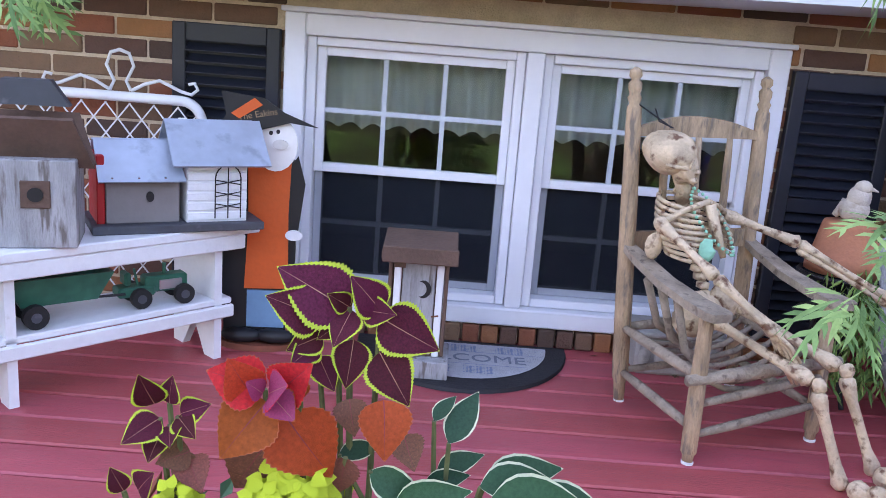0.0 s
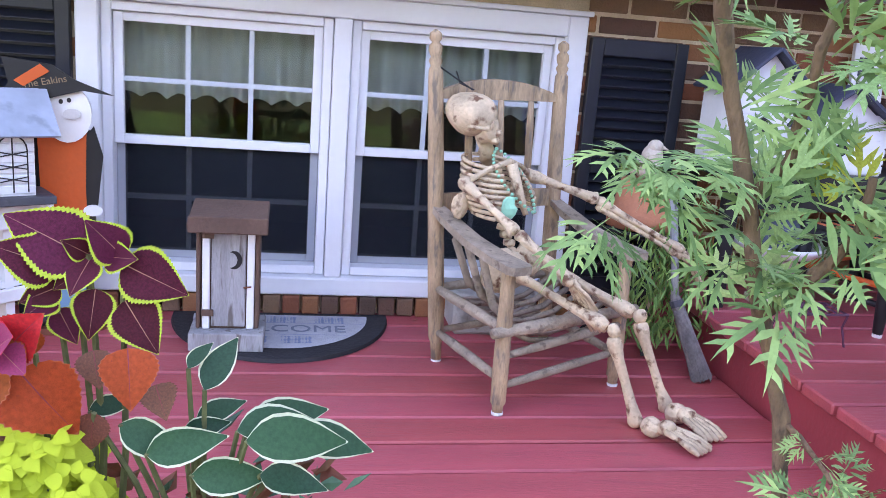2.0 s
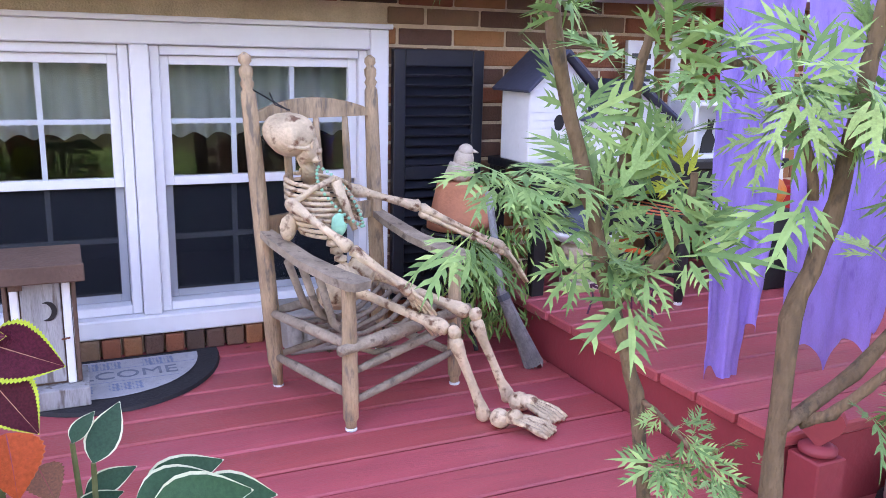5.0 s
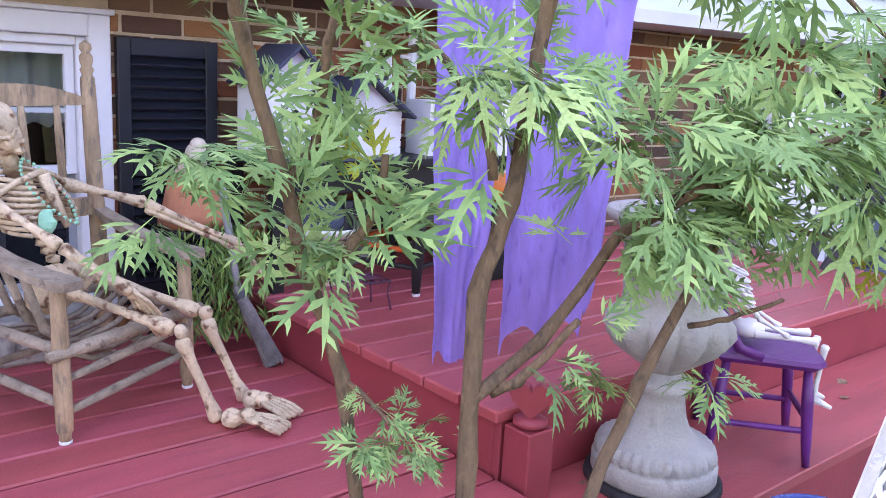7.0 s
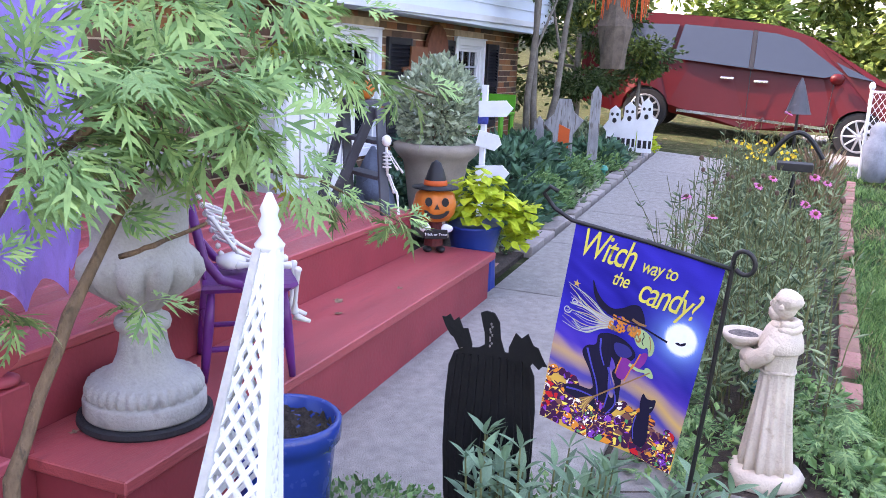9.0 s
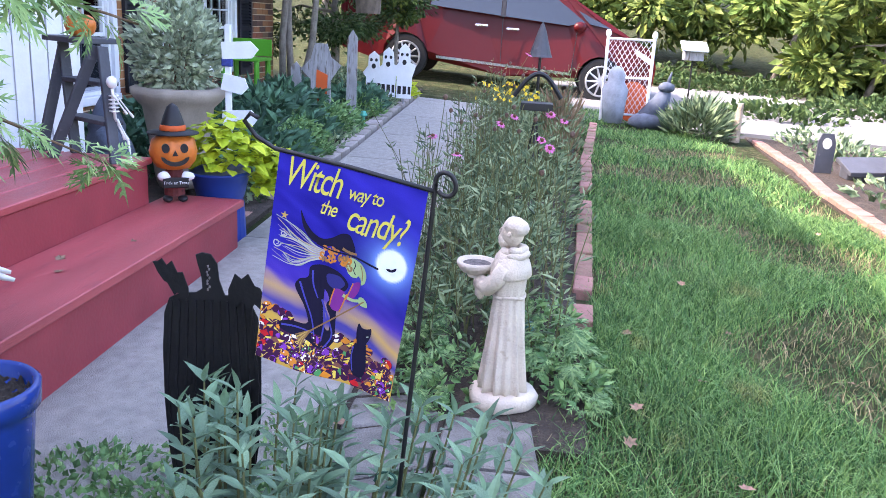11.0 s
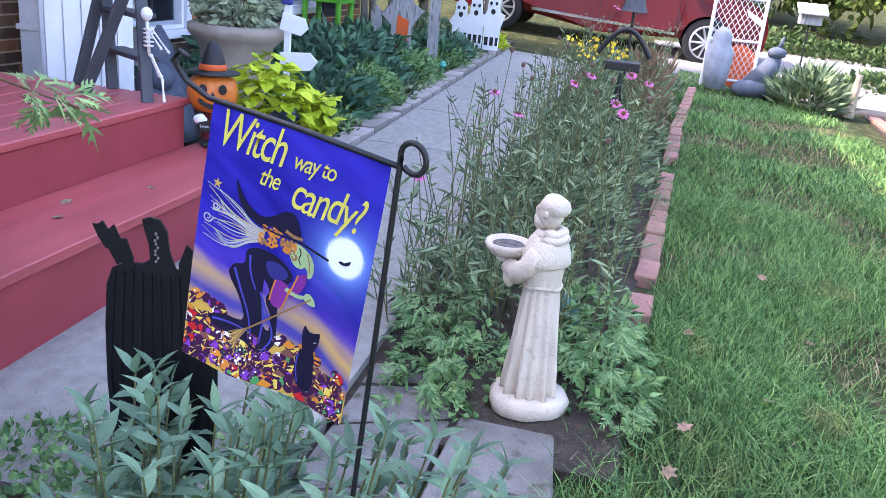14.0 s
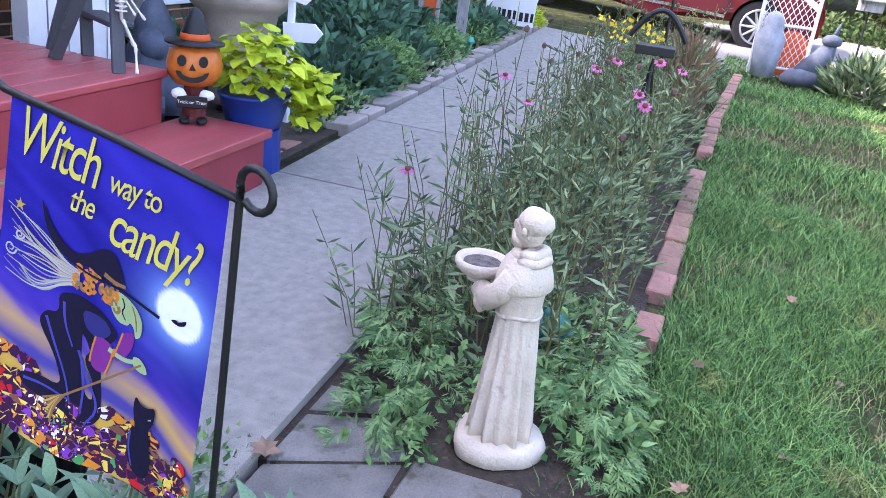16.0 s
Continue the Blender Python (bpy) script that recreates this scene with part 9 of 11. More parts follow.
def shrub_urn():
    o = Vector((5.3, 1.66, 0.12))
    p = thing("clay_urn", "wide tan clay urn with rolled rim", "urn", o)
    bm = nb()
    lathe(bm, [(0.13, 0.0), (0.15, 0.05), (0.19, 0.35), (0.215, 0.5), (0.255, 0.54), (0.28, 0.575), (0.28, 0.61), (0.25, 0.625), (0.22, 0.61), (0.02, 0.59)], o, 40, lambda a, z: 1 + (0.02 * math.sin(a * 14) if z > 0.53 else 0))
    part("urn_body", bm, mat("tan_clay", (0.33, 0.28, 0.23), 0.9, 0.2, 8, 0.3, 100), p, "", True)
    s = thing("sage_shrub", "grey-green rounded shrub growing in the urn", "shrub", o + Vector((0, 0, 0.6)))
    r = random.Random(14)
    pts, ds, ss = [], [], []
    for i in range(2000):
        d = Vector((r.gauss(0, 1), r.gauss(0, 1), r.gauss(0, 1))).normalized()
        q = r.random() ** 0.35 * (1 + 0.15 * noise.noise(d * 3))
        pts.append((o.x + d.x * 0.26 * q, o.y + d.y * 0.26 * q, o.z + 0.84 + d.z * 0.32 * q))
        ds.append((d.x + r.gauss(0, 0.5), d.y + r.gauss(0, 0.5), d.z + 0.4 + r.gauss(0, 0.4)))
        ss.append(r.uniform(0.045, 0.075))
    leaf_cloud("leaves", s, SAGE, pts, ds, ss, 0.62)
    for i in range(7):
        bm = nb()
        a = i * 0.9
        tube(bm, [(o.x, o.y, o.z + 0.59), (o.x + 0.12 * math.cos(a), o.y + 0.12 * math.sin(a), o.z + 0.95)], [0.007, 0.003], 5)
        part("twig", bm, BARK, s)


shrub_urn()


def arrow_sign():
    o = Vector((5.28, 1.33, 0.05))
    s = thing("arrow_signpost", "white wooden signpost with three blank arrow boards", "signpost", o)
    bm = nb()
    box(bm, o + Vector((0, 0, 0.54)), (0.03, 0.035, 1.08), None, 0.003)
    part("post", bm, WHITE_PAINT, s)
    for z, f, sg in ((0.93, 0.22, 1), (0.74, 0.16, 1), (0.52, 0.22, 1)):
        bm = nb()
        pts = [(0, -0.05), (f * 0.8, -0.05), (f, 0.0), (f * 0.8, 0.05), (0, 0.05)]
        plate(bm, [(x - 0.03, q) for x, q in pts], pose(o.x - 0.022, o.y, o.z + z, 0, 12 if z == 0.74 else -4, -82), 0.016)
        part("arrow_board", bm, WHITE_PAINT, s)
    bm = nb()
    box(bm, o + Vector((-0.02, 0, 0.86)), (0.02, 0.07, 0.05), None, 0.006)
    part("blue_bow", bm, mat("blue_star_cloth", (0.04, 0.06, 0.28), 0.8, 0.3, 60), s)


arrow_sign()


# ---- far porch clutter against the wall ----
def picket_panel(x, y, z0, w, h, n, rz):
    p = thing("white_fence", "white painted picket fence panel leaning on the porch", "fence", (x, y, z0), rz)
    M = pose(x, y, z0, 0, 0, rz)
    for i in range(n):
        bm = nb()
        q = -w / 2 + w * (i + 0.5) / n
        plate(bm, [(q - w / n * 0.45, 0), (q + w / n * 0.45, 0), (q + w / n * 0.45, h - 0.03), (q, h + RNG.uniform(-0.02, 0.02)), (q - w / n * 0.45, h - 0.03)], M, 0.016)
        part("picket", bm, WHITE_PAINT, p)
    for z in (0.15, h - 0.2):
        bm = nb()
        box(bm, M @ Vector((0, 0.018, z)), (w, 0.018, 0.05), rz_(rz), 0.002)
        part("rail", bm, WHITE_PAINT, p)


picket_panel(4.55, 2.1, 0.3, 0.45, 0.95, 5, -35)
picket_panel(4.95, 2.45, 0.25, 0.5, 0.75, 5, -20)


def shelf_unit():
    s = thing("clutter_shelf", "white wooden shelf with halloween ornaments", "shelf", (5.15, 2.6, 0.2))
    for z in (0.62, 0.98):
        bm = nb()
        span(bm, 4.8, 5.7, 2.5, 2.75, z, z + 0.03, 0.003)
        part("shelf_board", bm, WHITE_PAINT, s)
    for x in (4.82, 5.66):
        bm = nb()
        span(bm, x, x + 0.03, 2.52, 2.74, 0.1, 1.25, 0.003)
        part("upright", bm, WHITE_PAINT, s)
    bm = nb()
    span(bm, 4.85, 5.65, 2.48, 2.52, 0.9, 0.97, 0.003)
    part("valance_strip", bm, BLACK, s)
    r = random.Random(2)
    for i, (x, z, mt, n) in enumerate(((4.95, 1.011, WHITE_BONE, "skull_ornament"), (5.12, 1.011, BLACK, "black_lantern"), (5.3, 1.011, WHITE_PAINT, "white_jug"), (5.5, 1.011, BLACK, "black_lantern"), (4.95, 0.651, PUMPKIN, "orange_gourd"), (5.15, 0.651, RUST, "rusty_can"), (5.38, 0.651, PUMPKIN, "orange_gourd"))):
        bm = nb()
        h = r.uniform(0.1, 0.2)
        lathe(bm, [(0.05, 0), (0.065, h * 0.4), (0.05, h * 0.8), (0.03, h * 0.9), (0.035, h)], (x, 2.6, z), 14)
        tagged(part(n, bm, mt, None, "", True), {"skull_ornament": "small white skull ornament on the shelf", "black_lantern": "small black lantern on the shelf", "white_jug": "small white jug on the shelf", "orange_gourd": "small orange gourd on the shelf", "rusty_can": "small rusty tin can on the shelf"}[n], "ornament")


shelf_unit()
s, M = white_sign("face_board", "leaning white board with painted face and brown hat", 7.55, 2.72, 0.3, 0.5, 0.85, WHITE_PAINT, [(-0.08, 0.6, 0.02, 0.02, BLACK), (0.08, 0.6, 0.02, 0.02, BLACK)], "cutout", -8)
bm = nb()
plate(bm, [(-0.3, 0.85), (0.3, 0.85), (0.3, 0.89), (0.17, 0.9), (0.14, 1.08), (-0.14, 1.08), (-0.17, 0.9), (-0.3, 0.89)], M @ pose(0, -0.012, 0), 0.02)
part("hat", bm, mat("brown_orange_paint", (0.2, 0.07, 0.03), 0.7, 0.3), s)
bm = nb()
plate(bm, oval(0, 0.3, 0.3, 0.36), pose(8.05, 2.8, 0.95), 0.03)
tagged(part("rusty_disc", bm, RUST), "large rusty brown oval cutout against the wall", "ornament")


def wizard(x, y, z, h):
    bm = nb()
    lathe(bm, [(0.34 * h, 0), (0.3 * h, 0.2 * h), (0.22 * h, 0.5 * h), (0.16 * h, 0.62 * h), (0.17 * h, 0.68 * h), (0.1 * h, 0.85 * h), (0.02 * h, h)], (x, y, z), 20, lambda a, q: 1 + 0.06 * math.sin(a * 6))
    blob(bm, (x - 0.12 * h, y - 0.08 * h, z + 0.55 * h), (0.12 * h, 0.12 * h, 0.16 * h), None, 2, 0.4, 14)
    tagged(part("gnome_statue", bm, SLATE_BLUE, None, "", True), "blue-grey garden gnome statue by the urn", "statue")


wizard(4.95, 1.95, 0.1, 0.62)
bm = nb()
tube(bm, [(4.6, 1.95, 0.16), (4.75, 1.75, 0.16)], 0.06, 14)
tagged(part("slate_log", bm, SLATE_BLUE), "blue-grey stone edging log beside the platform", "edging")


def green_chair():
    c = thing("green_chair", "bright green metal garden chair behind the bed", "chair", (9.2, 2.6, 0.2))
    m = mat("green_chair_paint", (0.08, 0.42, 0.03), 0.4, 0.1)
    z = ground_z(9.2, 2.6)
    for dx in (0, 0.38):
        for dy in (0, 0.36):
            bm = nb()
            tube(bm, [(9.0 + dx, 2.4 + dy, z), (9.0 + dx, 2.4 + dy, z + 0.44)], 0.03, 8)
            part("leg", bm, m, c)
    bm = nb()
    span(bm, 8.97, 9.42, 2.37, 2.8, z + 0.44, z + 0.47, 0.005)
    part("seat", bm, m, c)
    bm = nb()
    span(bm, 9.4, 9.43, 2.37, 2.8, z + 0.48, z + 0.66, 0.005)
    part("backrest", bm, m, c)


green_chair()


# ---- halloween boards in the house bed ----
def ghost_trio():
    x = 10.0
    g = thing("ghost_cutouts", "row of white wooden ghost cutouts with black faces", "cutout", (x, 1.15, ground_z(x, 1.15)))
    for i, (y, h) in enumerate(((1.34, 0.5), (1.17, 0.56), (0.98, 0.62))):
        bm = nb()
        w = 0.085
        M = pose(x - 0.01 * i, y, ground_z(x, y) + 0.1, 0, 0, -90)
        plate(bm, [(-w, 0.0), (w, 0.0), (w * 1.1, h * 0.4), (w * 1.6, h * 0.62), (w * 0.8, h * 0.66), (w * 0.7, h * 0.9), (0, h), (-w * 0.7, h * 0.9), (-w * 0.8, h * 0.66), (-w * 1.5, h * 0.5), (-w, h * 0.4)], M, 0.018)
        gh = part("ghost", bm, WHITE_PAINT, g)
        for dx, dz, rr in ((-0.03, 0.8, 0.016), (0.03, 0.8, 0.016), (0, 0.66, 0.025)):
            bm = nb()
            plate(bm, oval(dx, h * dz, rr, rr * 1.2, 10), M @ pose(0, -0.012, 0), 0.006)
            part("painted_mark", bm, BLACK, gh)
        bm = nb()
        bars(bm, [(-0.07, -0.03, 0.05, 0.14), (-0.01, 0.03, 0.05, 0.14), (0.05, 0.08, 0.05, 0.14)], M @ pose(0, -0.012, 0))
        part("painted_mark", bm, BLACK, gh)
        bm = nb()
        tube(bm, [M @ Vector((0, 0.01, -0.15)), M @ Vector((0, 0.01, 0.1))], 0.01, 6)
        part("stake", bm, GREY_WOOD, g)


ghost_trio()


def stake_board(name, label, x, y, h, outline, mt, extra=()):
    z = ground_z(x, y)
    s = thing(name, label, "cutout", (x, y, z))
    M = pose(x, y, z, 0, 0, -85)
    bm = nb()
    plate(bm, outline, M, 0.02)
    part("board", bm, mt, s)
    for o2, m2 in extra:
        bm = nb()
        plate(bm, o2, M @ pose(0, -0.014, 0), 0.01)
        part("painted_mark", bm, m2, s)


stake_board("scarecrow_cutout", "grey and orange painted scarecrow board", 8.5, 1.58, 0.6, [(-0.1, 0), (0.1, 0), (0.1, 0.4), (0.2, 0.55), (0.1, 0.62), (0.06, 0.75), (-0.06, 0.75), (-0.1, 0.6), (-0.2, 0.5), (-0.1, 0.4)], GREY_WOOD, [([(-0.05, 0.1), (0.06, 0.1), (0.07, 0.45), (-0.04, 0.5)], ORANGE)])
stake_board("picket_stake", "weathered grey fence board stake", 8.5, 1.83, 0.6, [(-0.05, 0), (0.05, 0), (0.05, 0.5), (0, 0.56), (-0.05, 0.5)], GREY_WOOD)
stake_board("tall_picket_stake", "tall weathered grey pointed fence board", 8.6, 1.29, 0.9, [(-0.05, 0), (0.05, 0), (0.05, 0.82), (0, 0.9), (-0.05, 0.82)], GREY_WOOD)
bm = nb()
lathe(bm, [(0.05, 0), (0.02, 0.02), (0.015, 0.12), (0.04, 0.14), (0.02, 0.18)], (8.2, 1.08, ground_z(8.2, 1.08)), 12)
tagged(part("solar_light", bm, mat("aqua_plastic", (0.03, 0.3, 0.22), 0.4)), "small aqua green path light by the edging", "garden light")


# ---- planting as masses ----
def mound(name, label, material, regions, n, size, wide, seed, upw=0.6, cat="plants"):
    r = random.Random(seed)
    pts, ds, ss = [], [], []
    tot = sum(rx * ry for _, _, rx, ry, _ in regions)
    for x, y, rx, ry, h in regions:
        for i in range(int(n * rx * ry / tot)):
            a, q = r.random() * 6.28, math.sqrt(r.random())
            px, py = x + rx * q * math.cos(a), y + ry * q * math.sin(a)
            top = h * math.sqrt(max(0.05, 1 - q * q)) * (0.75 + 0.5 * noise.noise(Vector((px * 3, py * 3, seed))))
            pts.append((px, py, ground_z(px, py) + max(0.01, top * r.random() ** 0.5)))
            ds.append((math.cos(a) * q + r.gauss(0, 0.5), math.sin(a) * q + r.gauss(0, 0.5), upw + r.gauss(0, 0.4)))
            ss.append(size * r.uniform(0.6, 1.3))
    ob = leaf_cloud(name, None, material, pts, ds, ss, wide, 0.25)
    return tagged(ob, label, cat, kind="stuff")


mound("hosta_bed", "dark green broad-leaved plants in the house bed", HOSTA_DARK, [(6.2, 1.5, 0.55, 0.4, 0.4), (7.4, 1.8, 0.6, 0.6, 0.5), (8.4, 2.0, 0.6, 0.6, 0.45), (9.3, 1.5, 0.7, 0.4, 0.3), (5.9, 2.2, 0.5, 0.5, 0.5), (7.0, 2.5, 0.6, 0.3, 0.6)], 3400, 0.13, 0.5, 31, 0.5)
mound("ferny_bed", "mid green ferny plants along the path edge", FERNY, [(6.6, 1.35, 0.7, 0.3, 0.38), (7.9, 1.4, 0.6, 0.35, 0.35), (5.7, 1.3, 0.35, 0.22, 0.2), (9.0, 1.3, 0.5, 0.25, 0.25)], 3600, 0.06, 0.45, 32, 0.5)
mound("yellow_green_bed", "yellow-green plants by the driveway corner", LIME, [(10.9, 1.3, 0.5, 0.35, 0.3)], 500, 0.07, 0.5, 33)
mound("ivy_bed", "low dark ivy along the edging stones", BED_LEAF, [(5.6, 1.15, 0.5, 0.1, 0.1), (7.2, 1.15, 1.2, 0.12, 0.12), (9.6, 1.2, 1.2, 0.15, 0.2), (10.2, 1.9, 0.9, 0.6, 0.45)], 2600, 0.06, 0.6, 34)
mound("statue_foliage", "ferny geranium leaves round the statue", FERNY, [(2.98, -0.27, 0.2, 0.2, 0.15), (3.12, -0.68, 0.28, 0.18, 0.2), (3.4, -0.62, 0.35, 0.18, 0.16), (2.78, -0.22, 0.14, 0.12, 0.12), (2.95, -0.75, 0.22, 0.1, 0.12)], 480, 0.05, 0.5, 35, 0.35)
mound("bed_foliage", "grey-green perennial leaves in the flower bed", BED_LEAF, [(3.5, -0.3, 0.4, 0.28, 0.35), (4.3, -0.4, 0.6, 0.36, 0.5), (5.4, -0.45, 0.8, 0.4, 0.5), (6.8, -0.5, 0.9, 0.42, 0.45), (8.4, -0.55, 1.0, 0.45, 0.4), (9.8, -0.6, 0.8, 0.5, 0.4)], 9000, 0.06, 0.3, 36, 0.7)
mound("low_cover", "small bright green ground cover near the pavers", FERNY, [(2.28, 0.12, 0.35, 0.12, 0.08), (2.02, 0.52, 0.3, 0.28, 0.1), (2.72, -0.32, 0.06, 0.06, 0.06), (1.98, 0.1, 0.2, 0.4, 0.12), (2.4, 0.04, 0.25, 0.03, 0.03)], 2200, 0.026, 0.7, 37, 0.3)
mound("bed_front_leaves", "low green leaves on the earth before the porch", BED_LEAF, [(1.3, 0.7, 0.35, 0.3, 0.15), (0.6, 0.7, 0.5, 0.35, 0.25)], 900, 0.05, 0.5, 38)


def geranium_leaves():
    """Palmate leaves on thin stalks round the statue."""
    r = random.Random(19)
    t = thing("geranium_clump", "cut-leaved geranium clump round the statue", "plant", (3.0, -0.5, 0))
    items = []
    for x, y, rx, ry, h, n in ((3.02, -0.22, 0.2, 0.16, 0.22, 40), (3.15, -0.7, 0.26, 0.14, 0.26, 64), (3.45, -0.62, 0.3, 0.16, 0.24, 64), (2.78, -0.2, 0.14, 0.12, 0.14, 30), (3.3, -0.15, 0.3, 0.16, 0.3, 60), (2.95, -0.76, 0.18, 0.08, 0.1, 30)):
        for i in range(n):
            a, q = r.random() * 6.28, math.sqrt(r.random())
            p = Vector((x + rx * q * math.cos(a), y + ry * q * math.sin(a), 0.02 + 0.75 * h * r.uniform(0.1, 1.0) * (1 - 0.4 * q)))
            items.append((LACE_LEAVES[i % 5], aim(p, (math.cos(a), math.sin(a), r.uniform(-0.3, 0.3)), (r.gauss(0, 0.3) - 0.3, r.gauss(0, 0.3), 1), r.uniform(0.04, 0.075), r.uniform(-0.3, 0.3))))
    join_leaves("foliage", t, items, leaf_mat("geranium_leaf", (0.12, 0.225, 0.085), 0.5))


geranium_leaves()


def wispy_flowers():
    """Tall thin stems, with seed heads and a few pink flowers, in the flower bed."""
    r = random.Random(41)
    bm = nb()
    vs, fs = [], []
    pts, ds, ss = [], [], []
    for i in range(430):
        x = 3.15 + (9.8 - 3.15) * r.random() ** 1.5
        y = r.uniform(-0.72 - 0.03 * (x - 3.6), 0.06)
        h = r.uniform(0.35, 0.72) * (1 if x > 3.6 else 0.8)
        z = ground_z(x, y)
        lean = Vector((r.gauss(0, 0.09), r.gauss(0, 0.1), 0))
        p0, p1, p2 = Vector((x, y, z)), Vector((x, y, z + h * 0.55)) + lean * 0.4, Vector((x, y, z + h)) + lean
        w = 0.0028
        k = len(vs)
        for p in (p0, p1, p2):
            vs.extend([(p.x, p.y - w, p.z), (p.x + w * 0.7, p.y + w, p.z)])
            w *= 0.75
        fs.extend([(k, k + 1, k + 3, k + 2), (k + 2, k + 3, k + 5, k + 4)])
        for j in range(9):
            t = r.uniform(0.2, 0.95)
            q = p0.lerp(p1, t / 0.55) if t < 0.55 else p1.lerp(p2, (t - 0.55) / 0.45)
            pts.append(q)
            ds.append((r.gauss(0, 1), r.gauss(0, 1), 0.6))
            ss.append(r.uniform(0.04, 0.085))
    me = bpy.data.meshes.new("flower_stems")
    me.from_pydata(vs, [], fs)
    tagged(link_mesh("flower_stems", me, STEM), "thin brown-green perennial stems", "stems", kind="stuff")
    tagged(leaf_cloud("stem_leaves", None, BED_LEAF, pts, ds, ss, 0.16), "narrow leaves on the perennial stems", "leaves", kind="stuff")
    # seed heads and flowers, one thing each
    first = None
    for i in range(26):
        x, y = r.uniform(4.0, 8.5), r.uniform(-0.75, -0.02)
        z = ground_z(x, y) + r.uniform(0.5, 0.8)
        if first is None:
            first = thing("seed_head", "dark dried seed head on a thin stalk", "flower", (0, 0, 0), group="seed heads")
            bm = nb()
            blob(bm, (0, 0, 0), (0.014, 0.014, 0.017), None, 1)
            part("cone", bm, BROWN_WOOD, first)
            bm = nb()
            tube(bm, [(0, 0, -0.45), (0, 0, 0)], [0.003, 0.002], 4)
            part("stalk", bm, STEM, first)
            first.matrix_basis = pose(x, y, z)
        else:
            copy_thing(first, pose(x, y, z, r.uniform(-6, 6), r.uniform(-6, 6)))
    fl = None
    for x, y, z in ((5.2, -0.423, 0.705), (5.0, -0.355, 0.68), (5.0, -0.628, 0.752), (4.6, -0.585, 0.657), (4.4, -0.625, 0.647), (4.6, -0.019, 0.641), (4.4, -0.169, 0.584), (6.0, -0.471, 1.037), (5.6, -0.728, 0.657), (3.8, 0.113, 0.384)):
        if fl is None:
            fl = thing("pink_coneflower", "pink daisy-like flower on a tall stalk", "flower", (0, 0, 0), group="pink flowers")
            for k in range(10):
                bm = nb()
                a = k * 0.628
                c, s = math.cos(a), math.sin(a)
                v = [bm.verts.new((c * q - s * w, s * q + c * w, 0.004 - q * 0.25)) for q, w in ((0.006, -0.003), (0.022, -0.006), (0.031, 0), (0.022, 0.006), (0.006, 0.003))]
                bm.faces.new(v)
                part("petal", bm, PINK, fl)
            bm = nb()
            blob(bm, (0, 0, 0.004), (0.013, 0.013, 0.011), None, 1)
            part("cone", bm, RUST, fl)
            bm = nb()
            tube(bm, [(0.02, 0.01, -0.55), (0, 0, 0)], [0.0035, 0.002], 4)
            part("stalk", bm, STEM, fl)
            fl.matrix_basis = pose(x, y, z, 20, -25)
        else:
            copy_thing(fl, pose(x, y, z, r.uniform(-30, 30), r.uniform(-45, -5)))
    pts, ds, ss = [], [], []
    for i in range(60):
        pts.append((6.6 + r.gauss(0, 0.12), -0.35 + r.gauss(0, 0.1), ground_z(6.6, -0.35) + r.uniform(0.55, 0.68)))
        ds.append((r.gauss(0, 1), r.gauss(0, 1), 1))
        ss.append(0.035)
    tagged(leaf_cloud("yellow_flowers", None, YELLOW_PETAL, pts, ds, ss, 0.8), "cluster of small yellow flowers", "flowers", kind="stuff")


wispy_flowers()


def near_shrub():
    """Grey-green leafy shrub low in front of the flag."""
    r = random.Random(17)
    s = thing("grey_green_shrub", "low grey-green shrub with pointed leaves", "shrub", (1.75, -0.05, 0))
    items = []
    V = Vector
    n = 0
    for i in range(62):
        x, y = r.uniform(1.45, 2.05), r.uniform(-0.62, 0.17)
        f = max(0.0, 1 - ((x - 1.75) / 0.42) ** 2) * (0.78 + 0.22 * math.cos((y + 0.02) * 3.2))
        h = (0.19 + 0.26 * f) * r.uniform(0.8, 1.08)
        b, t = V((1.75 + (x - 1.75) * 0.5, y * 0.85, 0.0)), V((x, y, h))
        bm = nb()
        tube(bm, [b, b.lerp(t, 0.5) + V((0, 0, 0.04)), t], [0.004, 0.003, 0.002], 5)
        part("stem", bm, STEM, s)
        for k in range(6):
            q = b.lerp(t, 0.5 + 0.5 * k / 5)
            for sg in (0, math.pi):
                a = k * 1.57 + sg + r.uniform(-0.3, 0.3)
                d = V((math.cos(a), math.sin(a), 0.35 + 0.12 * k + r.uniform(-0.2, 0.2)))
                items.append((q, d, r.uniform(0.065, 0.105) * (1 - 0.06 * k)))
        items.append((t, V((r.gauss(0, 0.3), r.gauss(0, 0.3), 1)), 0.06))
    r.shuffle(items)
    for p, d, z in items[:290]:
        put_leaf(s, LANCE, aim(p, d, (0, 0, 1), z, r.uniform(-0.4, 0.4)))
    join_leaves("foliage", s, [(LANCE, aim(p, d, (0, 0, 1), z, r.uniform(-0.4, 0.4))) for p, d, z in items[290:]], SHRUB)


near_shrub()


def bare_shrub(x, y, h, n, seed, col):
    r = random.Random(seed)
    pts, ds, ss = [], [], []
    for i in range(n):
        q = r.random()
        a = r.random() * 6.28
        pts.append((x + 0.22 * q * math.cos(a), y + 0.16 * q * math.sin(a), ground_z(x, y) + h * r.random()))
        ds.append((math.cos(a) * 0.5, math.sin(a) * 0.5, 1))
        ss.append(r.uniform(0.05, 0.12))
    tagged(leaf_cloud("dry_shrub", None, col, pts, ds, ss, 0.08), "dry brown twiggy shrub in the bed", "shrub", kind="stuff")


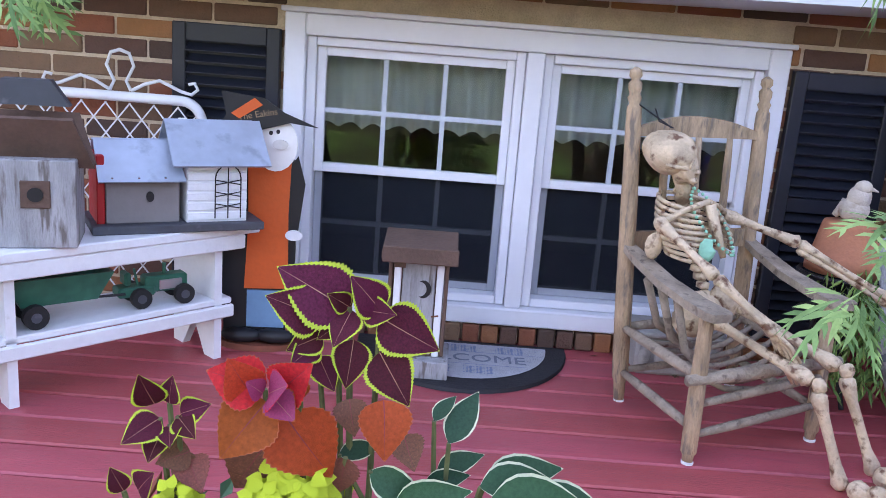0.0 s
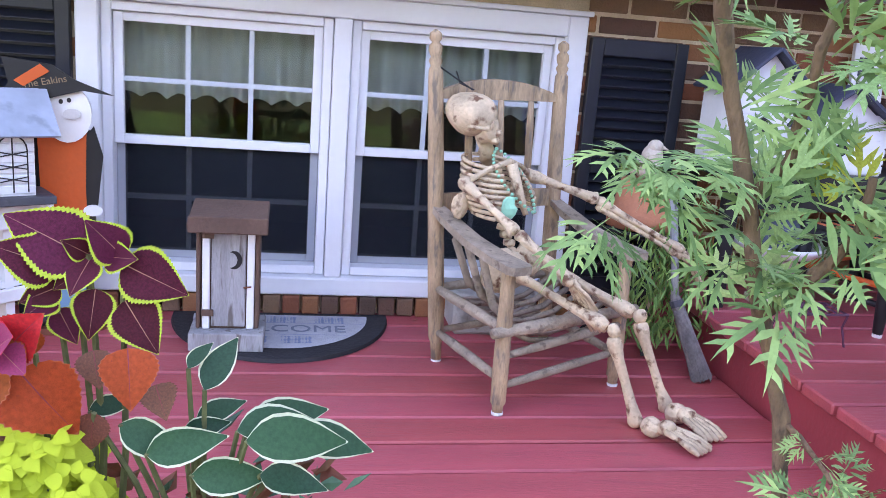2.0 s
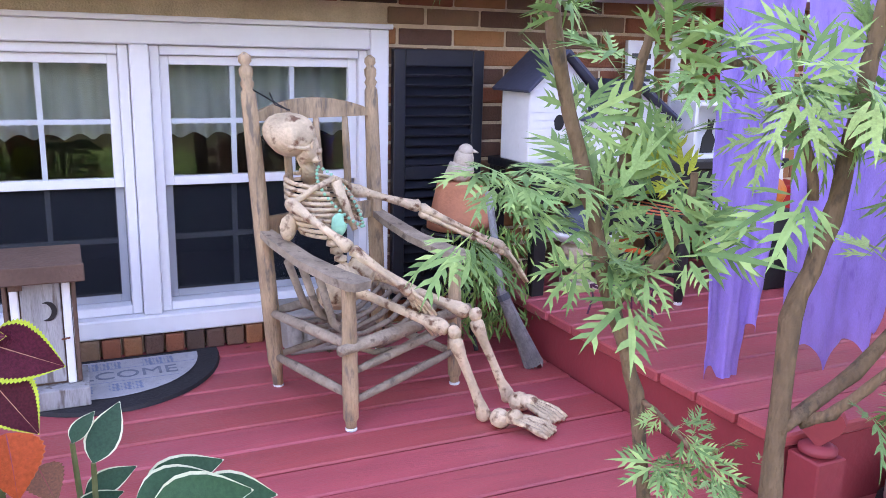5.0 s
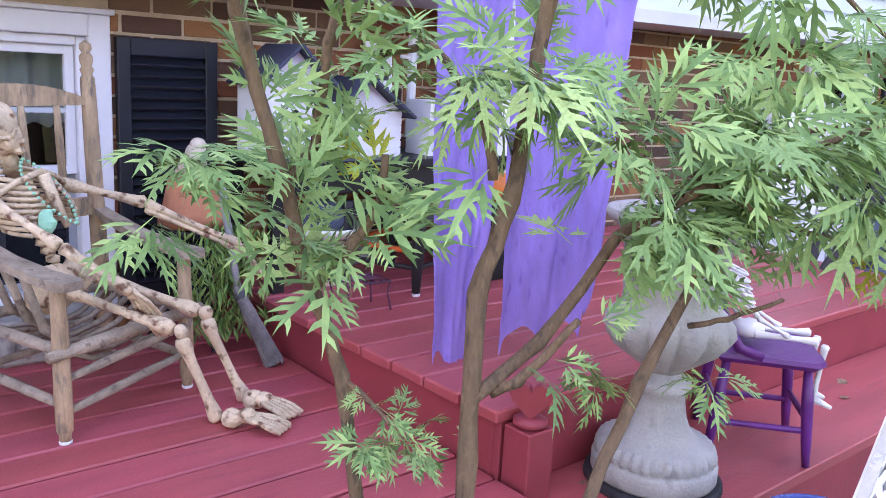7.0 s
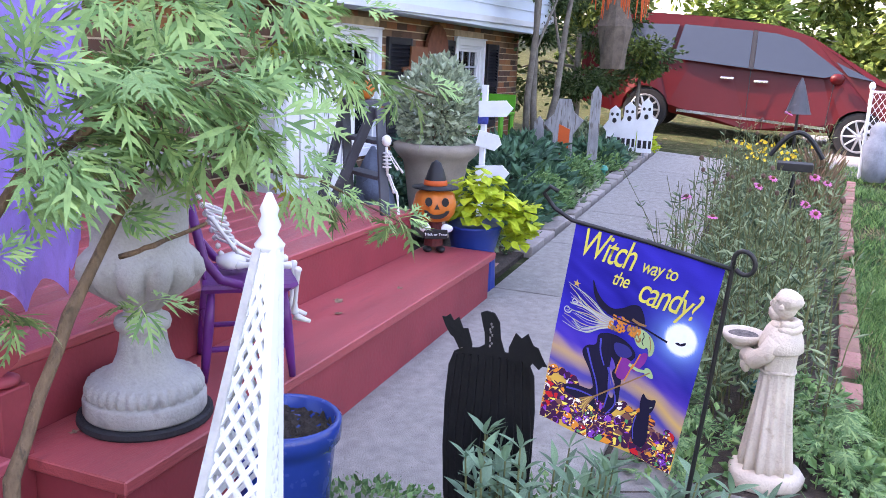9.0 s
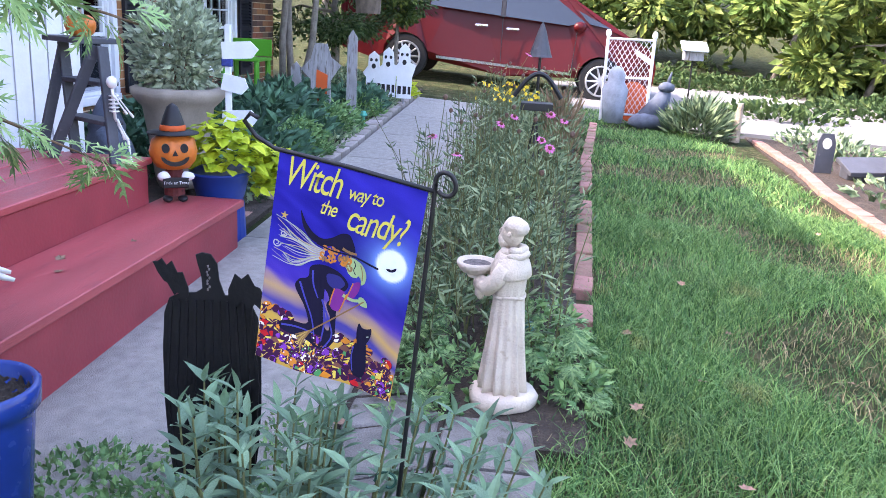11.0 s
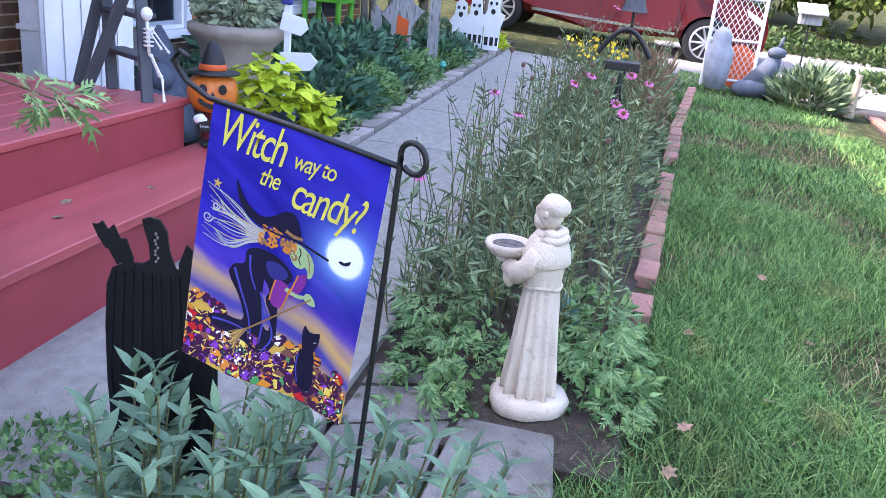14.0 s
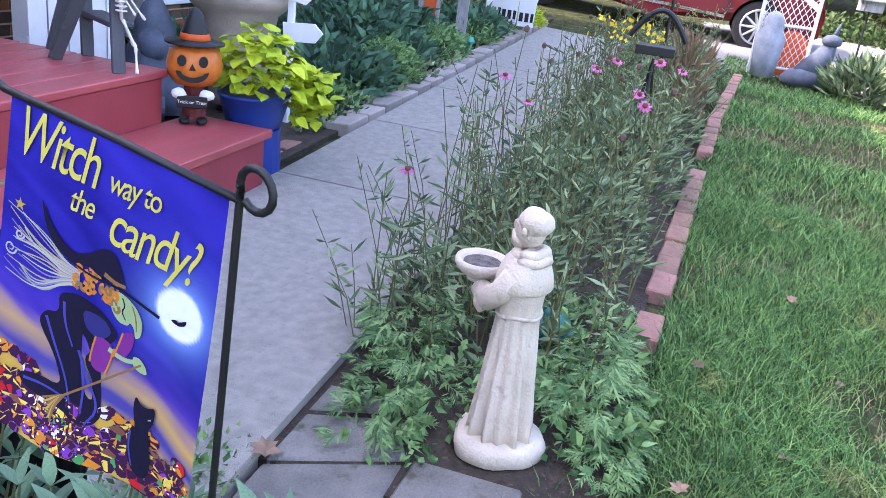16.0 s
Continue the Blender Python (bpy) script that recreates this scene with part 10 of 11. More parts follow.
bare_shrub(6.9, -0.75, 0.6, 700, 5, mat("dry_twig", (0.22, 0.15, 0.09), 0.9, 0.3, 20, 0, 50, rnd=0.4, island=True))


def grass():
    r = np.random.RandomState(12)

    def field(n, x0, x1, y0, y1, hmin, hmax, w, near, mt=GRASS, label="short green lawn grass with thin patches", sign=1):
        x = x0 + (x1 - x0) * r.rand(n) ** near
        y = y0 + (y1 - y0) * r.rand(n)
        ok = y < -0.83 - 0.035 * np.maximum(0, x - 3.6) - 0.02 * r.rand(n)
        ok |= (x < 2.75) & (y < -0.62)
        ok &= ~((y < -2.7) & (x > 5.0) & (x < 11.7))
        thin = np.array([noise.noise(Vector((a * 1.3, b * 1.3, 4))) for a, b in zip(x, y)])
        ok &= r.rand(n) < (np.clip(0.75 + 2.6 * thin, 0.1, 1) if sign > 0 else np.clip(0.3 - 1.6 * thin, 0.06, 1))
        x, y = x[ok], y[ok]
        z = np.array([ground_z(a, b) for a, b in zip(x, y)]) - 0.03
        k = len(x)
        h = hmin + (hmax - hmin) * r.rand(k)
        ax, ay = r.normal(size=k) * 0.85, r.normal(size=k) * 0.85
        sx, sy = r.normal(size=k), r.normal(size=k)
        nn = np.hypot(sx, sy) + 1e-6
        sx, sy = sx / nn * w, sy / nn * w
        v = np.empty((k, 5, 3))
        v[:, 0] = np.stack([x - sx, y - sy, z], 1)
        v[:, 1] = np.stack([x + sx, y + sy, z], 1)
        v[:, 2] = np.stack([x + sx * 0.7 + ax * h * 0.35, y + sy * 0.7 + ay * h * 0.35, z + h * 0.65], 1)
        v[:, 3] = np.stack([x - sx * 0.7 + ax * h * 0.35, y - sy * 0.7 + ay * h * 0.35, z + h * 0.65], 1)
        v[:, 4] = np.stack([x + ax * h, y + ay * h, z + h], 1)
        b = (np.arange(k) * 5)[:, None]
        quads = (b + np.array([[0, 1, 2, 3]])).tolist()
        tris = (b + np.array([[3, 2, 4]])).tolist()
        me = bpy.data.meshes.new("grass")
        me.from_pydata(v.reshape(-1, 3).tolist(), [], quads + tris)
        tagged(link_mesh("grass", me, mt), label, "grass", kind="stuff")

    field(190000, 1.6, 6.0, -4.2, -0.6, 0.03, 0.085, 0.0022, 1.25)
    field(80000, 5.0, 12.0, -7.0, -0.9, 0.035, 0.08, 0.0045, 1.0)
    field(70000, -5.0, 1.6, -7.0, -0.65, 0.035, 0.08, 0.004, 1.0)
    field(42000, 1.6, 9.0, -4.6, -0.6, 0.015, 0.05, 0.0022, 1.3, DRY_GRASS, "dry straw-coloured blades in the lawn", -1)


grass()


def litter():
    """Dead leaves lying about, one thing each."""
    r = random.Random(77)
    first = None
    spots = [(2.55, -0.02, 0.03), (2.6, 0.98, 0.02), (2.95, 0.97, 0.02), (3.3, 0.95, 0.02), (3.7, 0.96, 0.03), (2.9, 1.07, STEP_Z), (3.35, 1.02, STEP_Z), (3.05, 1.15, STEP_Z), (4.0, 0.95, 0.03), (2.6, -0.9, 0.02), (2.85, -0.95, 0.0), (3.1, -1.2, 0.02), (3.6, -1.4, 0.02), (4.2, -1.3, 0.03), (4.9, -1.8, 0.04), (3.9, -2.2, 0.02), (3.2, -1.75, 0.02), (2.4, -1.2, 0.0), (2.3, -1.8, 0.0), (3.5, -0.98, 0.02), (1.68, 1.17, STEP_Z), (0.8, 2.62, DECK_L), (0.55, 2.76, DECK_L), (0.95, 2.5, DECK_L), (3.0, -2.4, 0.0), (5.4, -2.3, 0.02)]
    for x, y, z in spots:
        z = z if z > 0.2 else ground_z(x, y) + 0.025
        if first is None:
            first = thing("fallen_leaf", "dry brown fallen leaf", "leaf", (x, y, z), group="fallen leaves")
            bm = nb()
            o = [(0, -0.04), (0.012, -0.015), (0.035, -0.012), (0.02, 0.008), (0.03, 0.03), (0.008, 0.025), (0, 0.045), (-0.01, 0.024), (-0.03, 0.028), (-0.02, 0.006), (-0.034, -0.014), (-0.012, -0.016)]
            c = bm.verts.new((x, y, z + 0.004))
            ring = [bm.verts.new((x + a, y + b, z + 0.004 + 0.25 * (abs(a) + abs(b)) * (0.5 + 0.5 * math.sin(a * 90)))) for a, b in o]
            for i in range(len(ring)):
                bm.faces.new((c, ring[i], ring[(i + 1) % len(ring)]))
            part("blade", bm, DEAD_LEAF, first)
        else:
            m = copy_thing(first, pose(x, y, z, r.uniform(-12, 12), r.uniform(-12, 12), r.uniform(0, 360)))
            s = r.uniform(0.4, 0.75)
            m.scale = (s, s, s)


litter()


# ---- far garden: gate, ornaments, van, trees ----
def iron_stand():
    x, y = 6.1, -0.55
    z = ground_z(x, y)
    s = thing("iron_flower_stand", "black iron garden stand with curled arms", "garden stand", (x, y, z))
    bm = nb()
    for dx, dy in ((-0.1, 0), (0.08, 0.07), (0.08, -0.07)):
        tube(bm, [(x + dx, y + dy, z), (x, y, z + 0.55)], 0.008, 6)
    part("tripod_leg", bm, IRON, s)
    bm = nb()
    box(bm, (x, y, z + 0.6), (0.16, 0.22, 0.05), None, 0.004)
    part("tray", bm, IRON, s)
    bm = nb()
    tube(bm, [(x, y + 0.16 - 0.32 * q + 0.0, z + 0.66 + 0.16 * math.sin(math.pi * q)) for q in [i / 12 for i in range(13)]], 0.016, 8)
    part("curled_arm", bm, IRON, s)
    t = thing("bird_feeder", "dark pointed lantern feeder on a pole", "bird feeder", (7.4, -0.55, 0))
    z = ground_z(7.4, -0.55)
    bm = nb()
    tube(bm, [(7.4, -0.55, z), (7.4, -0.55, z + 0.9)], 0.012, 6)
    part("pole", bm, IRON, t)
    bm = nb()
    lathe(bm, [(0.1, 0.86), (0.09, 0.88), (0.03, 1.08), (0.005, 1.14)], (7.4, -0.55, z), 16)
    part("roof_cone", bm, DARK_GREY, t)


iron_stand()


def far_gate():
    x, y0, y1 = 11.0, -1.37, -1.93
    z0 = ground_z(x, -1.6) + 0.04
    g = thing("wire_gate", "white chain-link garden gate standing on the lawn", "gate", (x, -1.65, z0))
    for y in (y0, y1):
        bm = nb()
        tube(bm, [(x, y, z0 - 0.05), (x, y, z0 + 0.98)], 0.02, 8)
        part("post", bm, WHITE_PAINT, g)
        bm = nb()
        blob(bm, (x, y, z0 + 1.02), (0.035, 0.035, 0.05), None, 2)
        part("finial", bm, WHITE_PAINT, g, "", True)
    for z in (0.05, 0.5, 0.96):
        bm = nb()
        tube(bm, [(x, y0, z0 + z), (x, y1, z0 + z)], 0.014, 8)
        part("rail", bm, WHITE_PAINT, g)
    bm = nb()
    n = 9
    w = (y1 - y0) / n
    for i in range(-18, n + 18):
        for s in (-1, 1):
            ya = y0 + i * w
            yb = ya + s * 0.9 * 0.62
            lo, hi = max(min(ya, yb), y1), min(max(ya, yb), y0)
            if lo < hi:
                tube(bm, [(x, lo, z0 + 0.05 + abs(lo - ya) / 0.62), (x, hi, z0 + 0.05 + abs(hi - ya) / 0.62)], 0.0035, 4)
    part("chain_link", bm, WHITE_PAINT, g)
    bm = nb()
    lathe(bm, [(0.12, 0), (0.14, 0.2), (0.16, 0.4), (0.1, 0.5), (0.11, 0.58), (0.06, 0.66), (0.01, 0.68)], (10.8, -1.5, ground_z(10.8, -1.5)), 18)
    tagged(part("angel_statue", bm, mat("pale_blue_stone", (0.26, 0.29, 0.34), 0.9, 0.3, 10, 0.4, 60), None, "", True), "pale grey weathered garden statue by the gate", "statue")
    bm = nb()
    c = Vector((10.6, -1.95, ground_z(10.6, -1.95)))
    blob(bm, c + Vector((0, 0, 0.1)), (0.2, 0.3, 0.12), None, 2, 0.3, 6)
    tube(bm, [c + Vector((0, 0.05, 0.1)), c + Vector((0, -0.1, 0.35)), c + Vector((0, -0.12, 0.45))], [0.15, 0.1, 0.07], 10, 0.15)
    blob(bm, c + Vector((-0.02, -0.12, 0.5)), (0.09, 0.1, 0.07), None, 2, 0.2, 9)
    tube(bm, [c + Vector((0, -0.14, 0.54)), c + Vector((0, -0.17, 0.68))], [0.03, 0.01], 6)
    tagged(part("rabbit_statue", bm, SLATE_BLUE, None, "", True), "blue-grey crouching animal statue on the lawn edge", "statue")
    bm = nb()
    plate(bm, oval(0, 0.25, 0.2, 0.25), pose(11.1, -1.75, ground_z(11.1, -1.75), 0, 0, -90), 0.03)
    tagged(part("orange_pumpkin_board", bm, ORANGE), "flat orange pumpkin board behind the gate", "cutout")


far_gate()


def hanging_birdhouse():
    x, y, z = 10.5, -2.32, 1.03
    b = thing("pole_birdhouse", "grey birdhouse with pale roof on a thin pole", "birdhouse", (x, y, ground_z(x, y)))
    bm = nb()
    tube(bm, [(x, y, ground_z(x, y)), (x, y, z - 0.1)], 0.01, 6)
    part("pole", bm, IRON, b)
    bm = nb()
    box(bm, (x, y, z - 0.03), (0.16, 0.22, 0.14), None, 0.004)
    part("body", bm, GREY_WOOD, b)
    bm = nb()
    box(bm, (x - 0.02, y, z + 0.06), (0.26, 0.3, 0.02), Matrix.Rotation(radians(-22), 3, "Y"), 0.003)
    part("roof", bm, WHITE_PAINT, b)


hanging_birdhouse()


def lawn_bed_props():
    z = ground_z(8.0, -3.2)
    white = WHITE_PAINT
    stake_board("skull_tombstone", "dark tombstone board with white skull", 8.2, -3.2, 0.4, [(-0.08, 0), (0.08, 0), (0.08, 0.28), (0.05, 0.36), (-0.05, 0.36), (-0.08, 0.28)], DARK_GREY, [(oval(0, 0.27, 0.04, 0.05, 12), white)])
    stake_board("orange_ghost_board", "tall orange pumpkin stake board", 7.7, -3.75, 0.7, [(-0.14, 0.1), (0.14, 0.1), (0.17, 0.3), (0.1, 0.5), (0.04, 0.58), (0.03, 0.68), (-0.03, 0.7), (-0.03, 0.58), (-0.12, 0.5), (-0.17, 0.3)], ORANGE, [(oval(0, 0.35, 0.04, 0.05, 10), BLACK)])
    stake_board("white_tombstone", "white leaning tombstone board", 7.0, -3.5, 0.4, [(-0.12, -0.02), (0.12, -0.02), (0.13, 0.28), (0.06, 0.36), (-0.08, 0.35), (-0.13, 0.25)], white)
    t = thing("coffin_board", "dark grey slanted wooden coffin board", "prop", (7.9, -3.6, z))
    bm = nb()
    box(bm, (7.9, -3.6, z + 0.13), (0.3, 0.7, 0.04), Matrix.Rotation(radians(-18), 3, "Y") @ rz_(8).to_3x3(), 0.004)
    part("lid", bm, DARK_GREY, t)
    bm = nb()
    box(bm, (7.95, -3.6, z + 0.05), (0.2, 0.6, 0.1), None, 0.004)
    part("box", bm, DARK_GREY, t)
    mound("lawn_bed_leaves", "yellow-green and white leaves in the bed across the lawn", BED_LEAF, [(8.6, -3.6, 0.6, 0.4, 0.25), (6.8, -3.3, 0.6, 0.3, 0.18), (10, -3.8, 1.0, 0.5, 0.3)], 600, 0.09, 0.5, 51)
    mound("liriope_clump", "dark grassy clump at the lawn edge", BED_LEAF, [(10.4, -2.45, 0.35, 0.35, 0.4)], 900, 0.22, 0.06, 52, 0.9)
    bm = nb()
    tube(bm, [(10.2, -2.85, ground_z(10.2, -2.85)), (10.2, -2.87, 0.5)], [0.06, 0.03], 8)
    tagged(part("wooden_stump", bm, OLD_WOOD), "pale split wooden stump on the lawn edge", "stump")
    r = random.Random(9)
    bm = nb()
    blob(bm, (3.95, -2.35, 0.05), (0.05, 0.04, 0.04), None, 2, 0.3, 20)
    tagged(part("pale_gourd", bm, mat("pale_gourd", (0.62, 0.5, 0.2), 0.6)), "pale yellow gourd lying on the grass", "gourd")


lawn_bed_props()


def van():
    X, yf, yr = 13.35, -2.55, 2.55
    v = thing("red_van", "dark red minivan parked on the driveway", "car", (X + 0.95, 0, 0.2))
    yw_f, yw_r = -1.5, 1.5
    zf, zr = ground_z(X, yw_f) - 0.06, ground_z(X, yw_r) - 0.02
    zb = lambda y: zf + (zr - zf) * (y - yw_f) / (yw_r - yw_f)
    side = [(-2.28, 0.35), (-2.3, 0.62), (-2.24, 0.83), (-2.05, 0.95), (-1.6, 1.08), (-0.75, 1.62), (-0.3, 1.74), (0.6, 1.79), (1.6, 1.76), (2.3, 1.68), (2.45, 1.4), (2.52, 0.95), (2.5, 0.35)]

    def arch(yc, r=0.36):
        return [(yc + r * math.cos(radians(a)), 0.33 + r * math.sin(radians(a))) for a in range(0, 181, 20)]

    loop = side + [(2.0, 0.24), ] + [(y, z) for y, z in arch(yw_r)] + [(0.0, 0.22)] + [(y, z) for y, z in arch(yw_f)] + [(-2.1, 0.24)]
    bm = nb()

    def inset(z):
        return 0.0 if z < 0.95 else 0.28 * (z - 0.95) / 0.84

    a = [bm.verts.new((X + inset(z) + (0.06 if z < 0.4 else 0), y, z + zb(y))) for y, z in loop]
    b = [bm.verts.new((X + 1.9 - inset(z), y, z + zb(y))) for y, z in loop]
    bm.faces.new(a)
    bm.faces.new(b[::-1])
    n = len(a)
    for i in range(n):
        bm.faces.new((a[i], b[i], b[(i + 1) % n], a[(i + 1) % n]))
    bmesh.ops.triangulate(bm, faces=[f for f in bm.faces if len(f.verts) > 4])
    bmesh.ops.recalc_face_normals(bm, faces=bm.faces)
    part("body", bm, CAR_RED, v)
    P = lambda y, z, out=0.006: Vector((X + inset(z) - out, y, z + zb(y)))

    def patch(name, pts, mt, out=0.006):
        bm = nb()
        f = [bm.verts.new(P(y, z, out)) for y, z in pts]
        k = [bm.verts.new(P(y, z, -0.01)) for y, z in pts]
        bm.faces.new(f)
        for i in range(len(f)):
            bm.faces.new((f[i], k[i], k[(i + 1) % len(f)], f[(i + 1) % len(f)]))
        bmesh.ops.recalc_face_normals(bm, faces=bm.faces)
        return part(name, bm, mt, v)

    patch("window", [(-1.2, 1.16), (-0.55, 1.58), (-0.25, 1.63), (0.0, 1.64), (0.0, 1.1), (-0.95, 1.08)], CAR_GLASS)
    patch("window", [(-1.62, 1.1), (-1.26, 1.14), (-1.08, 1.32)], CAR_GLASS)
    patch("window", [(0.07, 1.1), (0.07, 1.64), (1.05, 1.64), (1.15, 1.13)], CAR_GLASS)
    patch("window", [(1.22, 1.14), (1.12, 1.63), (1.95, 1.58), (2.15, 1.2)], CAR_GLASS)
    patch("pillar_trim", [(0.005, 1.09), (0.005, 1.65), (0.065, 1.65), (0.065, 1.09)], BLACK, 0.008)
    patch("chrome_sill_strip", [(-1.05, 0.36), (-1.05, 0.4), (1.02, 0.4), (1.02, 0.36)], CHROME, 0.014)
    for y in (-0.12, 0.35):
        bm = nb()
        box(bm, P(y, 0.93, 0.02), (0.03, 0.2, 0.035), None, 0.01)
        part("door_handle", bm, CHROME, v)
    bm = nb()
    blob(bm, P(-1.12, 1.08, 0.1), (0.07, 0.1, 0.08), None, 2)
    part("wing_mirror", bm, CAR_RED, v, "", True)
    patch("headlight", [(-2.22, 0.75), (-1.95, 0.88), (-2.0, 0.78), (-2.2, 0.66)], ALLOY, 0.01)
    patch("door_seam", [(0.03, 0.42), (0.03, 1.08), (0.042, 1.08), (0.042, 0.42)], BLACK, 0.003)
    patch("door_seam", [(-1.05, 0.42), (-1.1, 1.08), (-1.088, 1.08), (-1.038, 0.42)], BLACK, 0.003)
    patch("roof_rail", [(0.0, 1.775), (0.0, 1.8), (2.0, 1.765), (2.0, 1.74)], BLACK, -0.05)
    for yc in (yw_f, yw_r):
        for xx, sg in ((X + 0.12, -1), (X + 1.78, 1)):
            c = Vector((xx, yc, 0.33 + zb(yc)))
            bm = nb()
            tube(bm, [c - Vector((0.11, 0, 0)), c - Vector((0.1, 0, 0)), c + Vector((0.1, 0, 0)), c + Vector((0.11, 0, 0))], [0.3, 0.33, 0.33, 0.3], 32)
            w = part("wheel", bm, TYRE, v)
            bm = nb()
            for k in range(10):
                q = k * 0.628
                d = Vector((0, math.cos(q), math.sin(q)))
                tube(bm, [c + Vector((sg * 0.112, 0, 0)) + d * 0.04, c + Vector((sg * 0.112, 0, 0)) + d * 0.22], [0.02, 0.014], 5)
            tube(bm, [c + Vector((sg * 0.112, 0.22 * math.cos(q), 0.22 * math.sin(q))) for q in [6.2832 * i / 24 for i in range(25)]], 0.015, 6)
            blob(bm, c + Vector((sg * 0.115, 0, 0)), (0.012, 0.045, 0.045), None, 2)
            part("rim", bm, ALLOY, w)


van()


def bush_tree(name, label, x, y, trunk_h, r0, crown, n, size, mt, seed, bark=GREY_BARK, multi=1, cat="tree"):
    """A trunk with limbs and a crown of clumped small leaves; crown: list of (dx, dy, dz, radius)."""
    r = random.Random(seed)
    z0 = ground_z(x, y) + min(max(0, x - 16) * 0.1 + max(0, -y - 9) * 0.03, 3.5) - 0.05
    t = thing(name, label, cat, (x, y, z0))
    for k in range(multi):
        bm = nb()
        a = k * 2.1
        o = Vector((0.08 * math.cos(a), 0.08 * math.sin(a), 0)) * (multi > 1)
        tip = Vector((x + crown[k % len(crown)][0] * 0.6, y + crown[k % len(crown)][1] * 0.6, z0 + trunk_h))
        b = Vector((x, y, z0)) + o
        tube(bm, [b, b.lerp(tip, 0.35) + Vector((r.gauss(0, 0.03), r.gauss(0, 0.03), 0)), b.lerp(tip, 0.7), tip], [r0 * 1.2, r0, r0 * 0.8, r0 * 0.5], 9, 0.12, r)
        part("trunk", bm, bark, t, "", True)
        for j, (dx, dy, dz, rad) in enumerate(crown):
            bm = nb()
            e = Vector((x + dx, y + dy, z0 + dz))
            s = b.lerp(tip, r.uniform(0.55, 0.98))
            tube(bm, [s, s.lerp(e, 0.5) + Vector((0, 0, 0.1)), e], [r0 * 0.45, r0 * 0.25, r0 * 0.08], 6, 0.1, r)
            part("limb", bm, bark, t)
    pts, ds, ss = [], [], []
    tot = sum(c[3] ** 2 for c in crown)
    for dx, dy, dz, rad in crown:
        nb_cl = max(4, int(rad * 9))
        cl = []
        for _ in range(nb_cl):
            d = Vector((r.gauss(0, 1), r.gauss(0, 1), r.gauss(0, 0.8))).normalized() * rad * r.random() ** 0.4
            cl.append(d)
        for i in range(int(n * rad ** 2 / tot)):
            c = cl[i % nb_cl]
            d = Vector((r.gauss(0, 1), r.gauss(0, 1), r.gauss(0, 0.7)))
            q = c + d * rad * 0.22
            pts.append((x + dx + q.x, y + dy + q.y, z0 + dz + q.z))
            ds.append((d.x, d.y, d.z - 0.4))
            ss.append(size * r.uniform(0.6, 1.3))
    leaf_cloud("crown", t, mt, pts, ds, ss, 0.6)


# ornamental tree with thin grey stems by the house corner, and the dark conifer-like bush behind it
bush_tree("thin_tree", "small grey multi-stemmed tree by the house corner", 8.9, 2.0, 2.2, 0.035, [(0.3, 0.2, 2.6, 0.7), (-0.4, -0.1, 2.7, 0.6), (0.5, -0.5, 2.8, 0.6)], 1500, 0.09, TREE_DARK, 61, GREY_BARK, 3)
bush_tree("dark_yew", "dark green feathery evergreen by the driveway", 11.2, 2.1, 1.4, 0.06, [(0, 0, 1.0, 0.55), (0.1, -0.55, 1.0, 0.5), (0, 0.5, 1.3, 0.55), (0.2, -0.2, 1.5, 0.6), (0, 0.9, 0.9, 0.5)], 7000, 0.07, TREE_DARK, 62)
bush_tree("yellowing_yew", "yellow-green feathery bush tip by the driveway", 11.3, 1.3, 1.2, 0.03, [(0, 0, 1.25, 0.32), (0.0, -0.2, 1.0, 0.22)], 1400, 0.06, TREE_LEAF, 63)
r_tr = random.Random(90)
for i, (x, y, h, s) in enumerate(((19, -5.5, 2.2, 1), (20.5, -3.0, 2.6, 1.1), (18, -8.5, 2.0, 1.0), (21.5, 0.5, 3.0, 1.2), (16.8, -6.6, 1.6, 0.8), (22, -10, 3, 1.3), (15.5, -9.5, 1.8, 0.9), (20, 4.5, 3.2, 1.2), (16.5, -12.5, 2.4, 1.1))):
    cr = [(r_tr.uniform(-1, 1) * s, r_tr.uniform(-1.4, 1.4) * s, h * r_tr.uniform(0.25, 1.25), r_tr.uniform(0.7, 1.1) * s) for _ in range(6)]
    bush_tree("maple_bush", "leafy green maple sapling thicket", x, y, h, 0.06, cr, 4600, 0.24, TREE_LEAF if i % 3 else leaf_mat("bright_maple_leaf_%s" % "abc"[i // 3], (0.14, 0.22, 0.05), 0.4), 70 + i)
for i, (x, y, h, s) in enumerate(((33, -14, 9, 2.4), (36, -5, 10, 2.6), (31, -22, 9, 2.4), (38, 6, 10, 2.8), (30, 14, 9, 2.6), (42, -18, 11, 2.8), (26, -30, 9, 2.6), (46, 0, 12, 3))):
    cr = [(r_tr.uniform(-1.2, 1.2) * s, r_tr.uniform(-1.4, 1.4) * s, h * r_tr.uniform(0.55, 1.15), r_tr.uniform(0.8, 1.2) * s) for _ in range(7)]
    bush_tree("woodland_tree", "tall woodland tree with yellowing leaves", x, y, h, 0.28, cr, 5600, 0.5, TREE_LEAF, 100 + i)
for i, (x, y, h, s) in enumerate(((-6, -25, 7, 2.4), (1, -28, 8, 2.6), (7, -26, 7, 2.2), (-15, -22, 7, 2.4), (15, -28, 8, 2.5))):
    cr = [(r_tr.uniform(-1.2, 1.2) * s, r_tr.uniform(-1.4, 1.4) * s, h * r_tr.uniform(0.45, 1.1), r_tr.uniform(0.8, 1.2) * s) for _ in range(6)]
    bush_tree("street_tree", "leafy tree across the lawn", x, y, h, 0.22, cr, 1800, 0.45, TREE_LEAF, 120 + i)
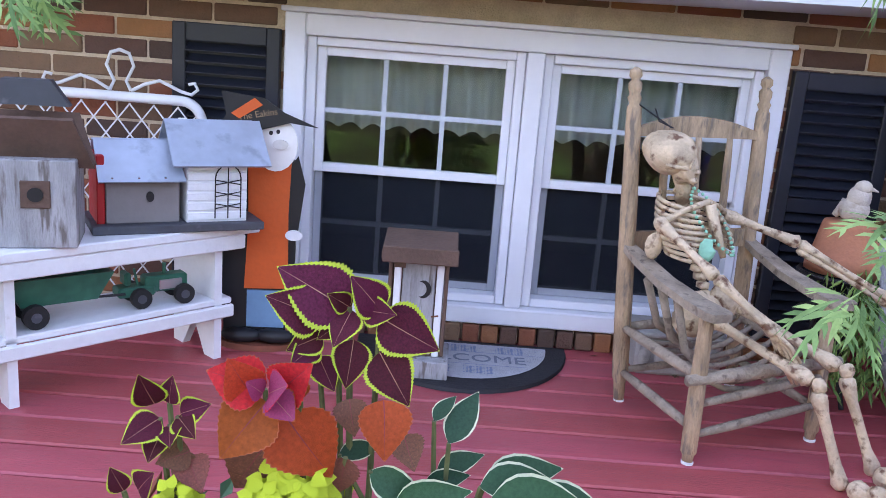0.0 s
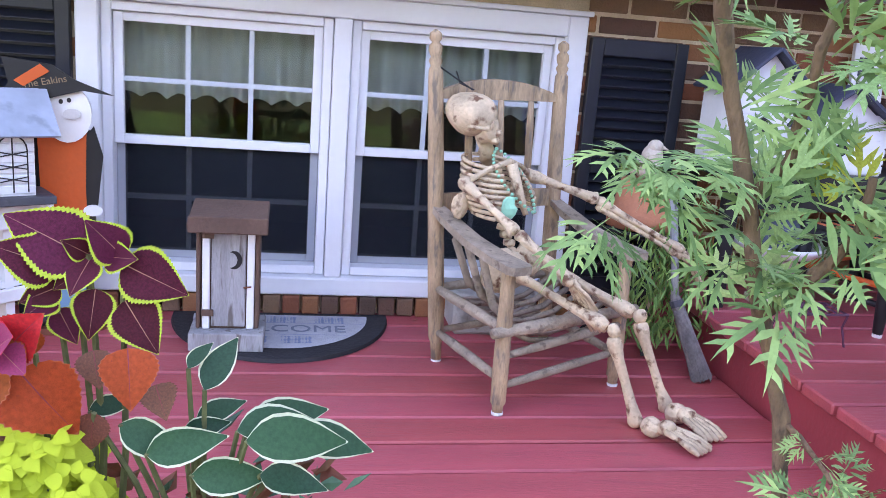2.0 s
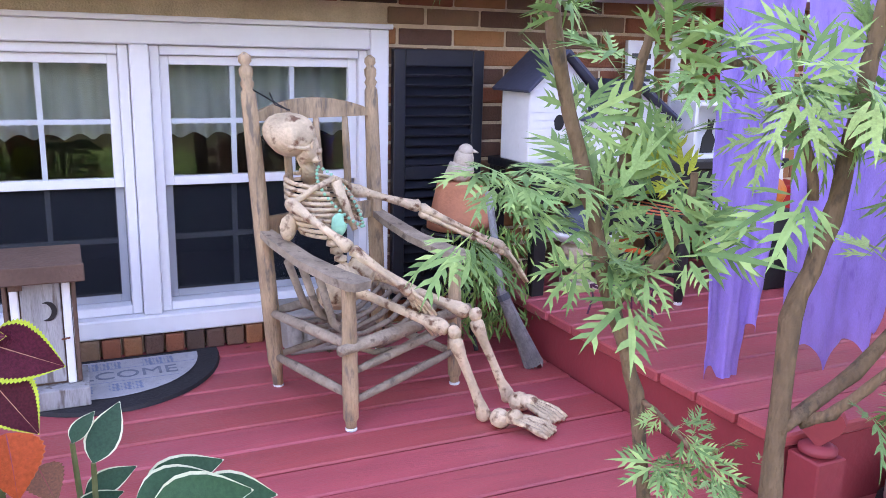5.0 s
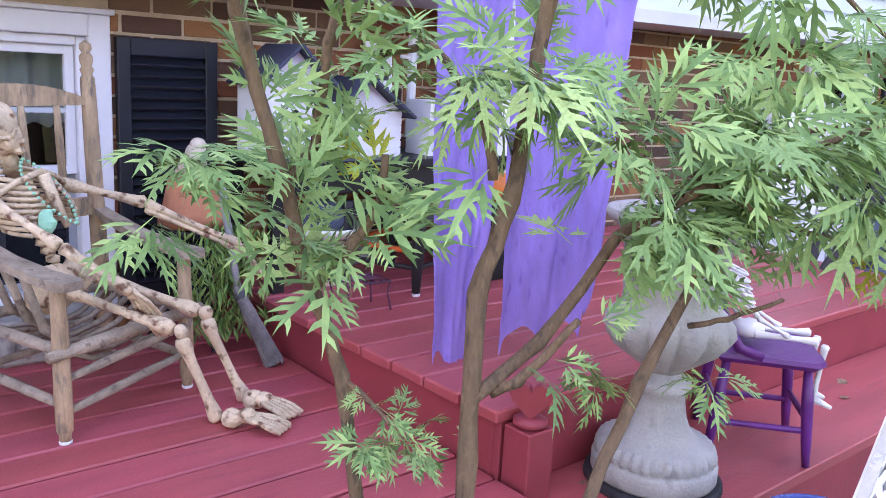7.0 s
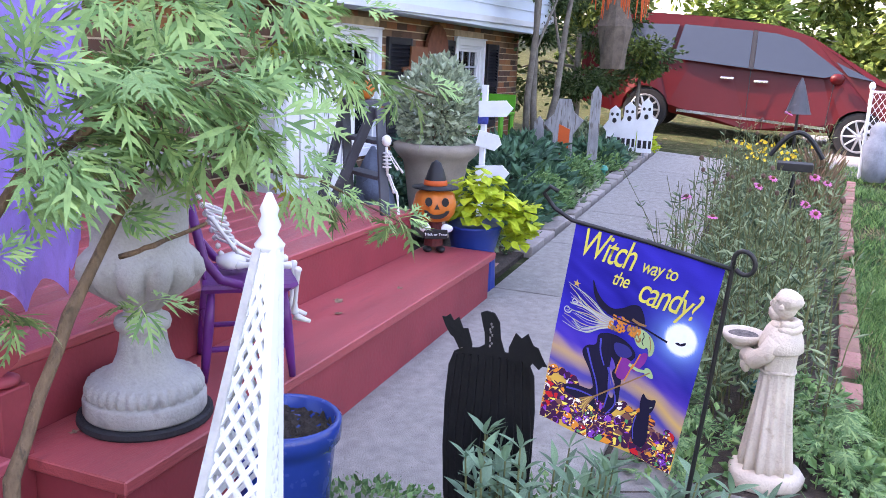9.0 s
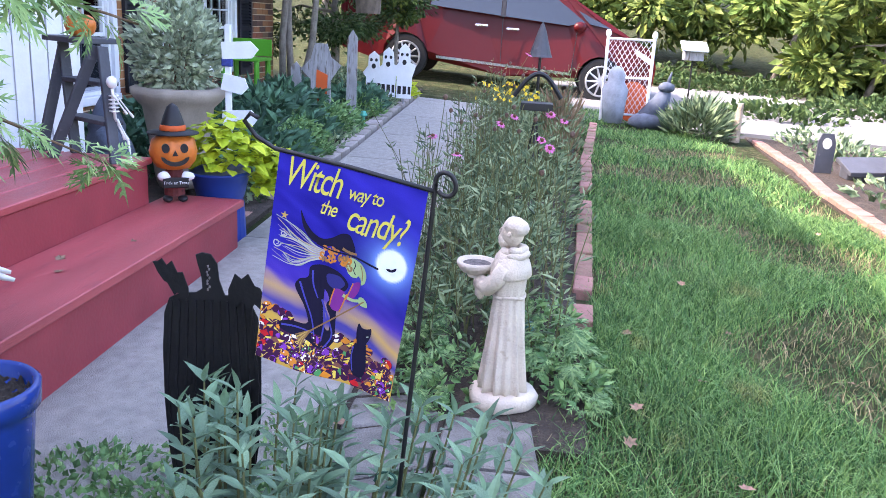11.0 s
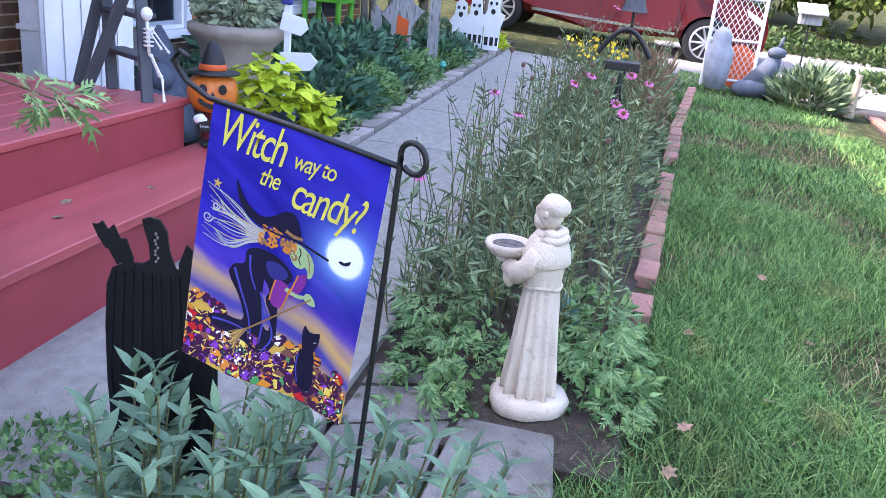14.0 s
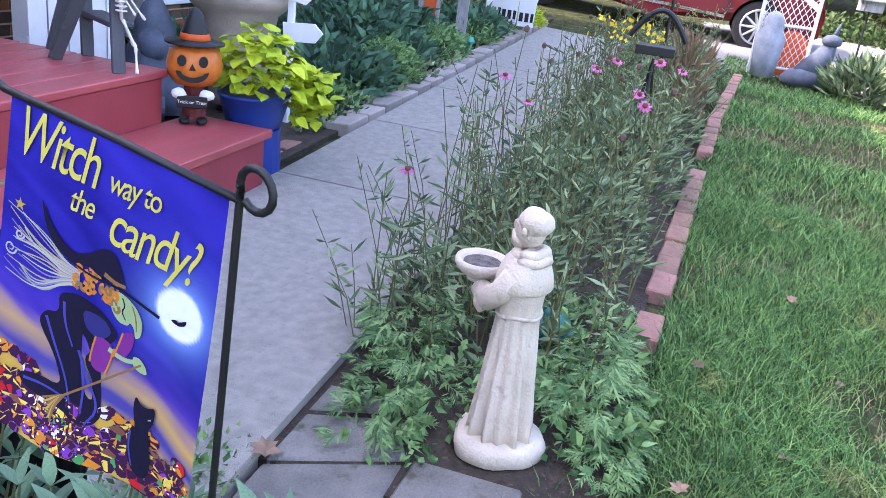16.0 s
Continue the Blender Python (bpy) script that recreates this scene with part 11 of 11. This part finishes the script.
mound("ivy_bank", "dark ivy ground cover on the far bank", TREE_DARK, [(17.6, -6, 1.4, 4, 0.4), (18.5, -2, 1.0, 3, 0.5), (14.8, -6.5, 1.4, 1.6, 0.35), (13.2, -4.2, 0.8, 0.9, 0.3)], 6000, 0.13, 0.7, 55)


def hanging_ghoul():
    x, y = 9.6, 1.35
    g = thing("hanging_ghoul", "ragged brown hanging halloween figure with orange fringe", "halloween prop", (x, y, 1.2))
    bm = nb()
    tube(bm, [(x, y, 2.1), (x, y, 1.95), (x, y, 1.7), (x, y, 1.45), (x, y, 1.25)], [0.05, 0.12, 0.17, 0.16, 0.13], 10, 0.35)
    part("rag_body", bm, mat("ragged_brown_cloth", (0.14, 0.11, 0.085), 0.95, 0.4, 12, 0.5, 60), g)
    bm = nb()
    r = random.Random(6)
    for i in range(26):
        yy = y + r.uniform(-0.35, 0.25)
        tube(bm, [(x - 0.1, yy, 2.05 + r.uniform(-0.05, 0.05)), (x - 0.1, yy + r.uniform(-0.02, 0.02), r.uniform(1.7, 1.95))], [0.012, 0.004], 4)
    part("orange_fringe", bm, ORANGE, g)


hanging_ghoul()

# ---- bricks of the house wall, last ----
def brick_row_gaps(z):
    return sorted((a - 0.004, b + 0.004) for a, b, z0, z1 in OPENINGS if z0 - 0.03 < z < z1 + 0.03)


def lay_bricks():
    bl, bh, j = 0.206, 0.058, 0.011
    bm = nb()
    box(bm, (0, 0, 0), (1, 0.03, bh), None, 0.003)
    lengths = {}
    bm.free()
    far = nb()
    z, row, count = 0.375, 0, 0
    z = 0.345 - 0.0345 * 12
    while z < BRICK_TOP:
        x = HOUSE_X0 + (0.5 * (bl + j) if row % 2 else 0)
        gaps = brick_row_gaps(z)
        while x < HOUSE_X1:
            segs = [(x, min(x + bl, HOUSE_X1))]
            for a, b in gaps:
                segs = [s for p, q in segs for s in ((p, min(q, a)), (max(p, b), q)) if s[1] - s[0] > 0.02]
            for p, q in segs:
                L = round((q - p) * 100) / 100
                c = (p + q) / 2
                under_sill = -0.62 < c < 1.12 and 0.32 < z < 0.43
                if under_sill or z < -0.05 + ground_z(c, 2.8):
                    continue
                hidden = z + bh < DECK_L - 0.01 and c < 1.4 or z + bh < DECK_R - 0.01 and 1.4 < c < 4.0
                if -1.75 < c < 2.75 and not hidden and count < 300:
                    if L not in lengths:
                        bm = nb()
                        box(bm, (0, 0, 0), (L, 0.03, bh), None, 0.004)
                        me = bpy.data.meshes.new("brick")
                        bm.to_mesh(me)
                        bm.free()
                        me.materials.append(BRICK)
                        lengths[L] = me
                    ob = new("brick", lengths[L])
                    ob.parent = house
                    ob.location = (c, WALL_Y + 0.015 + RNG.uniform(-0.002, 0.002), z + bh / 2 + RNG.uniform(-0.0015, 0.0015))
                    count += 1
                elif not hidden and c > -4:
                    box(far, (c, WALL_Y + 0.015 + RNG.uniform(-0.002, 0.002), z + bh / 2), (L, 0.03, bh))
            x += bl + j
        z += bh + j
        row += 1
    return part("brickwork", far, BRICK_FAR, house)


tagged(lay_bricks(), kind="stuff")
